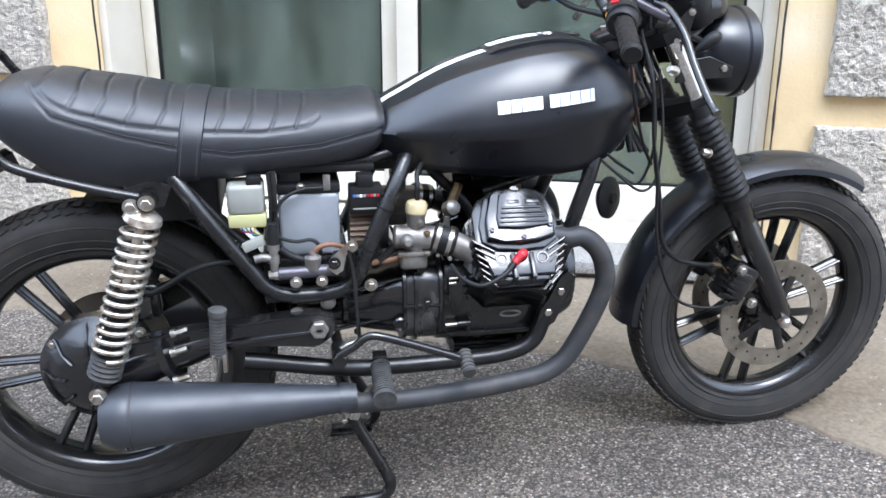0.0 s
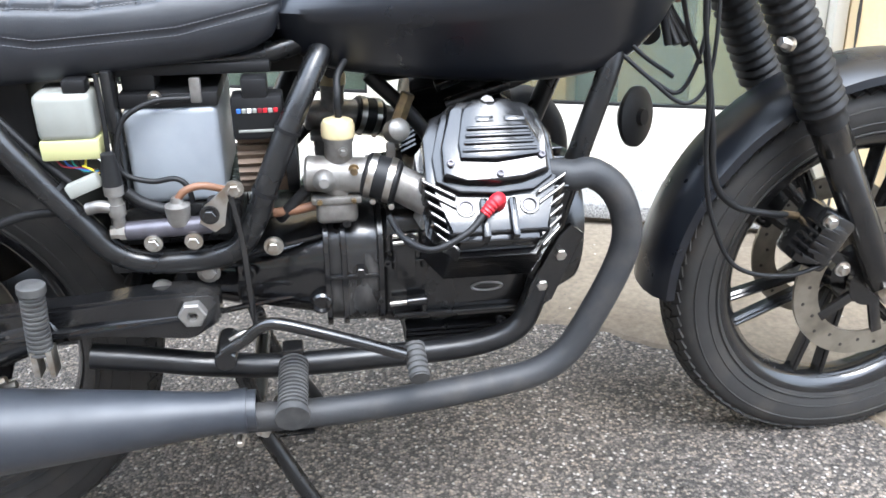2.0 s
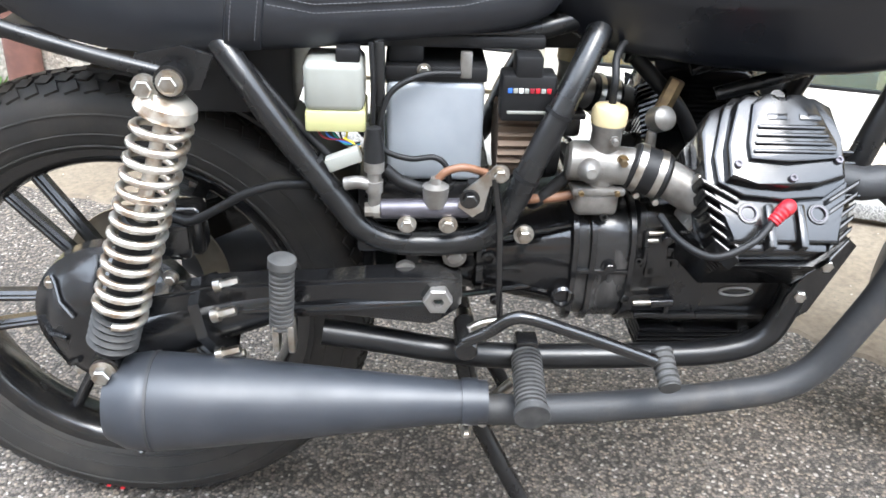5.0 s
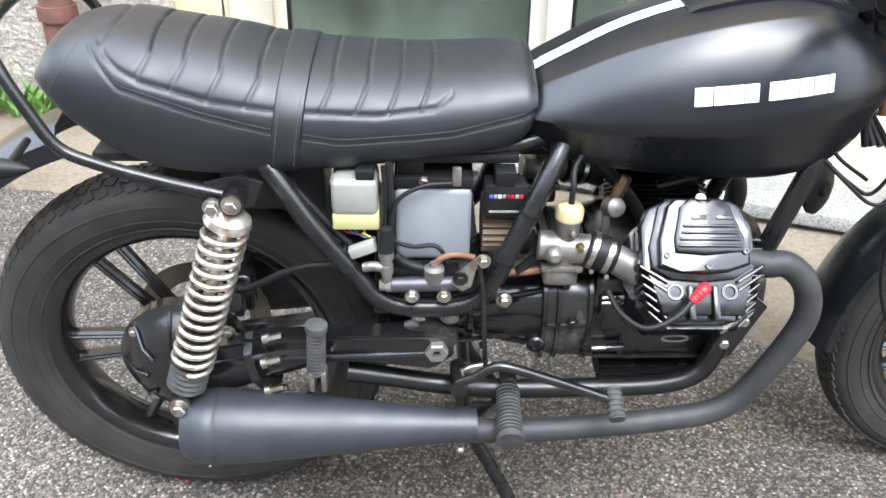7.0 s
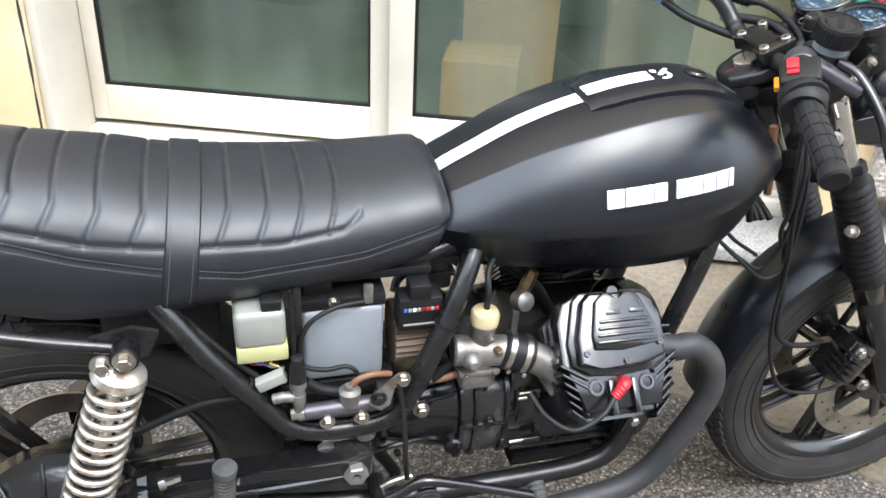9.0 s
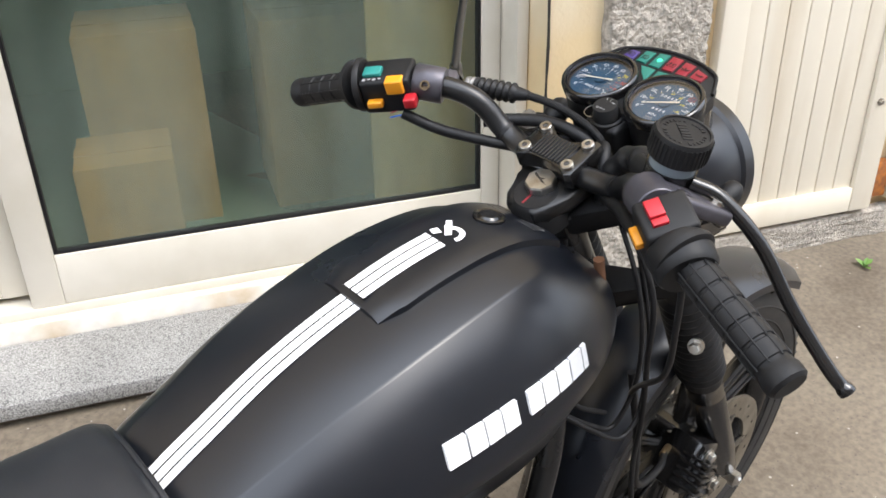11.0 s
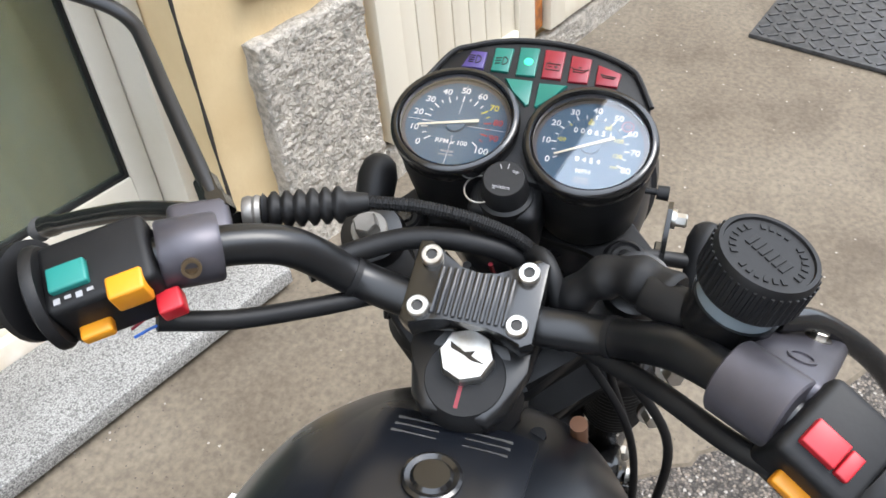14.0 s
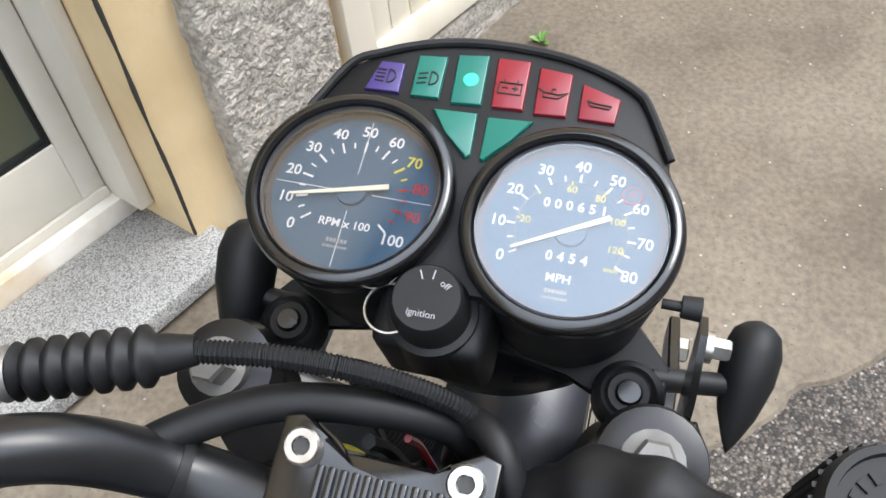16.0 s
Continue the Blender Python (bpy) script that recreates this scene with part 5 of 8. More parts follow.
# shock absorbers
def shock(s):
    sh = empty("shock_absorber")
    sh.parent = bike
    sh["label"] = "shock absorber with a dirty chrome spring"
    a, b2 = Vector((0.0895, 0.188 * s, 0.672)), Vector((-0.028, 0.196 * s, 0.320))
    d = (b2 - a)
    n = d.length
    x, y, dn = frame_of(d)
    part("upper_eye", lathe(bmesh.new(), a - Vector((0, 0.012 * s, 0)), (0, s, 0), [(0, 0), (0, 0.017), (0.024, 0.017), (0.024, 0)], 24), M_BLACK, sh)
    bolt("top_bolt", sh, a + Vector((0, 0.012 * s, 0)), (0, s, 0), 0.0095, 0.012)
    bolt("top_bolt", sh, a + Vector((-0.026, 0.008 * s, -0.006)), (0, s, 0), 0.0095, 0.012)
    part("spring_cup", lathe(bmesh.new(), a + dn * 0.018, d, [(0, 0), (0, 0.020), (0.008, 0.031), (0.018, 0.033), (0.022, 0.030), (0.022, 0)], 32), M_SPRING, sh, "chrome spring cup")
    turns, r = 13.5, 0.0285
    L0, L1 = 0.046, n - 0.075
    line = []
    for k in range(int(turns * 20) + 1):
        t = k / (turns * 20)
        # the last coils lie closer
        al = L0 + (L1 - L0) * (t if t < 0.7 else 0.7 + (t - 0.7) * 1.0)
        w = 2 * math.pi * turns * t
        line.append(a + dn * al + (x * math.cos(w) + y * math.sin(w)) * r)
    part("spring", sweep(bmesh.new(), line, 0.0046, 8), M_SPRING, sh, "dirty chrome coil spring", 80)
    part("damper", rod(bmesh.new(), a + dn * 0.03, a + dn * (n * 0.55), 0.0085, segs=18), M_SPRING, sh)
    part("damper_body", rod(bmesh.new(), a + dn * (n * 0.45), a + dn * (n - 0.02), 0.0195, segs=24), M_RUBBER, sh)
    part("adjuster", lathe(bmesh.new(), a + dn * (n - 0.075), d, [(0, 0), (0, 0.030)] + [(0.004 + 0.005 * k, 0.030 if k % 2 else 0.026) for k in range(8)] + [(0.046, 0.022), (0.046, 0)], 28), M_GREYRUB, sh, "dusty black preload collar")
    part("lower_eye", lathe(bmesh.new(), b2 - Vector((0, 0.012 * s, 0)), (0, s, 0), [(0, 0), (0, 0.018), (0.024, 0.018), (0.024, 0)], 24), M_BLACK, sh)
    bolt("lower_nut", sh, b2 + Vector((0, 0.012 * s, 0)), (0, s, 0), 0.011, 0.018, M_STEEL)


shock(-1)
shock(1)
for s in (-1, 1):
    part("shock_bracket", prism(bmesh.new(), [(0.045, 0.652), (0.052, 0.694), (0.10, 0.704), (0.13, 0.694), (0.115, 0.659)], 0.006, Matrix.Translation((0, 0.176 * s, 0)) @ pose(0, 0, 0, 90, 0, 0)), M_FRAME, bike)

# grab rail and rear mudguard
tube("grab_rail", [(0.075, -0.180, 0.676), (0.0, -0.180, 0.695), (-0.085, -0.180, 0.722), (-0.130, -0.178, 0.745), (-0.158, -0.172, 0.790), (-0.185, -0.16, 0.840), (-0.205, -0.13, 0.878), (-0.215, 0, 0.888),
                   (-0.205, 0.13, 0.878), (-0.185, 0.16, 0.840), (-0.158, 0.172, 0.790), (-0.130, 0.178, 0.745), (-0.085, 0.18, 0.722), (0.0, 0.18, 0.695), (0.075, 0.18, 0.676)], 0.0085, M_FRAME, bike, "black tubular grab rail")
bm = bmesh.new()
rings = []
for a in np.linspace(108, 152, 24):
    c, s2 = math.cos(radians(a)), math.sin(radians(a))
    o = Vector((REAR[0], 0, REAR[1]))
    rings.append([o + Vector((c * rr, y, s2 * rr)) for y, rr in ((-0.070, 0.405), (-0.068, 0.432), (-0.045, 0.447), (0, 0.452), (0.045, 0.447), (0.068, 0.432), (0.070, 0.405), (0.067, 0.405), (0.065, 0.430), (0.043, 0.443), (0, 0.448), (-0.043, 0.443), (-0.065, 0.430), (-0.067, 0.405))])
part("rear_mudguard", skin(bm, rings), M_TANK, bike, "satin black rear mudguard", 40)
part("seat_base", box(bmesh.new(), (-0.12, -0.105, 0.685), (0.48, 0.105, 0.70), 0.004), M_RUBBER, bike)
part("tool_tray", box(bmesh.new(), (0.05, -0.095, 0.60), (0.20, 0.095, 0.70), 0.01), M_RUBBER, bike)


def bullet(name, at, direction, size, parent, stem_to):
    b2 = empty(name)
    b2.parent = parent
    b2["label"] = "small matt black bullet indicator"
    at, direction = Vector(at), Vector(direction).normalized()
    L = 0.062 * size
    part("shell", lathe(bmesh.new(), at - direction * L * 0.5, direction, [(0, 0), (0.002, 0.006 * size), (0.006 * size, 0.0105 * size), (0.015 * size, 0.0130 * size), (0.028 * size, 0.0125 * size), (0.044 * size, 0.0085 * size), (0.057 * size, 0.003 * size), (L, 0)], 28), M_RUBBER, b2)
    part("stem", rod(bmesh.new(), at, stem_to, 0.0055, segs=14), M_RUBBER, b2)


bullet("indicator", (-0.178, -0.225, 0.737), (1, 0, -0.02), 1.1, bike, (-0.185, -0.14, 0.735))
bullet("indicator", (-0.178, 0.225, 0.737), (1, 0, -0.02), 1.1, bike, (-0.185, 0.14, 0.735))

# footrests, pedal, stand
def ribbed(name, p, q, r, n, mat, parent, label=""):
    p, q = Vector(p), Vector(q)
    L = (q - p).length
    prof = [(0, 0), (0, r * 0.9)]
    for k in range(n):
        a = L * k / n
        prof += [(a + L / n * 0.15, r), (a + L / n * 0.6, r), (a + L / n * 0.75, r * 0.84), (a + L / n * 0.98, r * 0.84)]
    prof += [(L, r * 0.9), (L, 0)]
    return part(name, lathe(bmesh.new(), p, q - p, prof, 20), mat, parent, label, 30)


for s in (-1, 1):
    peg = ribbed("footrest", (0.480, 0.165 * s, 0.312), (0.478, 0.252 * s, 0.293), 0.0195, 14, M_GREYRUB, bike, "dusty ribbed rubber footrest")
    part("footrest_end", rod(bmesh.new(), (0.478, 0.250 * s, 0.2935), (0.478, 0.259 * s, 0.2915), 0.0220, segs=20), M_GREYRUB, peg)
    part("footrest_hinge", box(bmesh.new(), (0.466, -0.168 if s < 0 else 0.14, 0.300), (0.494, -0.14 if s < 0 else 0.168, 0.334), 0.003), M_BLACK, peg)
    peg = ribbed("passenger_footrest", (0.182, 0.195 * s, 0.375), (0.187, 0.195 * s, 0.458), 0.0145, 13, M_GREYRUB, bike, "folded ribbed passenger footrest")
    part("footrest_cap", rod(bmesh.new(), (0.187, 0.195 * s, 0.457), (0.188, 0.195 * s, 0.468), 0.0165, segs=20), M_GREYRUB, peg)
    part("footrest_hinge", box(box(bmesh.new(), (0.172, 0.195 * s - 0.012, 0.345), (0.180, 0.195 * s + 0.012, 0.382), 0.002), (0.190, 0.195 * s - 0.012, 0.345), (0.198, 0.195 * s + 0.012, 0.382), 0.002), M_STEEL, peg)
tube("pedal_lever", [(0.398, -0.205, 0.362), (0.425, -0.210, 0.380), (0.448, -0.214, 0.400), (0.470, -0.216, 0.403), (0.52, -0.220, 0.388), (0.575, -0.224, 0.369), (0.622, -0.228, 0.352)], 0.0078, M_BLACK, bike, "black brake pedal")
ribbed("pedal_pad", (0.636, -0.205, 0.350), (0.638, -0.252, 0.330), 0.0135, 6, M_GREYRUB, bike)
tube("pedal_rod", [(0.425, -0.175, 0.560), (0.433, -0.180, 0.50), (0.437, -0.186, 0.42), (0.440, -0.19, 0.385)], 0.0040, M_BLACK, bike)
part("pedal_boss", rod(bmesh.new(), (0.400, -0.15, 0.352), (0.400, -0.212, 0.352), 0.014, segs=20), M_BLACK, bike)
tube("return_spring", [(0.39, -0.178, 0.352), (0.42, -0.178, 0.370), (0.45, -0.176, 0.374)], 0.0055, M_STEEL, bike)
stand = empty("centre_stand")
stand.parent = bike
stand["label"] = "black tubular centre stand"
for s in (-1, 1):
    tube("leg", [(0.405, 0.11 * s, 0.27), (0.428, 0.118 * s, 0.175), (0.462, 0.13 * s, 0.105), (0.495, 0.14 * s, 0.040), (0.500, 0.142 * s, 0.010), (0.482, 0.142 * s, -0.010), (0.44, 0.142 * s, -0.016), (0.395, 0.142 * s, -0.018)], 0.0125, M_FRAME, stand)
    part("foot_pad", box(bmesh.new(), (0.39, 0.142 * s - 0.02, -0.031), (0.49, 0.142 * s + 0.02, -0.022), 0.003), M_FRAME, stand)
part("crossbar", rod(bmesh.new(), (0.42, -0.118, 0.20), (0.42, 0.118, 0.20), 0.012), M_FRAME, stand)
tube("stand_spring", [(0.43, -0.15, 0.19), (0.45, -0.15, 0.235), (0.47, -0.15, 0.26)], 0.008, M_STEEL, stand)
bolt("bolt", stand, (0.425, -0.13, 0.19), (0, -1, 0), 0.008, 0.016)
# ---- fork, front mudguard, headlamp ----
def fork_at(z, y):
    return Vector((1.050 + (0.906 - z) * 0.553, y, z))


FORK_Y = 0.088
for s in (-1, 1):
    leg = empty("fork_leg")
    leg.parent = bike
    leg["label"] = "black telescopic fork leg with a rubber gaiter"
    y = FORK_Y * s
    part("stanchion", rod(bmesh.new(), fork_at(0.940, y), fork_at(0.55, y), 0.0172, segs=24), M_CHROME, leg, "chrome stanchion")
    part("lower_leg", lathe(bmesh.new(), fork_at(0.60, y), fork_at(0.3, y) - fork_at(0.6, y), [(0, 0), (0, 0.026), (0.06, 0.026), (0.062, 0.0245), (0.065, 0.0245), (0.068, 0.0255), (0.24, 0.0245), (0.31, 0.021), (0.325, 0.018), (0.325, 0)], 28), M_BLACK, leg, "black lower fork leg")
    prof = [(0, 0), (0, 0.0235), (0.022, 0.0245)]
    n = 13
    for k in range(n):
        a = 0.026 + k * 0.0148
        prof += [(a, 0.0255 + 0.0002 * k), (a + 0.0050, 0.0315 + 0.0002 * k), (a + 0.0085, 0.0315 + 0.0002 * k), (a + 0.0135, 0.0255 + 0.0002 * k)]
    prof += [(0.225, 0.027), (0.240, 0.0275), (0.240, 0)]
    part("gaiter", lathe(bmesh.new(), fork_at(0.792, y), fork_at(0.3, y) - fork_at(0.6, y), prof, 32), M_RUBBER, leg, "ribbed black rubber gaiter", 60)
    part("fork_cap", lathe(bmesh.new(), fork_at(0.938, y), fork_at(1.0, y) - fork_at(0.9, y), [(0, 0), (0, 0.023), (0.010, 0.021), (0.012, 0.014), (0.012, 0)], 28), M_BAR, leg, "black fork cap")
    bolt("cap_nut", leg, fork_at(0.948, y), fork_at(1.0, y) - fork_at(0.9, y), 0.0085, 0.018, M_ALU)
    part("axle_nut", lathe(bmesh.new(), (FRONT[0], 0.108 * s, FRONT[1]), (0, s, 0), [(0, 0), (0, 0.0135), (0.010, 0.0135), (0.012, 0.009), (0.016, 0.006), (0.016, 0)], 6), M_STEEL, leg)
    # caliper behind the leg
    cal = part("caliper", box(box(bmesh.new(), (-0.034, -0.030, -0.045), (0.030, 0.026, 0.045), 0.009), (-0.028, -0.040, -0.032), (0.02, 0.036, 0.030), 0.008), M_BLACK, leg, "black brake caliper")
    cal.matrix_basis = pose(1.250, 0.080 * s, 0.408, 0, 29, 0)
    for dz in (-0.03, 0.028):
        bolt("caliper_bolt", leg, (1.260 - dz * 0.6, 0.118 * s, 0.409 + dz * 1.33), (0, s, 0), 0.008, 0.010)
    for k in range(5):
        part("caliper_fin", box(bmesh.new(), (-0.030, -0.044 * 1, -0.030 + k * 0.012), (0.0, 0.0, -0.025 + k * 0.012), 0.001, pose(1.243, 0.088 * s, 0.411, 0, 29, 0)), M_BLACK, leg)
    # lamp bracket
    part("lamp_bracket", prism(bmesh.new(), [(1.055, 0.835), (1.06, 0.875), (1.12, 0.885), (1.17, 0.865), (1.17, 0.845), (1.11, 0.842)], 0.006, Matrix.Translation((0, 0.096 * s, 0)) @ pose(0, 0, 0, 90, 0, 0), 0.001), M_BLACK, bike)
tube("axle", [(FRONT[0], -0.115, FRONT[1]), (FRONT[0], 0.115, FRONT[1])], 0.010, M_STEEL, bike)
# yokes
for zc, mat in ((0.795, M_BLACK), (0.925, M_BLACK)):
    bm = bmesh.new()
    c = fork_at(zc, 0)
    m = Matrix.Translation(c) @ pose(0, 0, 0, 0, -28.9, 0)
    poly = [(0.020, 0.104), (0.008, 0.110), (-0.018, 0.104), (-0.036, 0.070), (-0.080, 0.036), (-0.098, 0.0), (-0.080, -0.036), (-0.036, -0.070), (-0.018, -0.104), (0.008, -0.110), (0.020, -0.104), (0.016, -0.074), (-0.030, -0.046), (-0.048, 0.0), (-0.030, 0.046), (0.016, 0.074)]
    prism(bm, poly, 0.028, m @ Matrix.Translation((0, 0, -0.014)), 0.005, 2)
    part("yoke", bm, M_RUBBER, bike, "black cast fork yoke", 35)
# steering stem boss and nut
bm = bmesh.new()
lathe(bm, (0.958, 0.0, 0.890), (-0.42, 0, 1), [(0, 0), (0, 0.034), (0.030, 0.029), (0.036, 0.024), (0.036, 0)], 32)
part("stem_boss", bm, M_RUBBER, bike)
bm = bmesh.new()
lathe(bm, (0.955, 0.001, 0.925), (-0.42, 0, 1), [(0, 0), (0, 0.0170), (0.010, 0.0170), (0.012, 0.0158), (0.012, 0)], 8)
nut = part("stem_nut", bm, M_STEEL, bike, "polished steel stem nut", 25)
bm = bmesh.new()
o = Vector((0.955, 0.001, 0.925)) + Vector((-0.42, 0, 1)).normalized() * 0.0123
for poly in ([(-0.011, 0.006), (-0.002, 0.0015), (-0.001, -0.001), (-0.010, 0.002)], [(-0.002, 0.0015), (0.012, -0.004), (0.004, -0.0035), (-0.001, -0.001)], [(-0.001, 0.0012), (0.005, 0.003), (0.002, -0.002)]):
    bm.faces.new([bm.verts.new(o + Vector((b2 * 0.92, -a, 0.39 * b2))) for a, b2 in poly])
part("nut_emblem", bm, M_GAP, nut, "", 0)
SC = Matrix.Translation((0.955, 0.001, 0.925)) @ pose(0, 0, 0, 0, -22.8, 0)
bm = prism(bmesh.new(), [(0.034, 0.042), (0.0, 0.036), (-0.026, 0.029), (-0.036, 0.020), (-0.036, -0.020), (-0.026, -0.029), (0.0, -0.036), (0.034, -0.042)], 0.020, SC @ Matrix.Translation((0, 0, -0.018)), 0.006, 3)
cover = part("stem_cover", bm, M_BAR, bike, "smooth black stem casting", 40)
part("paint_mark", box(bmesh.new(), (-0.0305, -0.0012, 0.0014), (-0.016, 0.0012, 0.0026), 0, SC), M_LAMPRED, cover, "thin red paint line")

# mudguard
bm = bmesh.new()
rings = []
for a in np.linspace(-6, 117, 48):
    ang = radians(180 - a - 4)
    c, s2 = math.cos(ang), math.sin(ang)
    o = Vector((FRONT[0], 0, FRONT[1]))
    k = 1.0
    rings.append([o + Vector((c * rr, y, s2 * rr)) for y, rr in ((-0.062, 0.318), (-0.060, 0.330), (-0.040, 0.345), (-0.014, 0.351), (0.014, 0.351), (0.040, 0.345), (0.060, 0.330), (0.062, 0.318), (0.059, 0.318), (0.057, 0.328), (0.038, 0.342), (0, 0.347), (-0.038, 0.342), (-0.057, 0.328), (-0.059, 0.318))])
part("front_mudguard", skin(bm, rings), M_TANK, bike, "satin black front mudguard", 40)
mirror_tube("mudguard_stay", [(1.235, -0.064, 0.60), (1.225, -0.074, 0.58), (1.232, -0.08, 0.56)], 0.006, M_BLACK)

# headlamp
lamp = empty("headlamp")
lamp.parent = bike
lamp["label"] = "round black headlamp"
part("shell", lathe(bmesh.new(), (1.108, 0, 0.880), (1, 0, -0.02), [(0, 0), (0.002, 0.030), (0.010, 0.050), (0.028, 0.070), (0.050, 0.081), (0.085, 0.086), (0.102, 0.086), (0.106, 0.090), (0.124, 0.090), (0.130, 0.086), (0.130, 0.078)], 64), M_TANK, lamp, "black lamp shell", 30)
part("lens", lathe(bmesh.new(), (1.236, 0, 0.877), (1, 0, -0.02), [(0, 0.082), (0.006, 0.075), (0.012, 0.05), (0.015, 0)], 48), M_CLOUDY, lamp, "clear fluted lens")
bolt("lamp_bolt", lamp, (1.150, -0.098, 0.862), (0, -1, 0), 0.007, 0.010)
bolt("lamp_screw", lamp, (1.218, -0.060, 0.808), (0, -0.7, -0.7), 0.004, 0.004)
bullet("indicator", (1.096, -0.127, 0.913), (-1.0, 0.12, -0.75), 1.0, bike, (1.085, -0.085, 0.920))
bullet("indicator", (1.080, 0.106, 0.932), (-1.0, -0.1, -0.75), 1.12, bike, (1.080, 0.070, 0.925))
# horn behind the right down tube
horn = part("horn", lathe(bmesh.new(), (1.0, 0.075, 0.555), (0.5, -0.6, 0.1), [(0, 0), (0, 0.030), (0.012, 0.046), (0.018, 0.046), (0.022, 0.040), (0.024, 0.014), (0.030, 0.012), (0.030, 0)], 36), M_RUBBER, bike, "round black horn")

# ---- handlebar ----
bar_pts = [(0.864, -0.333, 0.928), (0.882, -0.26, 0.950), (0.897, -0.20, 0.972), (0.918, -0.160, 0.985), (0.950, -0.115, 0.975), (0.974, -0.080, 0.950), (0.976, -0.04, 0.945), (0.976, 0.0, 0.945), (0.976, 0.04, 0.945), (0.976, 0.080, 0.955),
           (0.957, 0.115, 0.988), (0.924, 0.160, 0.999), (0.897, 0.20, 0.992), (0.886, 0.26, 0.973), (0.873, 0.331, 0.946)]
bar_line = spline(bar_pts, 8)
bar = part("handlebar", sweep(bmesh.new(), bar_line, 0.0120, 18), M_BAR, bike, "black tubular handlebar")


def on_bar(y):
    """A point of the bar and its direction, at a distance y to the left."""
    best = min(range(1, len(bar_line) - 1), key=lambda i: abs(bar_line[i].y - y))
    return bar_line[best], (bar_line[best + 1] - bar_line[best - 1]).normalized()


def grip(s):
    p, _ = on_bar(0.335 * s)
    q, _ = on_bar(0.238 * s if s > 0 else -0.215)
    p = Vector(bar_pts[0] if s < 0 else bar_pts[-1])
    d = (q - p).normalized()
    p = p - d * 0.006
    L = (q - p).length
    prof = [(0, 0), (0, 0.014), (0.003, 0.0172), (0.012, 0.0175), (0.016, 0.0160), (0.020, 0.0152)]
    for k in range(5):
        a = 0.022 + k * 0.0185
        prof += [(a, 0.0152), (a + 0.001, 0.0164), (a + 0.0155, 0.0164), (a + 0.0165, 0.0152)]
    prof += [(L, 0.0155), (L, 0.010)]
    g = part("grip", lathe(bmesh.new(), p, d, prof, 28), M_RUBBER, bike, "ribbed black rubber grip", 30)
    x, y, dn = frame_of(d)
    bm = bmesh.new()
    for k in range(8):
        a = 2 * math.pi * k / 8
        o = (x * math.cos(a) + y * math.sin(a)) * 0.0163
        sweep(bm, [p + d * 0.02 + o, p + d * (L - 0.004) + o], 0.0009, 6)
    part("grip_rib", bm, M_RUBBER, g)
    part("grip_flange", lathe(bmesh.new(), q - d * 0.004, d, [(0, 0), (0, 0.026), (0.002, 0.029), (0.007, 0.029), (0.008, 0.024), (0.008, 0)], 32), M_RUBBER, g)


grip(-1)
grip(1)
# clamp block with ribs and four screws
CB = Matrix.Translation((0.975, 0.003, 0.9615)) @ pose(0, 0, 0, 0, -25, 0)
bm = bmesh.new()
prism(bm, [(0.026, 0.040), (-0.024, 0.040), (-0.028, 0.033), (-0.022, 0.022), (-0.018, 0.012), (-0.018, -0.012), (-0.022, -0.022), (-0.028, -0.033), (-0.024, -0.040), (0.026, -0.040), (0.028, -0.033), (0.022, -0.022), (0.012, -0.012), (0.010, 0), (0.012, 0.012), (0.022, 0.022), (0.028, 0.033)], 0.020, CB @ Matrix.Translation((0, 0, -0.016)), 0.002, 2)
clamp = part("bar_clamp", bm, M_BLACK, bike, "ribbed black handlebar clamp", 30)
for k in range(11):
    y = -0.0215 + k * 0.0043
    part("clamp_rib", box(bmesh.new(), (-0.018, y - 0.0013, 0.0035), (0.012, y + 0.0013, 0.0062), 0.0006, CB), M_BLACK, clamp)
for y in (-0.0295, 0.0295):
    for x in (-0.0165, 0.0165):
        cap_screw("cap_screw", clamp, CB @ Vector((x, y, 0.003)), CB.to_3x3() @ Vector((0, 0, 1)), 0.0068, 0.006, M_STEEL)
        # dark grey plug gives the screw's recess its shade by colour
        part("hex_socket_shade", lathe(bmesh.new(), CB @ Vector((x, y, 0.0055)), CB.to_3x3() @ Vector((0, 0, 1)), [(0, 0), (0, 0.0034), (0.0022, 0.0034), (0.0022, 0)], 6), M_GREYRUB, clamp)
part("riser", box(bmesh.new(), (-0.004, -0.038, -0.06), (0.020, 0.038, -0.012), 0.006, CB), M_BLACK, clamp)


# switch housings
def bar_frame(y):
    p, d = on_bar(y)
    z = (Vector((-0.42, 0, 1)) - d * Vector((-0.42, 0, 1)).dot(d)).normalized()
    x = d.cross(z)
    return Matrix(((x.x, d.x, z.x, p.x), (x.y, d.y, z.y, p.y), (x.z, d.z, z.z, p.z), (0, 0, 0, 1)))


def rounded(bm, lo, hi, bevel, m):
    return box(bm, lo, hi, bevel, m, 3)


L = bar_frame(0.185)
sw = part("switch_housing", rounded(bmesh.new(), (-0.022, -0.020, -0.026), (0.022, 0.040, 0.018), 0.005, L), M_RUBBER, bike, "black left switch housing with coloured buttons")
part("switch_flange", lathe(bmesh.new(), L @ Vector((0, 0.038, 0)), L.to_3x3() @ Vector((0, 1, 0)), [(0, 0), (0, 0.028), (0.003, 0.030), (0.006, 0.030), (0.008, 0.026), (0.008, 0)], 36), M_RUBBER, sw)
part("light_switch", rounded(bmesh.new(), (-0.012, 0.013, 0.016), (0.003, 0.034, 0.0225), 0.0015, L), M_GREEN, sw, "teal rocker switch")
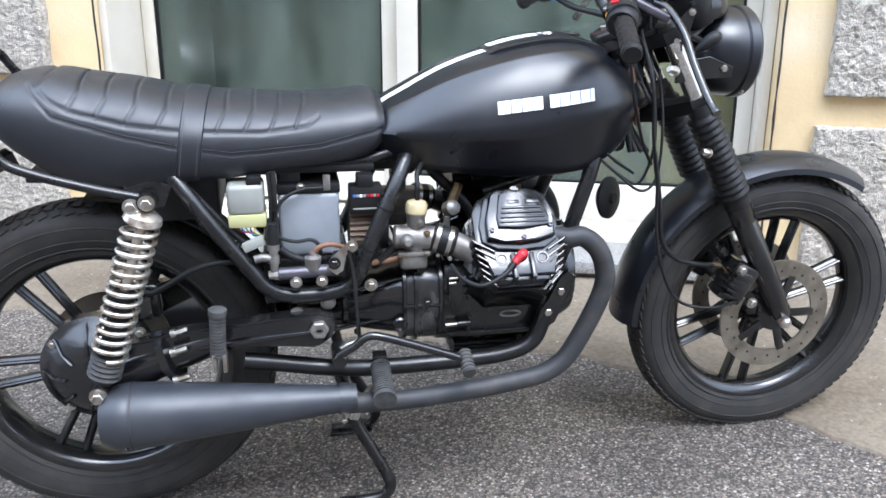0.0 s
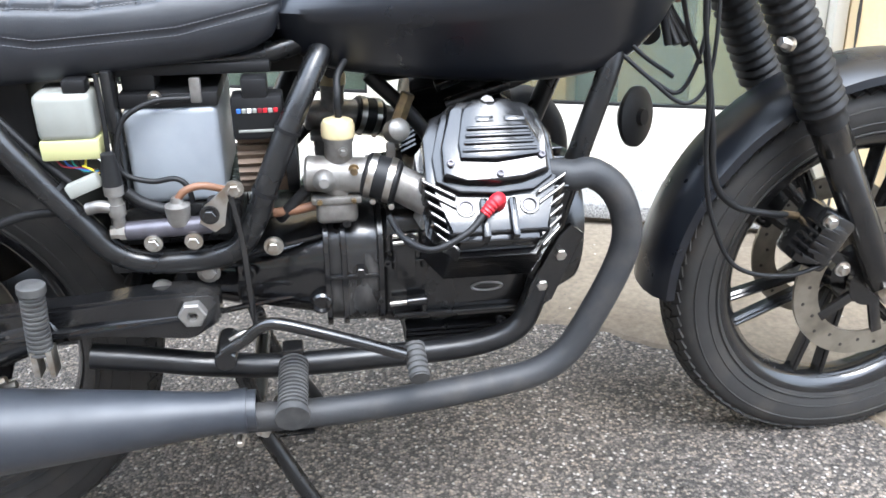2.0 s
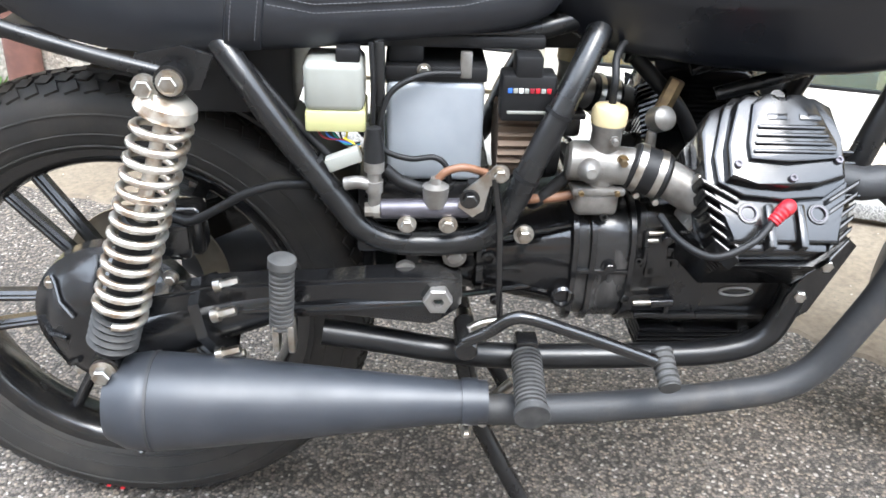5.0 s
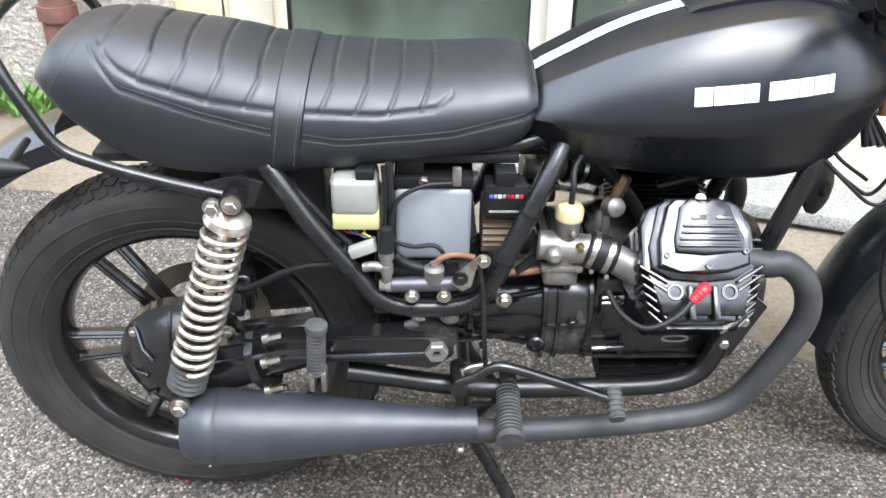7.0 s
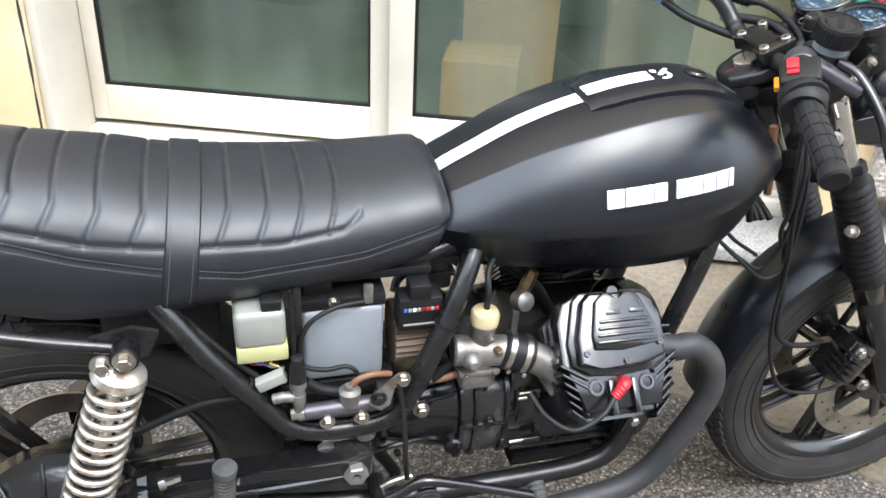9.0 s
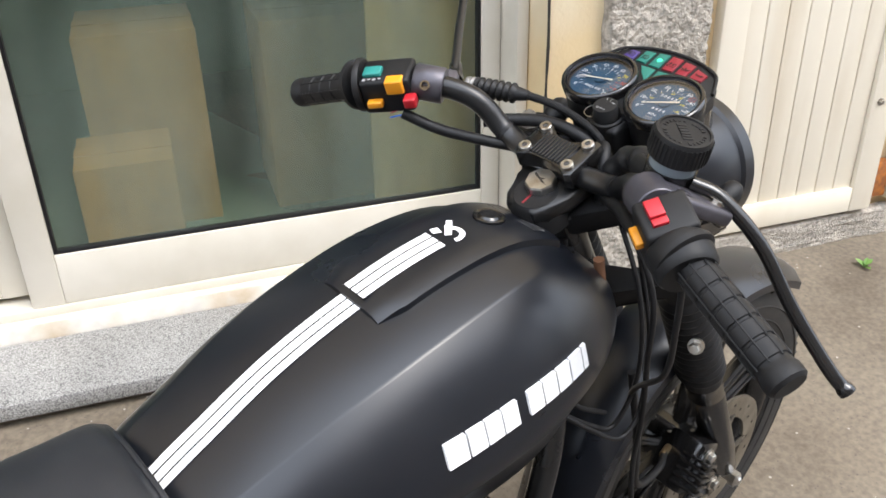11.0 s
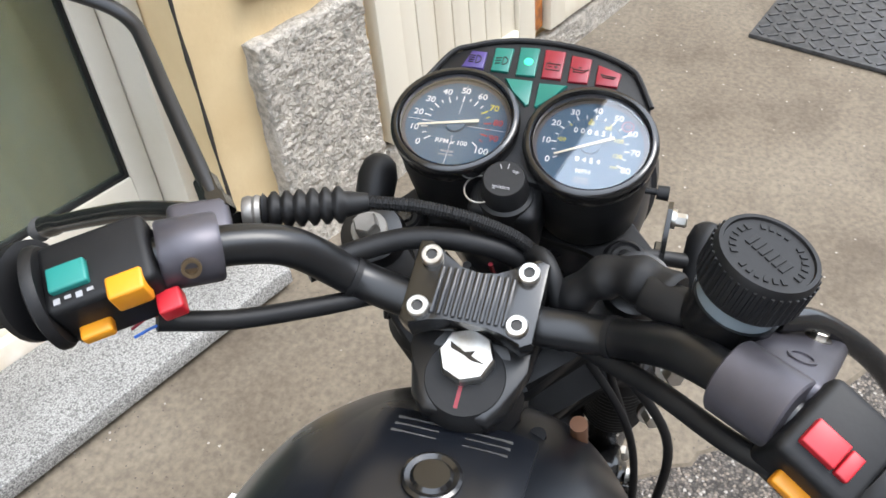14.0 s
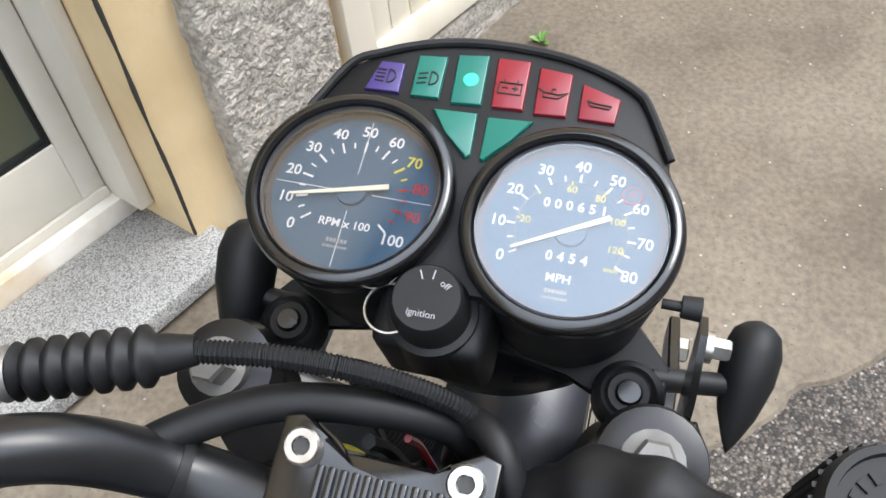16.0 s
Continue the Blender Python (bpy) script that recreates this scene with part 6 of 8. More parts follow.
part("turn_switch", rounded(bmesh.new(), (-0.027, -0.014, 0.003), (-0.013, 0.006, 0.020), 0.002, L), M_ORANGE, sw, "amber rocker switch")
part("flash_button", rounded(bmesh.new(), (-0.030, 0.014, -0.012), (-0.018, 0.032, -0.004), 0.002, L), M_ORANGE, sw, "amber button")
part("horn_button", rounded(bmesh.new(), (-0.034, -0.026, -0.012), (-0.020, -0.012, 0.000), 0.002, L), M_RED, sw, "red horn button")
bm = bmesh.new()
for k in range(4):
    box(bm, (-0.0165 - 0.0015 * (k % 2), 0.012 + k * 0.006, 0.0172), (-0.0145, 0.0155 + k * 0.006, 0.0184), 0, L)
part("switch_print", bm, M_GREYTXT, sw)
C = bar_frame(0.156)
perch = part("clutch_perch", lathe(bmesh.new(), C @ Vector((0, -0.016, 0)), C.to_3x3() @ Vector((0, 1, 0)), [(0, 0), (0, 0.0185), (0.002, 0.0200), (0.032, 0.0200), (0.034, 0.0185), (0.034, 0)], 36), M_GREYALU, bike, "grey alloy clutch lever perch")
part("perch_screw", lathe(bmesh.new(), C @ Vector((-0.016, 0.002, 0.010)), C.to_3x3() @ Vector((-0.75, 0, 0.6)), [(0, 0), (0, 0.0055), (0.004, 0.0055), (0.004, 0.0035), (0.001, 0.0035), (0.001, 0)], 18), M_BRASS, perch)
part("perch_arm", rounded(bmesh.new(), (0.006, -0.026, -0.018), (0.038, 0.010, -0.004), 0.005, C), M_GREYALU, perch)
tube("clutch_lever", [(0.972, 0.150, 0.985), (0.984, 0.185, 0.975), (0.993, 0.24, 0.958), (0.999, 0.29, 0.936), (1.005, 0.340, 0.911)], lambda f: 0.0068 + 0.0015 * (f > 0.93), M_BLACK, bike, "black clutch lever")
part("lever_end", lathe(bmesh.new(), (1.003, 0.334, 0.914), (0.1, 1, -0.5), [(0, 0), (0.003, 0.007), (0.009, 0.0095), (0.015, 0.007), (0.018, 0)], 20), M_GREYRUB, bike)
part("adjuster_nut", lathe(bmesh.new(), (0.978, 0.149, 0.988), (0.36, -0.93, 0.04), [(0, 0), (0, 0.0095), (0.003, 0.0105), (0.006, 0.0095), (0.008, 0.0105), (0.011, 0.0095), (0.011, 0)], 28), M_ALU, bike, "knurled steel cable adjuster")
# bellows on the clutch cable
prof = [(0, 0), (0, 0.011)]
for k in range(6):
    a = 0.003 + k * 0.0078
    prof += [(a, 0.0080), (a + 0.0026, 0.0116), (a + 0.0048, 0.0116), (a + 0.0074, 0.0080)]
prof += [(0.052, 0.0078), (0.064, 0.0055), (0.064, 0)]
part("cable_boot", lathe(bmesh.new(), (0.983, 0.138, 0.988), (0.36, -0.93, 0.04), prof, 28), M_RUBBER, bike, "ribbed black rubber cable boot", 60)
cl = spline([(1.005, 0.080, 0.991), (1.012, 0.045, 0.989), (1.017, 0.010, 0.981), (1.019, -0.018, 0.968), (1.022, -0.034, 0.940), (1.03, -0.036, 0.88)], 80)
part("clutch_cable", sweep(bmesh.new(), cl, lambda f: 0.0040 + 0.0006 * (int(f * 200) % 2), 10), M_RUBBER, bike, "coil-sheathed clutch cable", 20)
# mirror stem
mirror = empty("mirror")
mirror.parent = bike
mirror["label"] = "black mirror stem on the clutch perch"
part("stem", sweep(bmesh.new(), spline([(0.966, 0.158, 0.996), (0.990, 0.182, 1.008), (1.030, 0.222, 1.027), (1.062, 0.253, 1.041), (1.076, 0.270, 1.050), (1.078, 0.292, 1.060), (1.068, 0.340, 1.075), (1.055, 0.395, 1.090)]), 0.0052, 14), M_BAR, mirror)
part("stem_nut", lathe(bmesh.new(), (0.966, 0.158, 0.994), (0.69, 0.66, 0.30), [(0, 0), (0, 0.0105), (0.010, 0.0105), (0.014, 0.008), (0.028, 0.0075), (0.028, 0)], 6), M_BLACK, mirror)

# right side: throttle, kill switch, brake master cylinder
R = bar_frame(-0.186)
ks = part("throttle_housing", rounded(bmesh.new(), (-0.023, -0.022, -0.030), (0.024, 0.020, 0.021), 0.0045, R), M_RUBBER, bike, "black throttle housing with a red stop switch")
part("throttle_drum", lathe(bmesh.new(), R @ Vector((0.002, -0.050, -0.004)), R.to_3x3() @ Vector((0, 1, 0)), [(0, 0), (0, 0.024), (0.004, 0.027), (0.026, 0.029), (0.030, 0.027), (0.030, 0)], 36), M_RUBBER, ks)
part("stop_switch", rounded(rounded(bmesh.new(), (-0.014, -0.004, 0.018), (0.000, 0.014, 0.026), 0.001, R), (-0.014, -0.012, 0.018), (0.000, -0.005, 0.0245), 0.001, R), M_RED, ks, "red stop switch")
part("start_button", rounded(bmesh.new(), (-0.030, -0.012, -0.004), (-0.021, 0.008, 0.004), 0.0015, R), M_ORANGE, ks, "amber start button")
bm = bmesh.new()
for k in range(3):
    box(bm, (-0.021, -0.010 + k * 0.007, 0.0125), (-0.019, -0.006 + k * 0.007, 0.0165), 0, R)
part("switch_print", bm, M_GREYTXT, ks)
B = bar_frame(-0.155)
px_ = Vector((0.857, -0.302, -0.416)).normalized()
pz_ = (Vector((0.10, -0.05, 0.98)) - px_ * px_.dot(Vector((0.10, -0.05, 0.98)))).normalized()
py_ = pz_.cross(px_)
BP = Matrix(((px_.x, py_.x, pz_.x, 0.9454), (px_.y, py_.y, pz_.y, -0.1718), (px_.z, py_.z, pz_.z, 0.9938), (0, 0, 0, 1)))
mc = part("brake_perch", lathe(bmesh.new(), B @ Vector((0, -0.018, 0)), B.to_3x3() @ Vector((0, 1, 0)), [(0, 0), (0, 0.0195), (0.001, 0.0205), (0.036, 0.0205), (0.037, 0.0195), (0.037, 0)], 36), M_GREYALU, bike, "grey alloy brake master cylinder")
part("perch_plate", rounded(bmesh.new(), (-0.026, -0.017, -0.016), (0.054, 0.024, -0.001), 0.005, BP), M_GREYALU, mc)
part("mirror_hole", lathe(bmesh.new(), BP @ Vector((0.0, 0.0, -0.002)), BP.to_3x3() @ Vector((0, 0, 1)), [(0, 0), (0, 0.0075), (0.002, 0.0075), (0.002, 0.0055), (-0.004, 0.0055), (-0.004, 0)], 24), M_GREYALU, mc)
bolt("perch_screw", mc, BP @ Vector((0.040, -0.001, -0.002)), BP.to_3x3() @ Vector((0, 0, 1)), 0.005, 0.005)
RES = Vector((0.971, -0.136, 0.989))
RA = Vector((-0.06, -0.21, 1)).normalized()
res = part("fluid_reservoir", lathe(bmesh.new(), RES - RA * 0.012, RA, [(0, 0), (0, 0.018), (0.006, 0.0222), (0.038, 0.0222), (0.038, 0)], 40), M_HAZE, bike, "hazy brake fluid reservoir with a black cap")
prof = [(0.036, 0), (0.036, 0.0270), (0.038, 0.0274), (0.058, 0.0270), (0.061, 0.0257), (0.061, 0.0235), (0.0595, 0.0230), (0.0595, 0)]
cap = part("reservoir_cap", lathe(bmesh.new(), RES - RA * 0.012, RA, prof, 56), M_RUBBER, res, "black moulded screw cap")
x, y, dn = frame_of(RA)
bm = bmesh.new()
for k in range(40):
    a = 2 * math.pi * k / 40
    o = RES - RA * 0.012 + (x * math.cos(a) + y * math.sin(a)) * 0.0272
    sweep(bm, [o + RA * 0.038, o + RA * 0.057], 0.0011, 5)
part("cap_ribs", bm, M_RUBBER, cap, "", 60)
CAP = Matrix.Translation(RES + RA * 0.0475) @ RA.to_track_quat("Z", "Y").to_matrix().to_4x4()
bm = bmesh.new()
for k in range(26):
    a = 2 * math.pi * k / 26
    if k % 7 == 3:
        continue
    m = CAP @ Matrix.Rotation(a, 4, "Z")
    box(bm, (0.0165, -0.0013, -0.0006), (0.0200, 0.0011, 0.0007), 0, m)
for k in range(6):
    box(bm, (-0.0045, -0.0120 + 0.0042 * k, -0.0006), (0.0045, -0.0088 + 0.0042 * k, 0.0008), 0.0003, CAP @ Matrix.Rotation(-0.35, 4, "Z"))
tagged(part("cap_mark", bm, M_RUBBER, cap, "moulded marks on the cap", 0), kind="stuff")
part("reservoir_holder", lathe(bmesh.new(), RES - RA * 0.014, RA, [(0, 0), (0, 0.018), (0.006, 0.0236), (0.026, 0.0240), (0.026, 0.0222)], 40), M_BLACK, res, "black reservoir holder")
part("reservoir_neck", rod(bmesh.new(), RES + Vector((0, 0, -0.012)), RES + Vector((0.012, 0.045, -0.008)), 0.015, 0.011, segs=20), M_RUBBER, res)
part("hose_boot", sweep(bmesh.new(), spline([(0.985, -0.108, 0.978), (0.994, -0.092, 0.979), (1.000, -0.072, 0.973), (1.000, -0.055, 0.955), (1.002, -0.044, 0.925)], 12), lambda f: 0.0145 - 0.0040 * f + 0.0012 * math.sin(f * 26), 16), M_RUBBER, bike, "wrinkled black hose boot")
tube("brake_lever", [(0.972, -0.160, 0.990), (0.986, -0.185, 0.980), (1.000, -0.225, 0.945), (1.009, -0.265, 0.893), (1.018, -0.31, 0.845), (1.024, -0.33, 0.828)], lambda f: 0.0068 + 0.0016 * (f > 0.94), M_BLACK, bike, "black brake lever")
# sleeves and wires arching between the clamp and the dials
tube("wiring_sleeve", [(0.965, 0.105, 0.962), (0.988, 0.080, 0.966), (1.004, 0.050, 0.970), (1.012, 0.015, 0.968), (1.018, -0.015, 0.955), (1.022, -0.026, 0.915)], 0.0072, M_RUBBER, bike, "thick black wiring sleeve")
tube("hooked_hose", [(1.024, -0.012, 0.920), (1.022, -0.018, 0.955), (1.012, -0.030, 0.966), (1.000, -0.040, 0.958), (0.994, -0.047, 0.935), (0.995, -0.050, 0.900)], 0.0060, M_RUBBER, bike, "black hooked hose")
for k, mat in enumerate((M_YELLOW, M_RUBBER, M_LAMPRED, M_RUBBER, M_RUBBER)):
    tube("wire", [(1.000 + 0.005 * k, 0.030 - 0.014 * k, 0.955), (1.012 + 0.004 * k, 0.024 - 0.012 * k, 0.930), (1.020, 0.010 - 0.010 * k, 0.890), (1.03, 0.0, 0.84)], 0.0016 if mat is not M_RUBBER else 0.0030, mat, bike, per=6, segs=6)
# wiring sleeves under the bar
tube("wiring_sleeve", [(0.900, 0.168, 0.966), (0.925, 0.135, 0.952), (0.955, 0.095, 0.945), (0.985, 0.060, 0.938), (1.02, 0.04, 0.91)], 0.0062, M_RUBBER, bike, "black wiring sleeve")
tube("wire", [(0.892, 0.180, 0.964), (0.900, 0.170, 0.970), (0.905, 0.160, 0.966)], 0.0009, M_LAMPRED, bike)
tube("wire", [(0.890, 0.178, 0.960), (0.898, 0.168, 0.964), (0.903, 0.160, 0.963)], 0.0009, M_BLUEWIRE, bike)
tube("wiring_sleeve", [(0.893, -0.180, 0.962), (0.912, -0.145, 0.958), (0.938, -0.112, 0.952), (0.962, -0.085, 0.940), (0.99, -0.05, 0.925), (1.01, -0.035, 0.89)], 0.0062, M_RUBBER, bike, "black wiring sleeve")
for y in (0.082, -0.082):
    p, d = on_bar(y)
    part("cable_tie", lathe(bmesh.new(), p - d * 0.002, d, [(0, 0.0115), (0, 0.0130), (0.004, 0.0130), (0.004, 0.0115)], 20), M_RUBBER, bike)
# throttle and brake lines
for k, pts in enumerate(([(0.912, -0.205, 0.950), (0.920, -0.205, 0.88), (0.945, -0.190, 0.80), (0.985, -0.140, 0.73), (1.02, -0.110, 0.68)],
                         [(0.99, -0.07, 0.93), (1.00, -0.125, 0.84), (1.010, -0.13, 0.74), (1.030, -0.125, 0.65), (1.04, -0.12, 0.56), (1.06, -0.12, 0.47), (1.11, -0.115, 0.385), (1.19, -0.115, 0.362), (1.26, -0.11, 0.375)],
                         [(1.02, -0.05, 0.90), (1.015, -0.10, 0.82), (1.02, -0.115, 0.72), (1.00, -0.11, 0.645), (0.965, -0.10, 0.655), (0.91, -0.08, 0.70)],
                         [(1.03, -0.10, 0.70), (1.045, -0.115, 0.60), (1.06, -0.115, 0.52), (1.10, -0.105, 0.475), (1.165, -0.09, 0.452), (1.206, -0.07, 0.440)],
                         [(0.905, -0.08, 0.705), (0.95, -0.11, 0.665), (1.0, -0.12, 0.630), (1.03, -0.12, 0.66), (1.035, -0.11, 0.76), (1.03, -0.08, 0.86)],
                         [(0.93, 0.02, 0.86), (0.90, -0.04, 0.76), (0.935, -0.09, 0.70), (0.99, -0.10, 0.66)])):
    tube("cable", pts, (0.0032, 0.0034, 0.0030, 0.0050, 0.0028, 0.0030)[k], M_RUBBER, bike, "black control cable" if k != 3 else "black brake hose")
part("hose_fitting", rod(bmesh.new(), (1.195, -0.074, 0.443), (1.225, -0.064, 0.434), 0.0055, segs=12), M_BRASS, bike)
for k in range(4):
    tube("loom", [(0.955 + 0.012 * k, -0.045 + 0.02 * k, 0.87), (0.968 + 0.01 * k, -0.050 + 0.018 * k, 0.80), (0.99 + 0.01 * k, -0.045 + 0.018 * k, 0.73), (1.0 + 0.012 * k, -0.05, 0.69)], 0.0055, M_RUBBER, bike)
tube("grey_loom", [(0.978, -0.068, 0.86), (0.990, -0.072, 0.80), (1.000, -0.07, 0.75)], 0.006, M_WIRE, bike)
for z in (0.86, 0.70):
    bolt("stem_bolt", bike, fork_at(z, -0.118) - Vector((0.03, 0, 0)), (-0.8, -0.3, 0.3), 0.007, 0.02)
# ---- instrument panel ----
GM = Matrix.Translation((1.071, 0, 1.012)) @ pose(0, 0, 0, 0, -24, 0)
before_panel = set(bpy.data.objects)
panel = empty("instrument_panel")
panel.parent = bike
panel["label"] = "black instrument panel with two round dials and warning lamps"


def gpos(p, q, h=0.0):
    return GM @ Vector((p, q, h))


GN = GM.to_3x3() @ Vector((0, 0, 1))
outline = [(-0.030, 0.040), (0.010, 0.070), (0.036, 0.0685), (0.059, 0.0575), (0.066, 0.046), (0.0715, 0.033), (0.0752, 0.018), (0.0768, 0.003), (0.0765, -0.014), (0.0745, -0.030), (0.0700, -0.0455), (0.0640, -0.0575), (0.0575, -0.0635), (0.036, -0.0745), (0.010, -0.076), (-0.030, -0.045)]
part("fascia", prism(bmesh.new(), outline, 0.016, GM @ Matrix.Translation((0, 0, -0.0155)), 0.002, 2), M_RUBBER, panel, "black plastic fascia", 30)
edge = spline([gpos(p, q, 0.0015) for p, q in outline[2:14]], 5)
part("fascia_rim", sweep(bmesh.new(), edge, 0.0018, 8), M_RUBBER, panel)
part("panel_shell", prism(bmesh.new(), [(p * 0.93 + 0.002, q * 0.93) for p, q in outline], 0.045, GM @ Matrix.Translation((0, 0, -0.060)), 0.006, 2), M_BLACK, panel, "", 35)


def lamp_lens(name, poly, mat):
    return part(name, prism(bmesh.new(), poly, 0.0035, GM @ Matrix.Translation((0, 0, -0.0012)), 0.0008, 2), mat, panel, "", 30)


lamps = {}
lamps["blue"] = lamp_lens("warning_lamp", [(0.0618, 0.0452), (0.0621, 0.0352), (0.0480, 0.0345), (0.0478, 0.0490)], M_LAMPBLUE)
lamps["g1"] = lamp_lens("warning_lamp", [(0.0668, 0.0305), (0.0680, 0.0186), (0.0480, 0.0180), (0.0478, 0.0297)], M_LAMPGREEN)
lamps["g2"] = lamp_lens("warning_lamp", [(0.0695, 0.0145), (0.0710, 0.0020), (0.0478, 0.0006), (0.0470, 0.0130)], M_LAMPGREEN)
lamps["r1"] = lamp_lens("warning_lamp", [(0.0706, -0.0016), (0.0708, -0.0150), (0.0482, -0.0160), (0.0478, -0.0035)], M_LAMPRED)
lamps["r2"] = lamp_lens("warning_lamp", [(0.0688, -0.0191), (0.0676, -0.0325), (0.0480, -0.0329), (0.0474, -0.0204)], M_LAMPRED)
lamps["r3"] = lamp_lens("warning_lamp", [(0.0639, -0.0370), (0.0590, -0.0525), (0.0480, -0.0517), (0.0480, -0.0376)], M_LAMPRED)
lamp_lens("turn_lamp", [(0.0432, 0.0192), (0.0440, 0.0010), (0.0256, -0.0004), (0.0238, 0.0016), (0.0340, 0.0120)], M_LAMPGREEN)
lamp_lens("turn_lamp", [(0.0430, -0.0032), (0.0440, -0.0214), (0.0340, -0.0140), (0.0238, -0.0058), (0.0246, -0.0040)], M_LAMPGREEN)
part("lit_bulb", lathe(bmesh.new(), gpos(0.0585, 0.0070, 0.0022), GN, [(0, 0), (0, 0.0032), (0.0005, 0.0028), (0.0008, 0)], 20), M_LIT, panel, "glowing green neutral lamp")


def strokes(bm, lines, p0, q0, k, h=0.0026, r=0.00035):
    """Thin raised lines; right is -y and up is x of the panel."""
    for ln in lines:
        sweep(bm, [gpos(p0 + y * k, q0 - x * k, h) for x, y in ln], r, 5)


def arc(cx, cy, r, a0, a1, n=9):
    return [(cx + r * math.cos(radians(a)), cy + r * math.sin(radians(a))) for a in np.linspace(a0, a1, n)]


def icon(lines, key, p, q, k=0.0045):
    bm = bmesh.new()
    strokes(bm, lines, p, q, k)
    part("lamp_symbol", bm, M_GAP, lamps[key])


beam = [arc(0.2, 0, 0.7, -90, 90) + [(0.2, 0.7), (0.2, -0.7)]] + [[(-0.9, y), (-0.1, y)] for y in (-0.6, -0.2, 0.2, 0.6)]
icon(beam, "blue", 0.0549, 0.0415)
icon([arc(0.2, 0, 0.7, -90, 90) + [(0.2, 0.7), (0.2, -0.7)]] + [[(-0.9, y - 0.2), (-0.1, y)] for y in (-0.5, 0, 0.5)], "g1", 0.0565, 0.0242)
icon([[(-1, -0.6), (1, -0.6), (1, 0.5), (-1, 0.5), (-1, -0.6)], [(-0.6, 0.5), (-0.6, 0.8)], [(0.6, 0.5), (0.6, 0.8)], [(-0.7, 0), (-0.2, 0)], [(0.2, 0), (0.7, 0)], [(0.45, -0.25), (0.45, 0.25)]], "r1", 0.0570, -0.0092)
icon([[(-0.8, -0.4), (0.5, -0.4), (1.3, 0.3), (0.5, 0.0), (-0.8, 0.1), (-0.8, -0.4)], [(-1.3, 0.4), (-0.8, 0.1)], [(-0.1, 0.1), (-0.1, 0.5), (0.2, 0.5)]], "r2", 0.0570, -0.0262)
icon([[(-1.0, 0.3), (-0.7, -0.2), (0.9, -0.3), (1.1, 0.0), (-0.4, 0.1), (-1.0, 0.3)]], "r3", 0.0550, -0.0445)


def words(name, body, p, q, h, size, mat, parent, turn=0.0, bold=0.0):
    """Lettering on the panel, read from the saddle."""
    cu = bpy.data.curves.new(name, "FONT")
    cu.body, cu.size, cu.align_x, cu.align_y, cu.extrude, cu.offset = body, size, "CENTER", "CENTER", 0.00008, bold
    cu.resolution_u = 3
    tmp = bpy.data.objects.new(name, cu)
    scene.collection.objects.link(tmp)
    bpy.context.view_layer.update()
    me = bpy.data.meshes.new_from_object(tmp.evaluated_get(bpy.context.evaluated_depsgraph_get()))
    bpy.data.objects.remove(tmp)
    me.transform(GM @ Matrix.Translation((p, q, h)) @ Matrix.Rotation(radians(-90 + turn), 4, "Z"))
    me.materials.clear()
    me.materials.append(mat)
    ob = new(name, me)
    ob.parent = parent
    return ob


def mark(bm, cp, cq, ang, r0, r1, w, h):
    """A radial mark; ang clockwise from up."""
    a = radians(ang)
    up, rt = math.cos(a), math.sin(a)
    m = GM @ Matrix.Translation((cp, cq, h)) @ Matrix.Rotation(-a, 4, "Z")
    box(bm, (r0, -w / 2, -0.0001), (r1, w / 2, 0.0001), 0, m)


def dial(name, cp, cq, label):
    g = empty(name)
    g.parent = bike
    g["label"] = label
    part("case", lathe(bmesh.new(), gpos(cp, cq, -0.062), GN, [(0, 0), (0, 0.030), (0.004, 0.034), (0.040, 0.0375), (0.0635, 0.0385), (0.0635, 0)], 56), M_RUBBER, g, "black dial cup")
    part("bezel", lathe(bmesh.new(), gpos(cp, cq, -0.001), GN, [(0, 0.0395), (0.008, 0.0405), (0.011, 0.0398), (0.0125, 0.0380), (0.0125, 0.0362), (0.010, 0.0348), (0.006, 0.0340), (0.002, 0.0338), (0.0, 0.0338)], 72, closed=True), M_BLACK, g, "gloss black bezel", 50)
    part("inner_ring", lathe(bmesh.new(), gpos(cp, cq, 0.0035), GN, [(0, 0.0318), (0.0, 0.0342), (0.006, 0.0342)], 64), M_GREYALU, g)
    part("face", lathe(bmesh.new(), gpos(cp, cq, 0.0022), GN, [(0, 0), (0, 0.0336), (0.0008, 0.0336), (0.0008, 0)], 64), M_DIAL, g, "dark blue dial face")
    gl = part("glass", lathe(bmesh.new(), gpos(cp, cq, 0.0085), GN, [(0, 0), (0, 0.0346)], 64), M_DIALGLASS, g, "clear dial glass", 0)
    gl.visible_shadow = False
    return g


DH = 0.0032
tc_p, tc_q = 0.0012, 0.0402
tacho = dial("rev_counter", tc_p, tc_q, "round rev counter with white figures")


def around(cp, cq, ang, r):
    return cp + r * math.cos(radians(ang)), cq - r * math.sin(radians(ang))


for k in range(11):
    ang = -130 + 26 * k
    p, q = around(tc_p, tc_q, ang, 0.0262)
    mat = M_YELLOW if k == 7 else M_RED if k in (8, 9) else M_WHITE
    words("figure", str(k * 10), p, q, DH, 0.0062, mat, tacho, 0, 0.00008)
    bm = bmesh.new()
    mark(bm, tc_p, tc_q, ang, 0.0175, 0.0220, 0.0008, DH)
    part("scale_mark", bm, mat, tacho, "", 0)
    if k < 10:
        bm = bmesh.new()
        mark(bm, tc_p, tc_q, ang + 13, 0.0190, 0.0215, 0.0006, DH)
        part("scale_mark", bm, mat if k != 6 else M_WHITE, tacho, "", 0)
bm = bmesh.new()
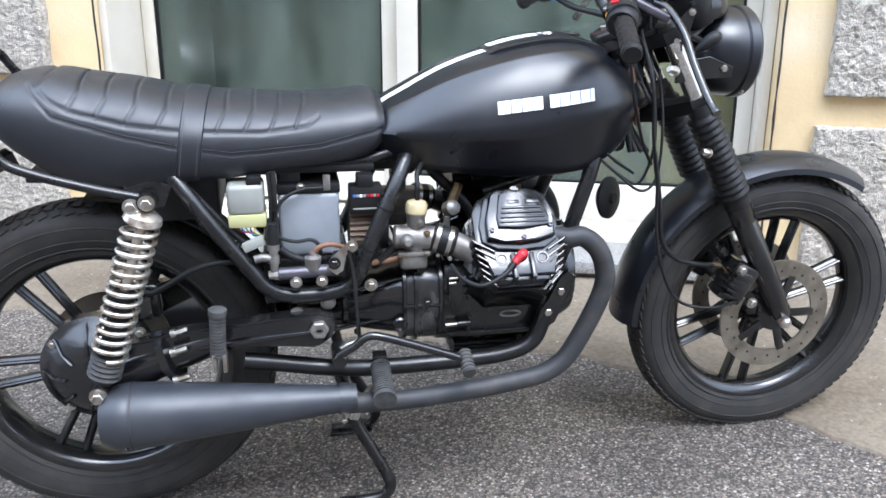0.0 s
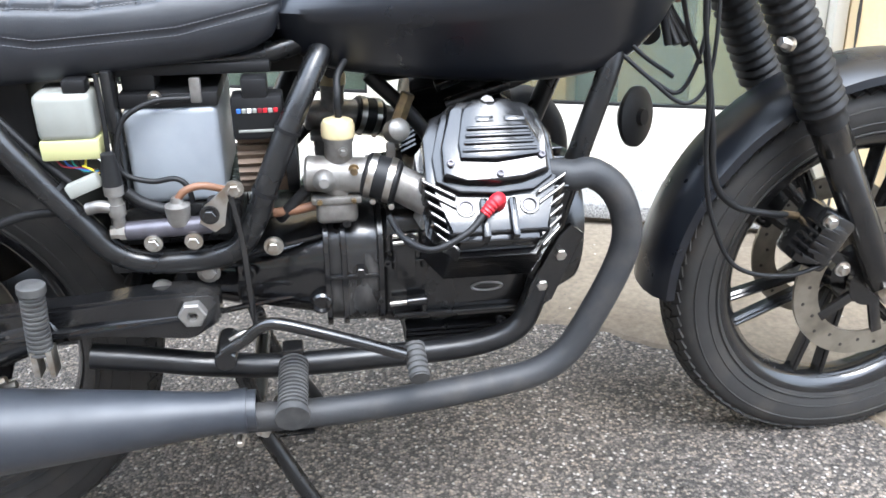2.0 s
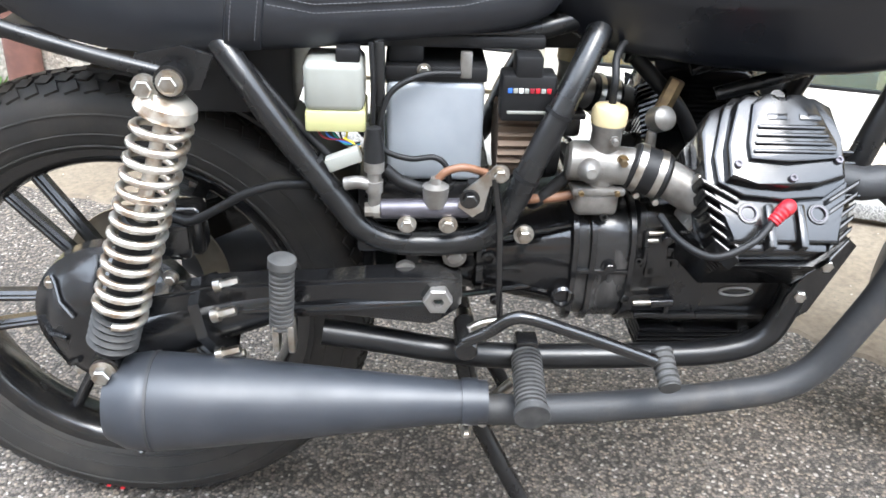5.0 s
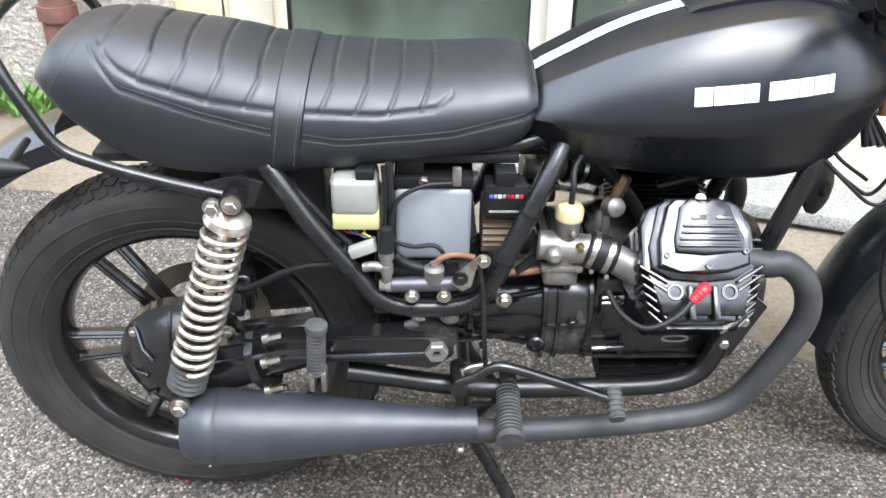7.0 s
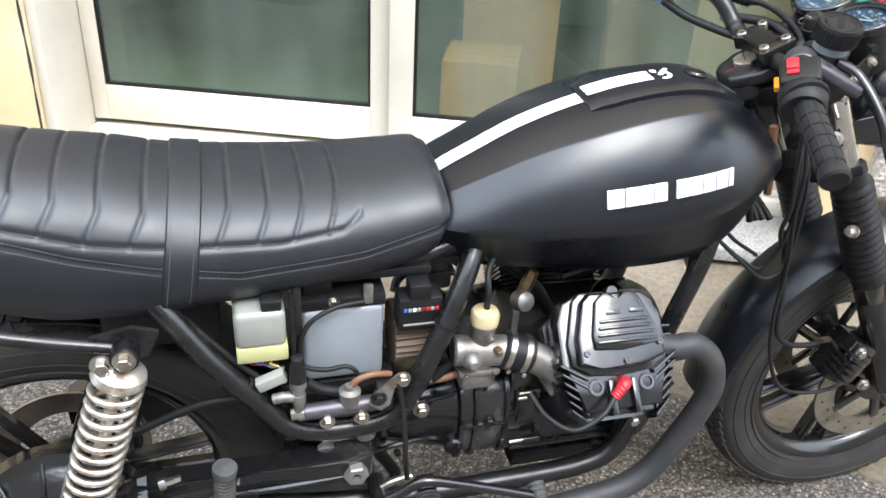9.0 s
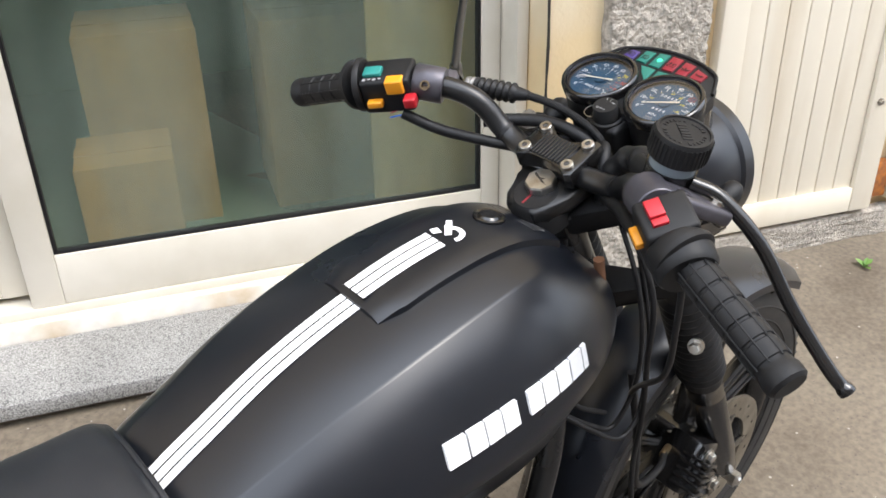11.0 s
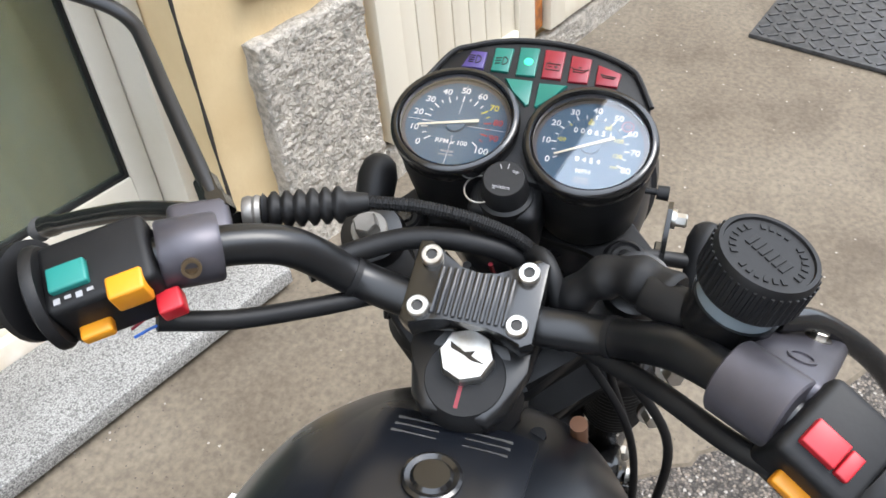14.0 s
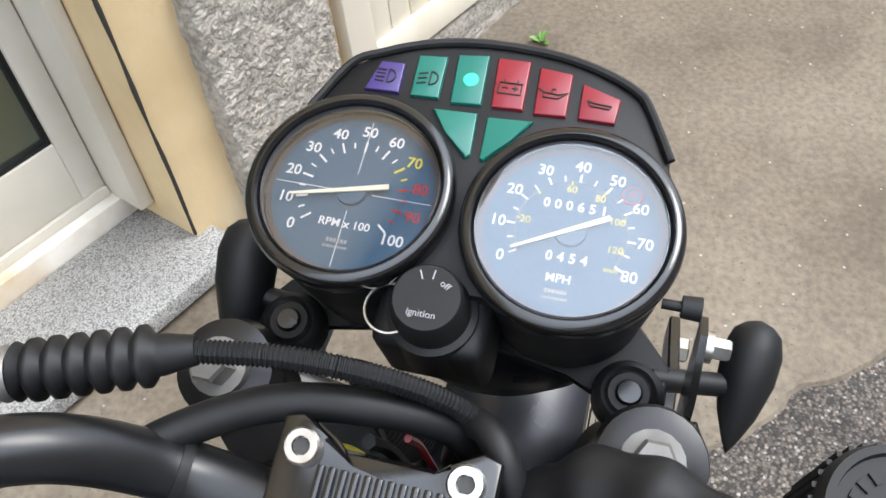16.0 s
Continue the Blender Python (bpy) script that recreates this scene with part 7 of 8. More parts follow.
for a in (0, 90, 180, 270):
    mark(bm, tc_p, tc_q, a, 0.008, 0.031, 0.00022, DH - 0.00005)
part("cross_lines", bm, M_WHITE, tacho, "", 0)
words("rpm_text", "RPM x 100", tc_p - 0.0135, tc_q - 0.0005, DH, 0.0046, M_WHITE, tacho, 0, 0.00006)


def maker_bars(p, q, parent):
    bm = bmesh.new()
    for dp, n in ((0.0, 6), (-0.0026, 7)):
        for k in range(n):
            m = GM @ Matrix.Translation((p + dp, q - (k - (n - 1) / 2) * 0.0014, DH))
            box(bm, (-0.0008 if dp == 0 else -0.0005, -0.0005, -0.0001), (0.0008 if dp == 0 else 0.0005, 0.0005, 0.0001), 0, m)
    part("maker_mark", bm, M_GREYTXT, parent, "", 0)


maker_bars(tc_p - 0.0205, tc_q + 0.0005, tacho)


def needle(cp, cq, ang, tip, tail, parent):
    m = GM @ Matrix.Translation((cp, cq, DH + 0.0022)) @ Matrix.Rotation(-radians(ang), 4, "Z")
    part("needle", prism(bmesh.new(), [(-tail, -0.0011), (tip, -0.0005), (tip, 0.0005), (-tail, 0.0011)], 0.0006, m), M_NEEDLE, parent, "cream needle", 0)
    part("hub", lathe(bmesh.new(), gpos(cp, cq, DH + 0.0002), GN, [(0, 0), (0, 0.0060), (0.0016, 0.0058), (0.0018, 0)], 32), M_DIAL, parent)


needle(tc_p, tc_q, -104, 0.0235, 0.0145, tacho)
sp_p, sp_q = 0.0002, -0.0436
speedo = dial("speedometer", sp_p, sp_q, "round speedometer with mileage counters")
for k in range(9):
    ang = -120 + 30 * k
    p, q = around(sp_p, sp_q, ang, 0.0268)
    words("figure", str(k * 10), p, q, DH, 0.0060, M_WHITE, speedo, 0, 0.00008)
    bm = bmesh.new()
    mark(bm, sp_p, sp_q, ang, 0.0205, 0.0235, 0.0008, DH)
    part("scale_mark", bm, M_WHITE, speedo, "", 0)
    if k < 8:
        bm = bmesh.new()
        mark(bm, sp_p, sp_q, ang + 15, 0.0208, 0.0230, 0.0006, DH)
        part("scale_mark", bm, M_WHITE, speedo, "", 0)
for k, v in enumerate((20, 40, 60, 80, 100, 120)):
    ang = -120 + 30 * (v / 1.609 / 10)
    p, q = around(sp_p, sp_q, ang, 0.0172)
    if v != 40:
        words("figure", str(v), p, q, DH, 0.0040, M_YELLOW, speedo)
    bm = bmesh.new()
    mark(bm, sp_p, sp_q, ang, 0.0190, 0.0205, 0.0006, DH)
    part("scale_mark", bm, M_YELLOW, speedo, "", 0)
bm = bmesh.new()
sweep(bm, [gpos(*around(sp_p, sp_q, a, 0.0203), DH) for a in np.linspace(-118, 120, 60)], 0.00015, 4)
part("scale_arc", bm, M_GREYTXT, speedo, "", 0)
bm = bmesh.new()
cpq = around(sp_p, sp_q, 47, 0.0268)
sweep(bm, [gpos(*around(cpq[0], cpq[1], a, 0.0035), DH) for a in np.linspace(0, 360, 25)], 0.0003, 4, caps=False)
part("limit_ring", bm, M_RED, speedo, "", 0)
words("figure", "55", cpq[0], cpq[1], DH, 0.0034, M_RED, speedo)
words("unit_text", "MPH", sp_p - 0.0185, sp_q + 0.001, DH, 0.0046, M_WHITE, speedo, 0, 0.00006)
words("unit_text", "km/h", sp_p - 0.0120, sp_q - 0.0165, DH, 0.0026, M_YELLOW, speedo)
maker_bars(sp_p - 0.0235, sp_q + 0.001, speedo)


def counter(digits, last, p, q, parent):
    n = len(digits) + 1
    st = 0.0042
    for k, dgt in enumerate(digits + last):
        qq = q + st * (n - 1) / 2 - st * k
        red = k == n - 1
        part("counter_wheel", box(bmesh.new(), (p - 0.0028, qq - st * 0.46, DH - 0.0004), (p + 0.0028, qq + st * 0.46, DH + 0.0003), 0.0002), M_RED if red else M_GAP, parent, "", 0)
        words("figure", dgt, p, qq, DH + 0.0005, 0.0052, M_WHITE, parent, 0, 0.0001)


counter("00065", "1", sp_p + 0.0100, sp_q + 0.000, speedo)
counter("045", "4", sp_p - 0.0105, sp_q - 0.0005, speedo)
needle(sp_p, sp_q, -118, 0.0225, 0.0150, speedo)
# ignition switch
ig = part("ignition_switch", lathe(bmesh.new(), gpos(-0.037, 0.0, -0.030), GN, [(0, 0), (0, 0.018), (0.026, 0.017), (0.027, 0.0145), (0.031, 0.0145), (0.033, 0.0132), (0.040, 0.0130), (0.0415, 0.012), (0.0415, 0)], 40), M_RUBBER, bike, "black ignition key switch")
words("switch_text", "ignition", -0.0432, 0.0005, 0.0117, 0.0036, M_GREYTXT, ig)
words("switch_text", "off", -0.0315, -0.0055, 0.0117, 0.0036, M_GREYTXT, ig, -30)
bm = bmesh.new()
for a in (-25, 5):
    mark(bm, -0.037, 0, a, 0.007, 0.0105, 0.0005, 0.0116)
part("switch_marks", bm, M_GREYTXT, ig, "", 0)
part("key_ring", sweep(bmesh.new(), [gpos(-0.040 + 0.0095 * math.sin(a), 0.0145 + 0.0095 * math.cos(a), 0.000) for a in np.linspace(0, 2 * math.pi, 40)], 0.0006, 6, caps=False), M_STEEL, bike, "thin steel key ring")
part("switch_housing_block", box(bmesh.new(), (-0.052, -0.022, -0.050), (-0.020, 0.022, -0.006), 0.006, GM, 3), M_RUBBER, panel)
# panel base with rubber mounts
part("panel_bracket", prism(bmesh.new(), [(-0.050, 0.080), (-0.026, 0.086), (0.02, 0.05), (0.02, -0.05), (-0.024, -0.091), (-0.052, -0.088), (-0.034, -0.05), (-0.030, -0.02), (-0.030, 0.03), (-0.034, 0.056)], 0.006, GM @ Matrix.Translation((0, 0, -0.069)), 0.001), M_RUBBER, bike, "black panel bracket")
for p, q in ((-0.039, 0.070), (-0.040, -0.0755)):
    mt = part("rubber_mount", lathe(bmesh.new(), gpos(p, q, -0.068), GN, [(0, 0), (0, 0.0125), (0.003, 0.0145), (0.012, 0.0145), (0.015, 0.0130), (0.0165, 0.0110), (0.015, 0.0095), (0.0165, 0.0082), (0.0165, 0)], 32), M_RUBBER, bike, "round rubber panel mount")
    part("mount_screw", lathe(bmesh.new(), gpos(p, q, -0.0515), GN, [(0, 0), (0, 0.0055), (0.002, 0.0045), (0.0022, 0)], 18), M_BLACK, mt)
part("trip_knob", lathe(bmesh.new(), gpos(-0.0155, -0.080, -0.010), GM.to_3x3() @ Vector((0.02, -1, 0)), [(0, 0), (0, 0.002), (0.007, 0.002), (0.007, 0.0042), (0.014, 0.0046), (0.014, 0)], 18), M_RUBBER, speedo)
# the finished panel, at its true size and tilt
SEAT = Matrix.Translation((1.0883, 0.0038, 0.9972)) @ pose(0, 0, 0, 0, -21, 0) @ Matrix.Scale(1.07, 4) @ GM.inverted()
for o in set(bpy.data.objects) - before_panel:
    if o.type == "MESH":
        o.data.transform(SEAT)
# lamp stay with its bolts beside the right mount
part("lamp_stay", prism(bmesh.new(), [(1.040, 0.900), (1.052, 0.955), (1.070, 0.975), (1.082, 0.972), (1.075, 0.940), (1.062, 0.895)], 0.003, Matrix.Translation((0, -0.098, 0)) @ pose(0, 0, 0, 90, 0, 0)), M_BLACK, bike, "black lamp stay")
bolt("stay_bolt", bike, (1.072, -0.101, 0.966), (0, -1, 0), 0.0045, 0.010)
bolt("stay_bolt", bike, (1.046, -0.101, 0.915), (0, -1, 0), 0.006, 0.008)
# ---- between seat and engine ----
bat = empty("battery")
bat.parent = bike
bat["label"] = "grey plastic battery with a black lid"
part("battery_case", box(bmesh.new(), (0.303, -0.118, 0.530), (0.414, 0.06, 0.650), 0.008, None, 3), M_BATT, bat, "milky grey battery case")
part("battery_lid", box(box(bmesh.new(), (0.302, -0.116, 0.650), (0.416, 0.062, 0.668), 0.003), (0.306, -0.105, 0.668), (0.345, -0.06, 0.690), 0.004), M_RUBBER, bat)
bolt("terminal", bat, (0.345, -0.117, 0.664), (0, -1, 0), 0.0055, 0.006)
part("terminal_strip", box(bmesh.new(), (0.385, -0.118, 0.655), (0.398, -0.110, 0.685), 0.002), M_ALU, bat)
tube("battery_lead", [(0.385, -0.12, 0.662), (0.345, -0.128, 0.662), (0.310, -0.135, 0.645), (0.297, -0.140, 0.610), (0.300, -0.140, 0.580), (0.330, -0.140, 0.568), (0.358, -0.140, 0.570), (0.372, -0.142, 0.560), (0.376, -0.142, 0.540)], 0.0034, M_RUBBER, bike, "black battery lead")
part("battery_tray", box(bmesh.new(), (0.27, -0.12, 0.475), (0.43, 0.12, 0.528), 0.005), M_FRAME, bike)
part("battery_strap", box(bmesh.new(), (0.290, -0.135, 0.53), (0.302, -0.10, 0.70), 0.003), M_FRAME, bike)
tube("grey_wire", [(0.288, -0.14, 0.70), (0.290, -0.145, 0.65), (0.288, -0.145, 0.60)], 0.003, M_RUBBER, bike)
# added block: keeps daylight from showing through above the battery
part("seat_gap_block", box(bmesh.new(), (0.20, -0.055, 0.672), (0.56, 0.075, 0.728), 0.008), M_RUBBER, bike, "black box added to darken the gap under the seat")
fl = empty("flasher_unit")
fl.parent = bike
fl["label"] = "cloudy plastic relay box with a yellow-green base"
part("box_top", box(bmesh.new(), (0.215, -0.150, 0.624), (0.280, -0.085, 0.680), 0.009, None, 3), M_CLOUDY, fl)
part("box_base", box(bmesh.new(), (0.2155, -0.1505, 0.602), (0.2815, -0.085, 0.626), 0.003), M_LIME, fl, "yellow-green base")
part("box_clip", box(bmesh.new(), (0.250, -0.145, 0.678), (0.276, -0.12, 0.694), 0.003), M_RUBBER, fl)
for k, (mat, dz) in enumerate(((M_LAMPRED, 0), (M_BLUEWIRE, 0.004), (M_GREEN, 0.008), (M_RUBBER, 0.012), (M_YELLOW, -0.004))):
    tube("wire", [(0.225 + 0.009 * k, -0.135, 0.603), (0.235 + 0.006 * k, -0.140, 0.592 + dz * 0.3), (0.258, -0.142, 0.590 - dz * 0.5), (0.275, -0.145, 0.585 + dz * 0.3)], 0.0013, mat, bike, per=6, segs=6)
part("wire_connector", box(bmesh.new(), (-0.020, -0.008, -0.008), (0.020, 0.008, 0.008), 0.002, pose(0.257, -0.152, 0.572, 0, -22, 0)), M_CLOUDY, bike, "white plastic wire connector")
tube("loom", [(0.150, -0.128, 0.675), (0.180, -0.135, 0.640), (0.215, -0.14, 0.598), (0.240, -0.14, 0.570)], 0.005, M_RUBBER, bike)
fb = empty("fuse_box")
fb.parent = bike
fb["label"] = "small black fuse box with coloured fuses"
part("fuse_case", box(bmesh.new(), (0.431, -0.130, 0.610), (0.492, -0.095, 0.664), 0.004, None, 2), M_RUBBER, fb)
part("fuse_clip", box(bmesh.new(), (0.445, -0.130, 0.66), (0.475, -0.10, 0.685), 0.003), M_RUBBER, fb)
for k, mat in enumerate((M_BLUEWIRE, M_CLOUDY, M_WHITE, M_CLOUDY, M_LAMPRED, M_RED, M_CLOUDY, M_RED)):
    part("fuse", box(bmesh.new(), (0.4375 + k * 0.0062, -0.1315, 0.644), (0.4425 + k * 0.0062, -0.129, 0.6495), 0.0006), mat, fb)
part("fuse_slot", box(bmesh.new(), (0.438, -0.1312, 0.620), (0.487, -0.129, 0.6235), 0.0006), M_CLOUDY, fb)
# pleated filter
bm = bmesh.new()
n = 26
prof = []
ring = []
for k in range(n * 2):
    a = 2 * math.pi * k / (n * 2)
    ring.append((a, 0.046 if k % 2 else 0.040))
rings = [[Vector((x, -0.075 + r * math.cos(a), 0.572 + r * math.sin(a))) for a, r in ring] for x in (0.432, 0.492)]
part("air_filter", skin(bm, rings), M_PAPER, bike, "brown pleated air filter", 20)
part("filter_cap", lathe(bmesh.new(), (0.490, -0.075, 0.572), (1, 0, 0), [(0, 0), (0, 0.050), (0.014, 0.048), (0.014, 0)], 32), M_RUBBER, bike)


# carburettors
def carburettor(s):
    c = empty("carburettor")
    c.parent = bike
    c["label"] = "dull aluminium carburettor with a cream top"
    y = 0.125 * s
    part("slide_body", lathe(bmesh.new(), (0.553, y, 0.530), (0.03, 0, 1), [(0, 0), (0, 0.019), (0.02, 0.021), (0.03, 0.0175), (0.072, 0.0175), (0.076, 0.0195), (0.080, 0.0195), (0.080, 0)], 28), M_ALU, c)
    part("top_cap", lathe(bmesh.new(), (0.5553, y, 0.610), (0.03, 0, 1), [(0, 0), (0, 0.0205), (0.014, 0.0205), (0.019, 0.018), (0.023, 0.008), (0.023, 0)], 28), M_CREAMPL, c, "aged cream plastic cap")
    part("float_bowl", box(box(bmesh.new(), (0.523, y - 0.022, 0.500), (0.575, y + 0.022, 0.532), 0.008, None, 3), (0.518, y - 0.025, 0.528), (0.580, y + 0.025, 0.538), 0.003), M_ALU, c)
    part("bore", rod(bmesh.new(), (0.512, y, 0.563), (0.598, y * 1.06, 0.558), 0.0225, segs=28), M_ALU, c)
    part("idle_ball", lathe(bmesh.new(), (0.535, y + 0.018 * s, 0.560), (0, s, 0.1), [(0, 0), (0, 0.015), (0.012, 0.013), (0.02, 0.006), (0.02, 0)], 20), M_ALU, c)
    bolt("jet_screw", c, (0.572, y + 0.02 * s, 0.572), (0, s, 0), 0.005, 0.012, M_BRASS)
    bolt("jet_screw", c, (0.560, y + 0.018 * s, 0.595), (0, s, 0), 0.004, 0.010, M_ALU)
    for x in (0.528, 0.570):
        cap_screw("bowl_screw", c, (x, y + 0.025 * s, 0.533), (0, s, 0), 0.0035, 0.004, M_BRASS)
    boot = part("rubber_sleeve", rod(bmesh.new(), (0.585, y * 1.04, 0.561), (0.628, y * 1.12, 0.549), 0.0275, segs=30), M_RUBBER, c)
    d = Vector((0.043, y * 0.08, -0.012)).normalized()
    for f in (0.006, 0.030):
        o = Vector((0.585, y * 1.04, 0.561)) + d * f
        part("hose_clamp", lathe(bmesh.new(), o, d, [(0, 0.0275), (0, 0.0290), (0.008, 0.0290), (0.008, 0.0275)], 30), M_STEEL, c, "steel hose clamp")
        part("clamp_screw", rod(bmesh.new(), o + Vector((0.003, 0.0, -0.031)), o + Vector((0.003, 0.016 * s, -0.031)), 0.004, segs=10), M_STEEL, c)
    part("manifold", rod(bmesh.new(), (0.622, y * 1.1, 0.551), (0.668, y * 1.24, 0.530), 0.0225, 0.0235, segs=28), M_ALU, c, "cast inlet manifold")
    part("manifold_flange", box(bmesh.new(), (-0.006, -0.022, -0.036), (0.006, 0.022, 0.036), 0.004, pose(0.666, y * 1.24, 0.531, 0, 24, -8 * s)), M_ALU, c)
    for dz in (-0.028, 0.028):
        bolt("flange_bolt", c, (0.660, y * 1.24 + 0.012 * s, 0.531 + dz), (-1, 0.4 * s, 0.4), 0.006, 0.010)
    tube("throttle_cable", [(0.557, y, 0.632), (0.557, y, 0.66), (0.565, y * 0.8, 0.69), (0.62, y * 0.4, 0.73)], 0.0045, M_RUBBER, c)
    part("cable_adjuster", rod(bmesh.new(), (0.557, y, 0.630), (0.557, y, 0.658), 0.0042, segs=8), M_BRASS, c)
    tube("drip_hose", [(0.520, y, 0.548), (0.500, y, 0.528), (0.485, y, 0.512), (0.478, y * 0.9, 0.500)], 0.0075, M_RUBBER, c)


carburettor(-1)
carburettor(1)
# fuel tap and pipe
tap = part("fuel_tap", box(lathe(bmesh.new(), (0.630, -0.06, 0.590), (0.2, -0.6, 0.3), [(0, 0), (0, 0.016), (0.02, 0.015), (0.024, 0.010), (0.024, 0)], 20), (0.618, -0.075, 0.535), (0.630, -0.066, 0.580), 0.003, pose(0, 0, 0, 0, 0, 0)), M_ALU, bike, "dull alloy fuel tap")
part("tap_nut", rod(bmesh.new(), (0.634, -0.06, 0.600), (0.650, -0.055, 0.640), 0.010, segs=6), M_BRASS, tap)
tube("fuel_pipe", [(0.628, -0.068, 0.545), (0.628, -0.075, 0.520), (0.610, -0.09, 0.50)], 0.0028, M_CLOUDY, bike)
tube("brown_hose", [(0.470, -0.125, 0.512), (0.500, -0.128, 0.516), (0.528, -0.128, 0.522)], 0.006, M_WIRE, bike)

# rear brake master cylinder
mcy = empty("rear_master_cylinder")
mcy.parent = bike
mcy["label"] = "grey alloy rear brake master cylinder"
part("cylinder_body", rod(bmesh.new(), (0.297, -0.160, 0.514), (0.405, -0.160, 0.517), 0.0115, segs=24), M_GREYALU, mcy)
part("end_nut", lathe(bmesh.new(), (0.280, -0.160, 0.5135), (1, 0, 0.02), [(0, 0), (0, 0.0085), (0.010, 0.0085), (0.010, 0.0105), (0.018, 0.0105), (0.018, 0)], 8), M_STEEL, mcy)
part("fluid_inlet", lathe(bmesh.new(), (0.360, -0.160, 0.520), (0, 0, 1), [(0, 0), (0, 0.013), (0.018, 0.015), (0.024, 0.015), (0.028, 0.008), (0.034, 0.006), (0.034, 0)], 24), M_ALU, mcy)
for x in (0.328, 0.375):
    part("mount_lug", box(bmesh.new(), (x - 0.009, -0.168, 0.490), (x + 0.009, -0.152, 0.512), 0.003), M_GREYALU, mcy)
    bolt("mount_bolt", mcy, (x, -0.168, 0.500), (0, -1, 0), 0.0075, 0.010)
part("lever_plate", prism(bmesh.new(), [(0.385, 0.535), (0.392, 0.555), (0.425, 0.583), (0.436, 0.580), (0.434, 0.570), (0.420, 0.560), (0.414, 0.530), (0.402, 0.522)], 0.004, Matrix.Translation((0, -0.168, -0.011)) @ pose(0, 0, 0, 90, 0, 0)), M_STEEL, mcy, "bare steel lever")
bolt("lever_bolt", mcy, (0.430, -0.172, 0.566), (0, -1, 0), 0.0075, 0.012)
bolt("lever_bolt", mcy, (0.398, -0.172, 0.534), (0, -1, 0), 0.008, 0.008, M_BLACK)
part("push_block", box(bmesh.new(), (0.395, -0.170, 0.505), (0.420, -0.150, 0.552), 0.005), M_RUBBER, mcy)
bsw = part("brake_switch", lathe(bmesh.new(), (0.291, -0.160, 0.520), (0, 0, 1), [(0, 0), (0, 0.0075), (0.016, 0.0075), (0.016, 0.010), (0.030, 0.010), (0.030, 0.008), (0.040, 0.008), (0.042, 0.0115), (0.056, 0.0115), (0.056, 0)], 18), M_ALU, bike, "tarnished brake light switch with a rubber cap")
part("switch_cap", lathe(bmesh.new(), (0.291, -0.160, 0.574), (0, 0, 1), [(0, 0), (0, 0.0118), (0.020, 0.0105), (0.030, 0.0085), (0.038, 0.008), (0.040, 0)], 20), M_RUBBER, bsw)
tube("brake_pipe", [(0.288, -0.160, 0.545), (0.272, -0.162, 0.548), (0.258, -0.16, 0.545)], 0.0075, M_ALU, bike)
tube("brown_hose", [(0.362, -0.160, 0.552), (0.372, -0.160, 0.562), (0.392, -0.158, 0.566), (0.418, -0.150, 0.556)], 0.0046, M_WIRE, bike)
tube("feed_hose", [(0.302, -0.150, 0.560), (0.320, -0.150, 0.545), (0.345, -0.150, 0.535), (0.365, -0.15, 0.53)], 0.007, M_RUBBER, bike)
# rear brake hose, arching over the wheel
tube("rear_brake_hose", [(0.235, -0.14, 0.535), (0.182, -0.135, 0.531), (0.140, -0.13, 0.516), (0.105, -0.12, 0.492), (0.070, -0.11, 0.470), (0.045, -0.10, 0.470)], 0.0055, M_RUBBER, bike, "black rear brake hose")
part("rear_caliper", box(box(bmesh.new(), (0.015, -0.085, 0.405), (0.075, -0.045, 0.475), 0.010, None, 3), (0.025, -0.115, 0.415), (0.065, -0.08, 0.465), 0.008, None, 2), M_BLACK, bike, "black rear brake caliper")
for x, z in ((0.040, 0.400), (0.055, 0.385)):
    bolt("caliper_bolt", bike, (x, -0.125, z), (0, -1, 0), 0.007, 0.012)
part("rear_disc", lathe(bmesh.new(), (REAR[0], 0.062, REAR[1]), (0, 1, 0), [(-0.0025, 0.08), (-0.0025, 0.118), (0.0025, 0.118), (0.0025, 0.08)], 64, closed=True), M_DISC, bike)
# inner fender behind the battery
part("inner_guard", skin(bmesh.new(), [[Vector((REAR[0] + rr * math.cos(radians(a)), y, REAR[1] + rr * math.sin(radians(a)))) for y, rr in ((-0.075, 0.355), (0.075, 0.355), (0.075, 0.359), (-0.075, 0.359))] for a in np.linspace(12, 88, 24)]), M_RUBBER, bike, "black plastic inner mudguard", 40)
part("coil", rod(bmesh.new(), (0.60, 0.03, 0.655), (0.70, 0.03, 0.665), 0.022, segs=20), M_RUBBER, bike)
part("starter_motor", rod(bmesh.new(), (0.60, 0.10, 0.44), (0.50, 0.10, 0.44), 0.035, segs=24), M_BLACK, bike)
tube("breather_hose", [(0.70, -0.03, 0.535), (0.66, -0.04, 0.60), (0.60, -0.03, 0.66)], 0.010, M_RUBBER, bike)
part("steel_clip", lathe(bmesh.new(), (0.327, -0.150, 0.428), (0, -1, 0), [(0, 0), (0, 0.014), (0.008, 0.014), (0.008, 0)], 18), M_ALU, bike)
# ---- across the street: what the glass, the paint and the dials mirror ----
far = empty("house_opposite", WALL)
tagged(far, "pale rendered house across the street with shuttered windows", "house", kind="structure")
part("wall", box(bmesh.new(), (-14, -9.4, -1.5), (14, -9.0, 6.0), 0.01), M_FACADE, far)
part("plinth", box(bmesh.new(), (-14, -9.0, -1.5), (14, -8.94, 0.6), 0.01), M_STUCCO, far)
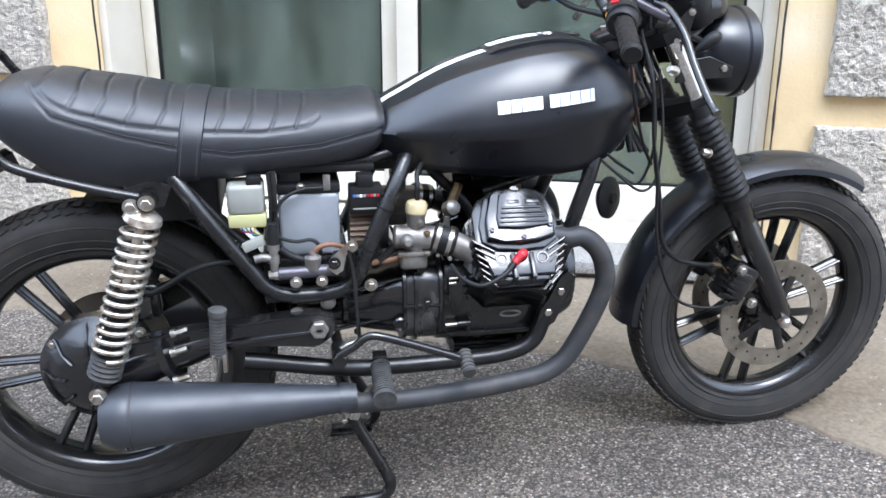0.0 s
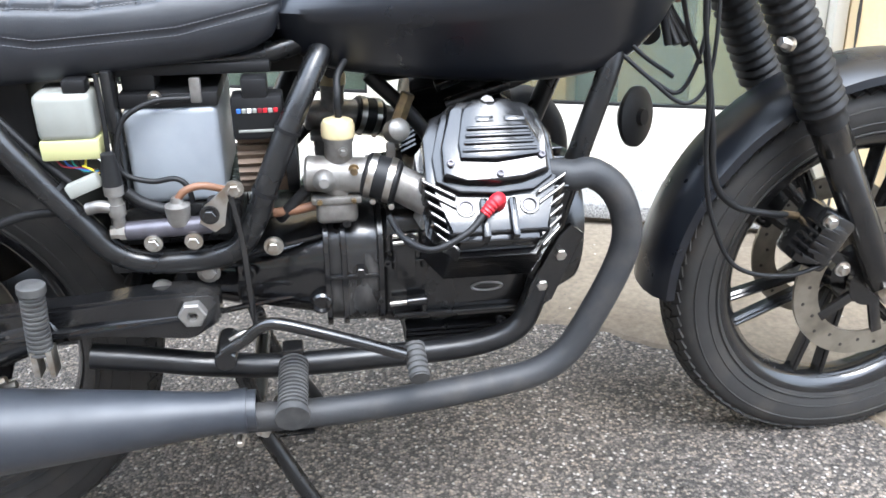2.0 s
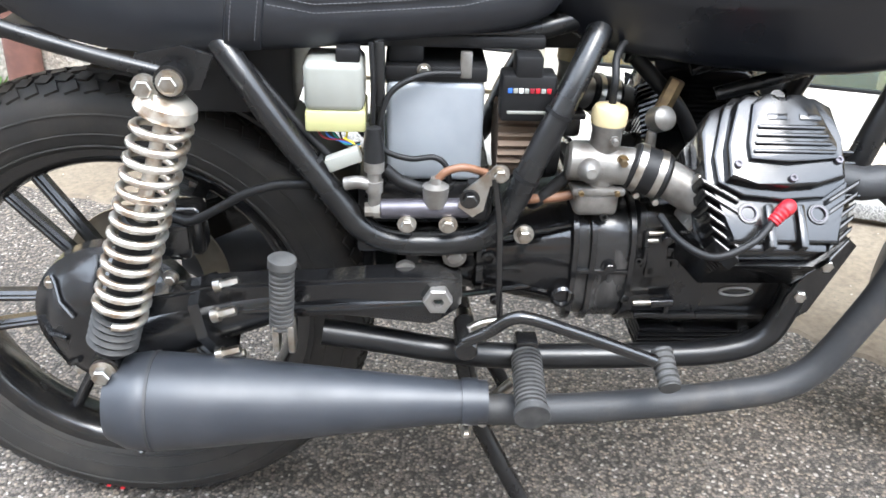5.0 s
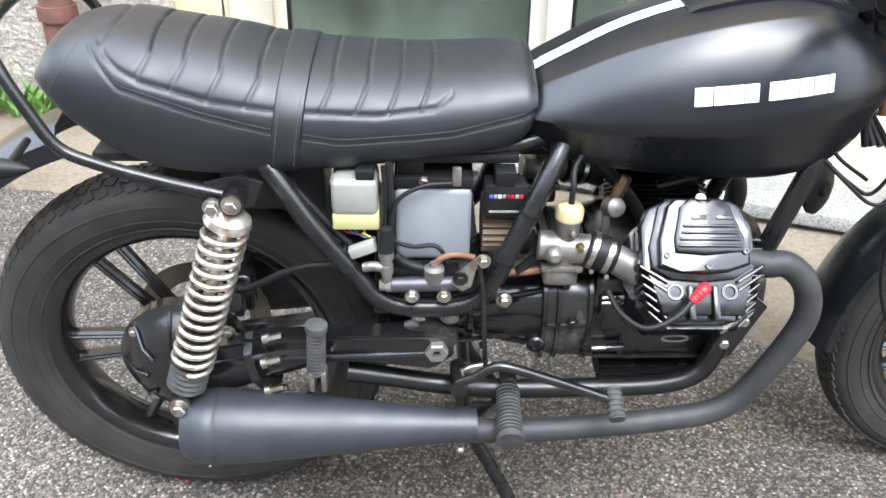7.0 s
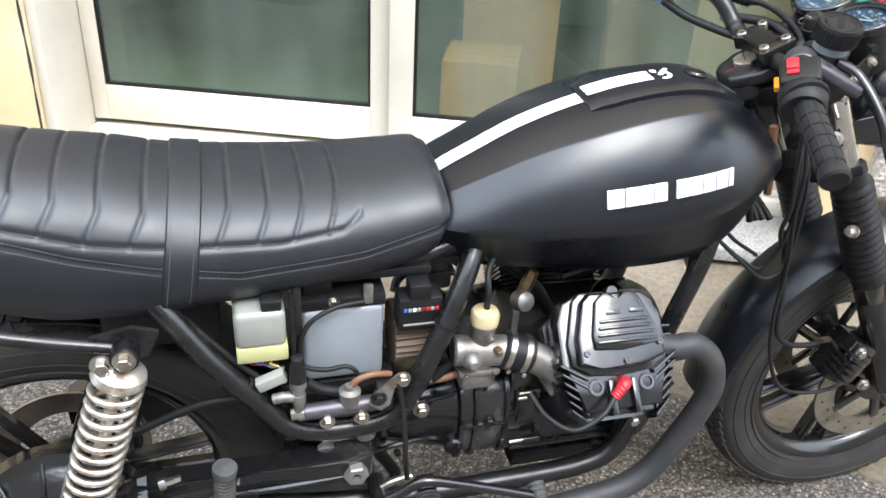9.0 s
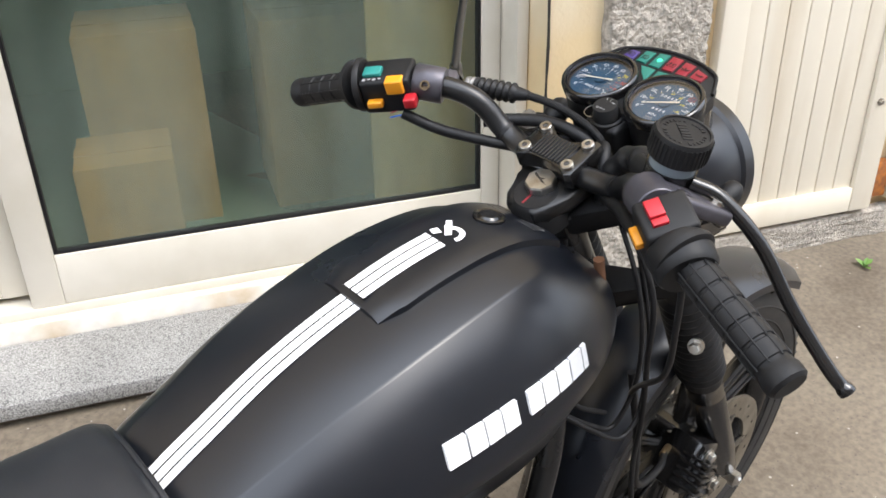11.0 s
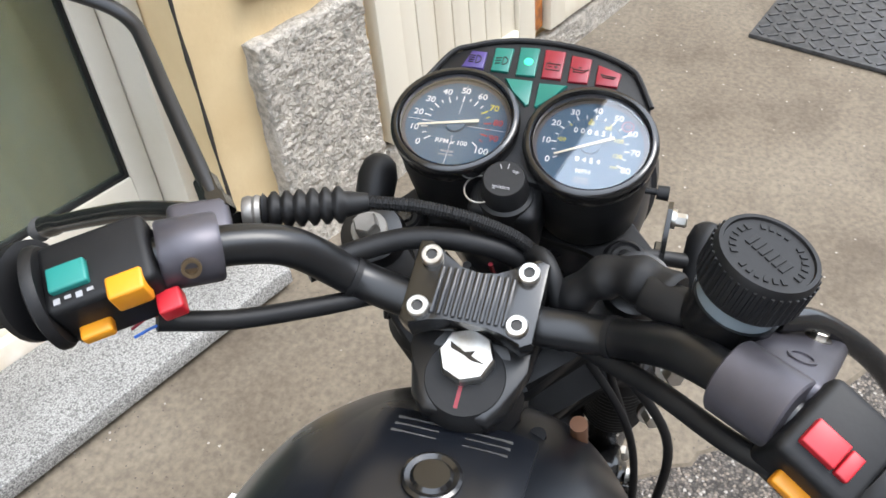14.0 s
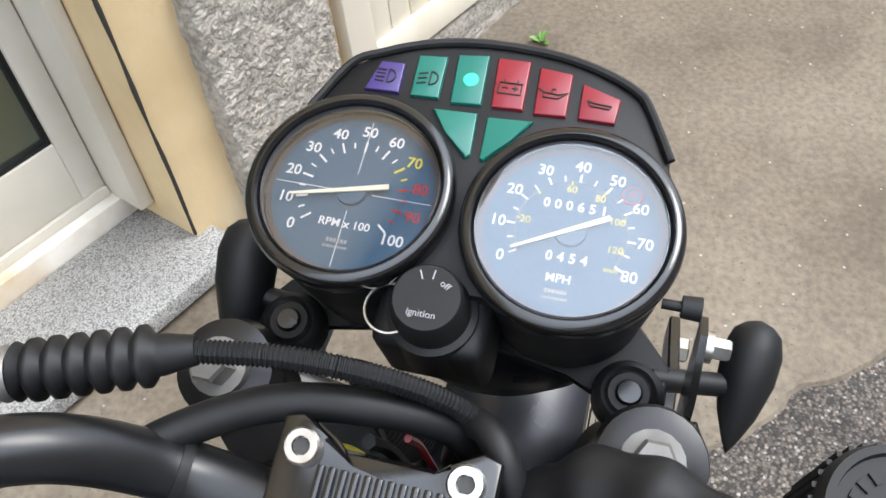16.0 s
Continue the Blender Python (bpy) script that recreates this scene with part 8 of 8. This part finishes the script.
for k in range(6):
    u = -11 + k * 4.2
    wdw = part("window", box(bmesh.new(), (u, -9.0, 1.0), (u + 1.1, -8.97, 2.5), 0.01), M_ROOM, far)
    part("shutter", box(box(bmesh.new(), (u - 0.55, -8.995, 0.98), (u - 0.02, -8.95, 2.52), 0.01), (u + 1.12, -8.995, 0.98), (u + 1.65, -8.95, 2.52), 0.01), M_RUST, wdw, "brown shutter pair")
part("eaves", box(bmesh.new(), (-14, -9.0, 5.9), (14, -8.4, 6.1), 0.01), M_RUST, far)
ob = part("eaves", box(bmesh.new(), (-7, -0.45, 6.4), (8, 0.32, 6.55), 0.01), M_SHUTTER)
ob.matrix_world = WALL
tagged(ob, "cream roof eaves of the yellow house", "eaves", kind="structure")


def parked_car():
    m = WALL @ pose(-6.2, -5.3, -0.28, 0, 0, 0)
    car = empty("parked_car", m)
    tagged(car, "silver-grey car parked across the street", "car")
    secs = [(-2.0, 0.62, 0.35, 0.78), (-1.95, 0.74, 0.28, 0.88), (-1.6, 0.80, 0.24, 0.95), (-0.8, 0.82, 0.22, 0.93), (0.6, 0.82, 0.22, 0.90), (1.3, 0.80, 0.22, 0.84), (1.8, 0.74, 0.25, 0.74), (1.95, 0.66, 0.30, 0.66), (2.0, 0.55, 0.36, 0.58)]
    rings = []
    for x, w, z0, z1 in secs:
        r = 0.10
        rings.append([Vector((x, y, z)) for y, z in ((-w + r, z0), (-w, z0 + r), (-w, z1 - r), (-w + r, z1), (w - r, z1), (w, z1 - r), (w, z0 + r), (w - r, z0))])
    part("body", skin(bmesh.new(), rings), M_CARPAINT, car, "silver-grey bodywork", 40)
    cab = [(-1.75, 0.60, 0.92), (-1.2, 0.58, 1.36), (-0.2, 0.58, 1.42), (0.25, 0.60, 1.36), (0.95, 0.68, 0.90)]
    part("roof", skin(bmesh.new(), [[Vector((x, -w, z)), Vector((x, w, z)), Vector((x, w * 1.12, 0.86)), Vector((x, -w * 1.12, 0.86))] for x, w, z in cab]), M_CARPAINT, car, "", 30)
    glassm = M_HAZE
    part("windscreen", skin(bmesh.new(), [[Vector((0.30, -0.56, 1.34)), Vector((0.30, 0.56, 1.34)), Vector((0.32, 0.56, 1.345)), Vector((0.32, -0.56, 1.345))], [Vector((0.91, -0.64, 0.94)), Vector((0.91, 0.64, 0.94)), Vector((0.93, 0.64, 0.945)), Vector((0.93, -0.64, 0.945))]]), glassm, car)
    for s in (-1, 1):
        part("side_window", prism(bmesh.new(), [(-1.3, 0.95), (-1.1, 1.30), (0.15, 1.32), (0.65, 0.95)], 0.01, Matrix.Translation((0, 0.665 * s, 0)) @ pose(0, 0, 0, 90, 0, 0)), glassm, car)
        part("headlight", lathe(bmesh.new(), (1.90, 0.50 * s, 0.58), (1, 0.3 * s, 0.15), [(0, 0), (0, 0.10), (0.05, 0.09), (0.07, 0)], 20), M_CLOUDY, car, "clear headlight")
        for x in (-1.25, 1.25):
            w = empty("wheel")
            w.parent = car
            part("tyre", lathe(bmesh.new(), (x, 0.72 * s, 0.30), (0, s, 0), [(-0.08, 0.18), (-0.08, 0.28), (-0.05, 0.30), (0.06, 0.30), (0.09, 0.28), (0.09, 0.18)], 32), M_TYRE, w)
            part("rim", lathe(bmesh.new(), (x, 0.72 * s, 0.30), (0, s, 0), [(0.05, 0), (0.06, 0.05), (0.04, 0.17), (0.08, 0.19)], 24), M_GREYALU, w)
    part("bumper", box(bmesh.new(), (1.90, -0.72, 0.30), (2.06, 0.72, 0.46), 0.03), M_RUBBER, car)


parked_car()


def weed_tuft(x, y, n, seed):
    bm = bmesh.new()
    rnd = random.Random(seed)
    for k in range(n):
        a = rnd.uniform(0, 2 * math.pi)
        L = rnd.uniform(0.05, 0.16)
        b2 = Vector((rnd.gauss(0, 0.05), rnd.gauss(0, 0.03), 0))
        tip = b2 + Vector((math.cos(a) * L * 0.6, math.sin(a) * L * 0.6, L))
        side = Vector((-math.sin(a), math.cos(a), 0)) * rnd.uniform(0.008, 0.02)
        mid = (b2 + tip) / 2 + Vector((0, 0, 0.015))
        vs = [bm.verts.new(p) for p in (b2, mid - side, tip, mid + side)]
        bm.faces.new(vs)
    ob = part("weed_tuft", bm, M_LEAF, None, "", 0)
    ob.matrix_world = Matrix.Translation((x, y, ground_z(x, y)))
    return tagged(ob, "small green weeds growing at the wall foot", "weeds", kind="stuff")


for k, (u, d2, n) in enumerate(((-2.92, -0.16, 90), (-2.70, -0.10, 40), (-3.2, -0.14, 60))):
    p = WALL @ Vector((u, d2, 0))
    weed_tuft(p.x, p.y, n, k + 2)


def seedling(x, y, seed):
    """A small weed growing from a crack."""
    rnd = random.Random(seed)
    z = ground_z(x, y) + 0.01
    bm = bmesh.new()
    for k in range(9):
        a, r, h = rnd.uniform(0, 6.28), rnd.uniform(0.012, 0.030), rnd.uniform(0.006, 0.022)
        d, n = Vector((math.cos(a), math.sin(a), 0)), Vector((-math.sin(a), math.cos(a), 0))
        tip = Vector((0, 0, h)) + d * r
        vs = [bm.verts.new(v) for v in (Vector((0, 0, 0)), tip * 0.6 + n * r * 0.35 + Vector((0, 0, 0.004)), tip, tip * 0.6 - n * r * 0.35 + Vector((0, 0, 0.004)))]
        bm.faces.new(vs)
    ob = part("weed", bm, M_LEAF, None, "", 0)
    ob.matrix_world = Matrix.Translation((x, y, z))
    return tagged(ob, "small green weed growing from the pavement crack", "weed")


seedling(2.62, 0.27, 5)
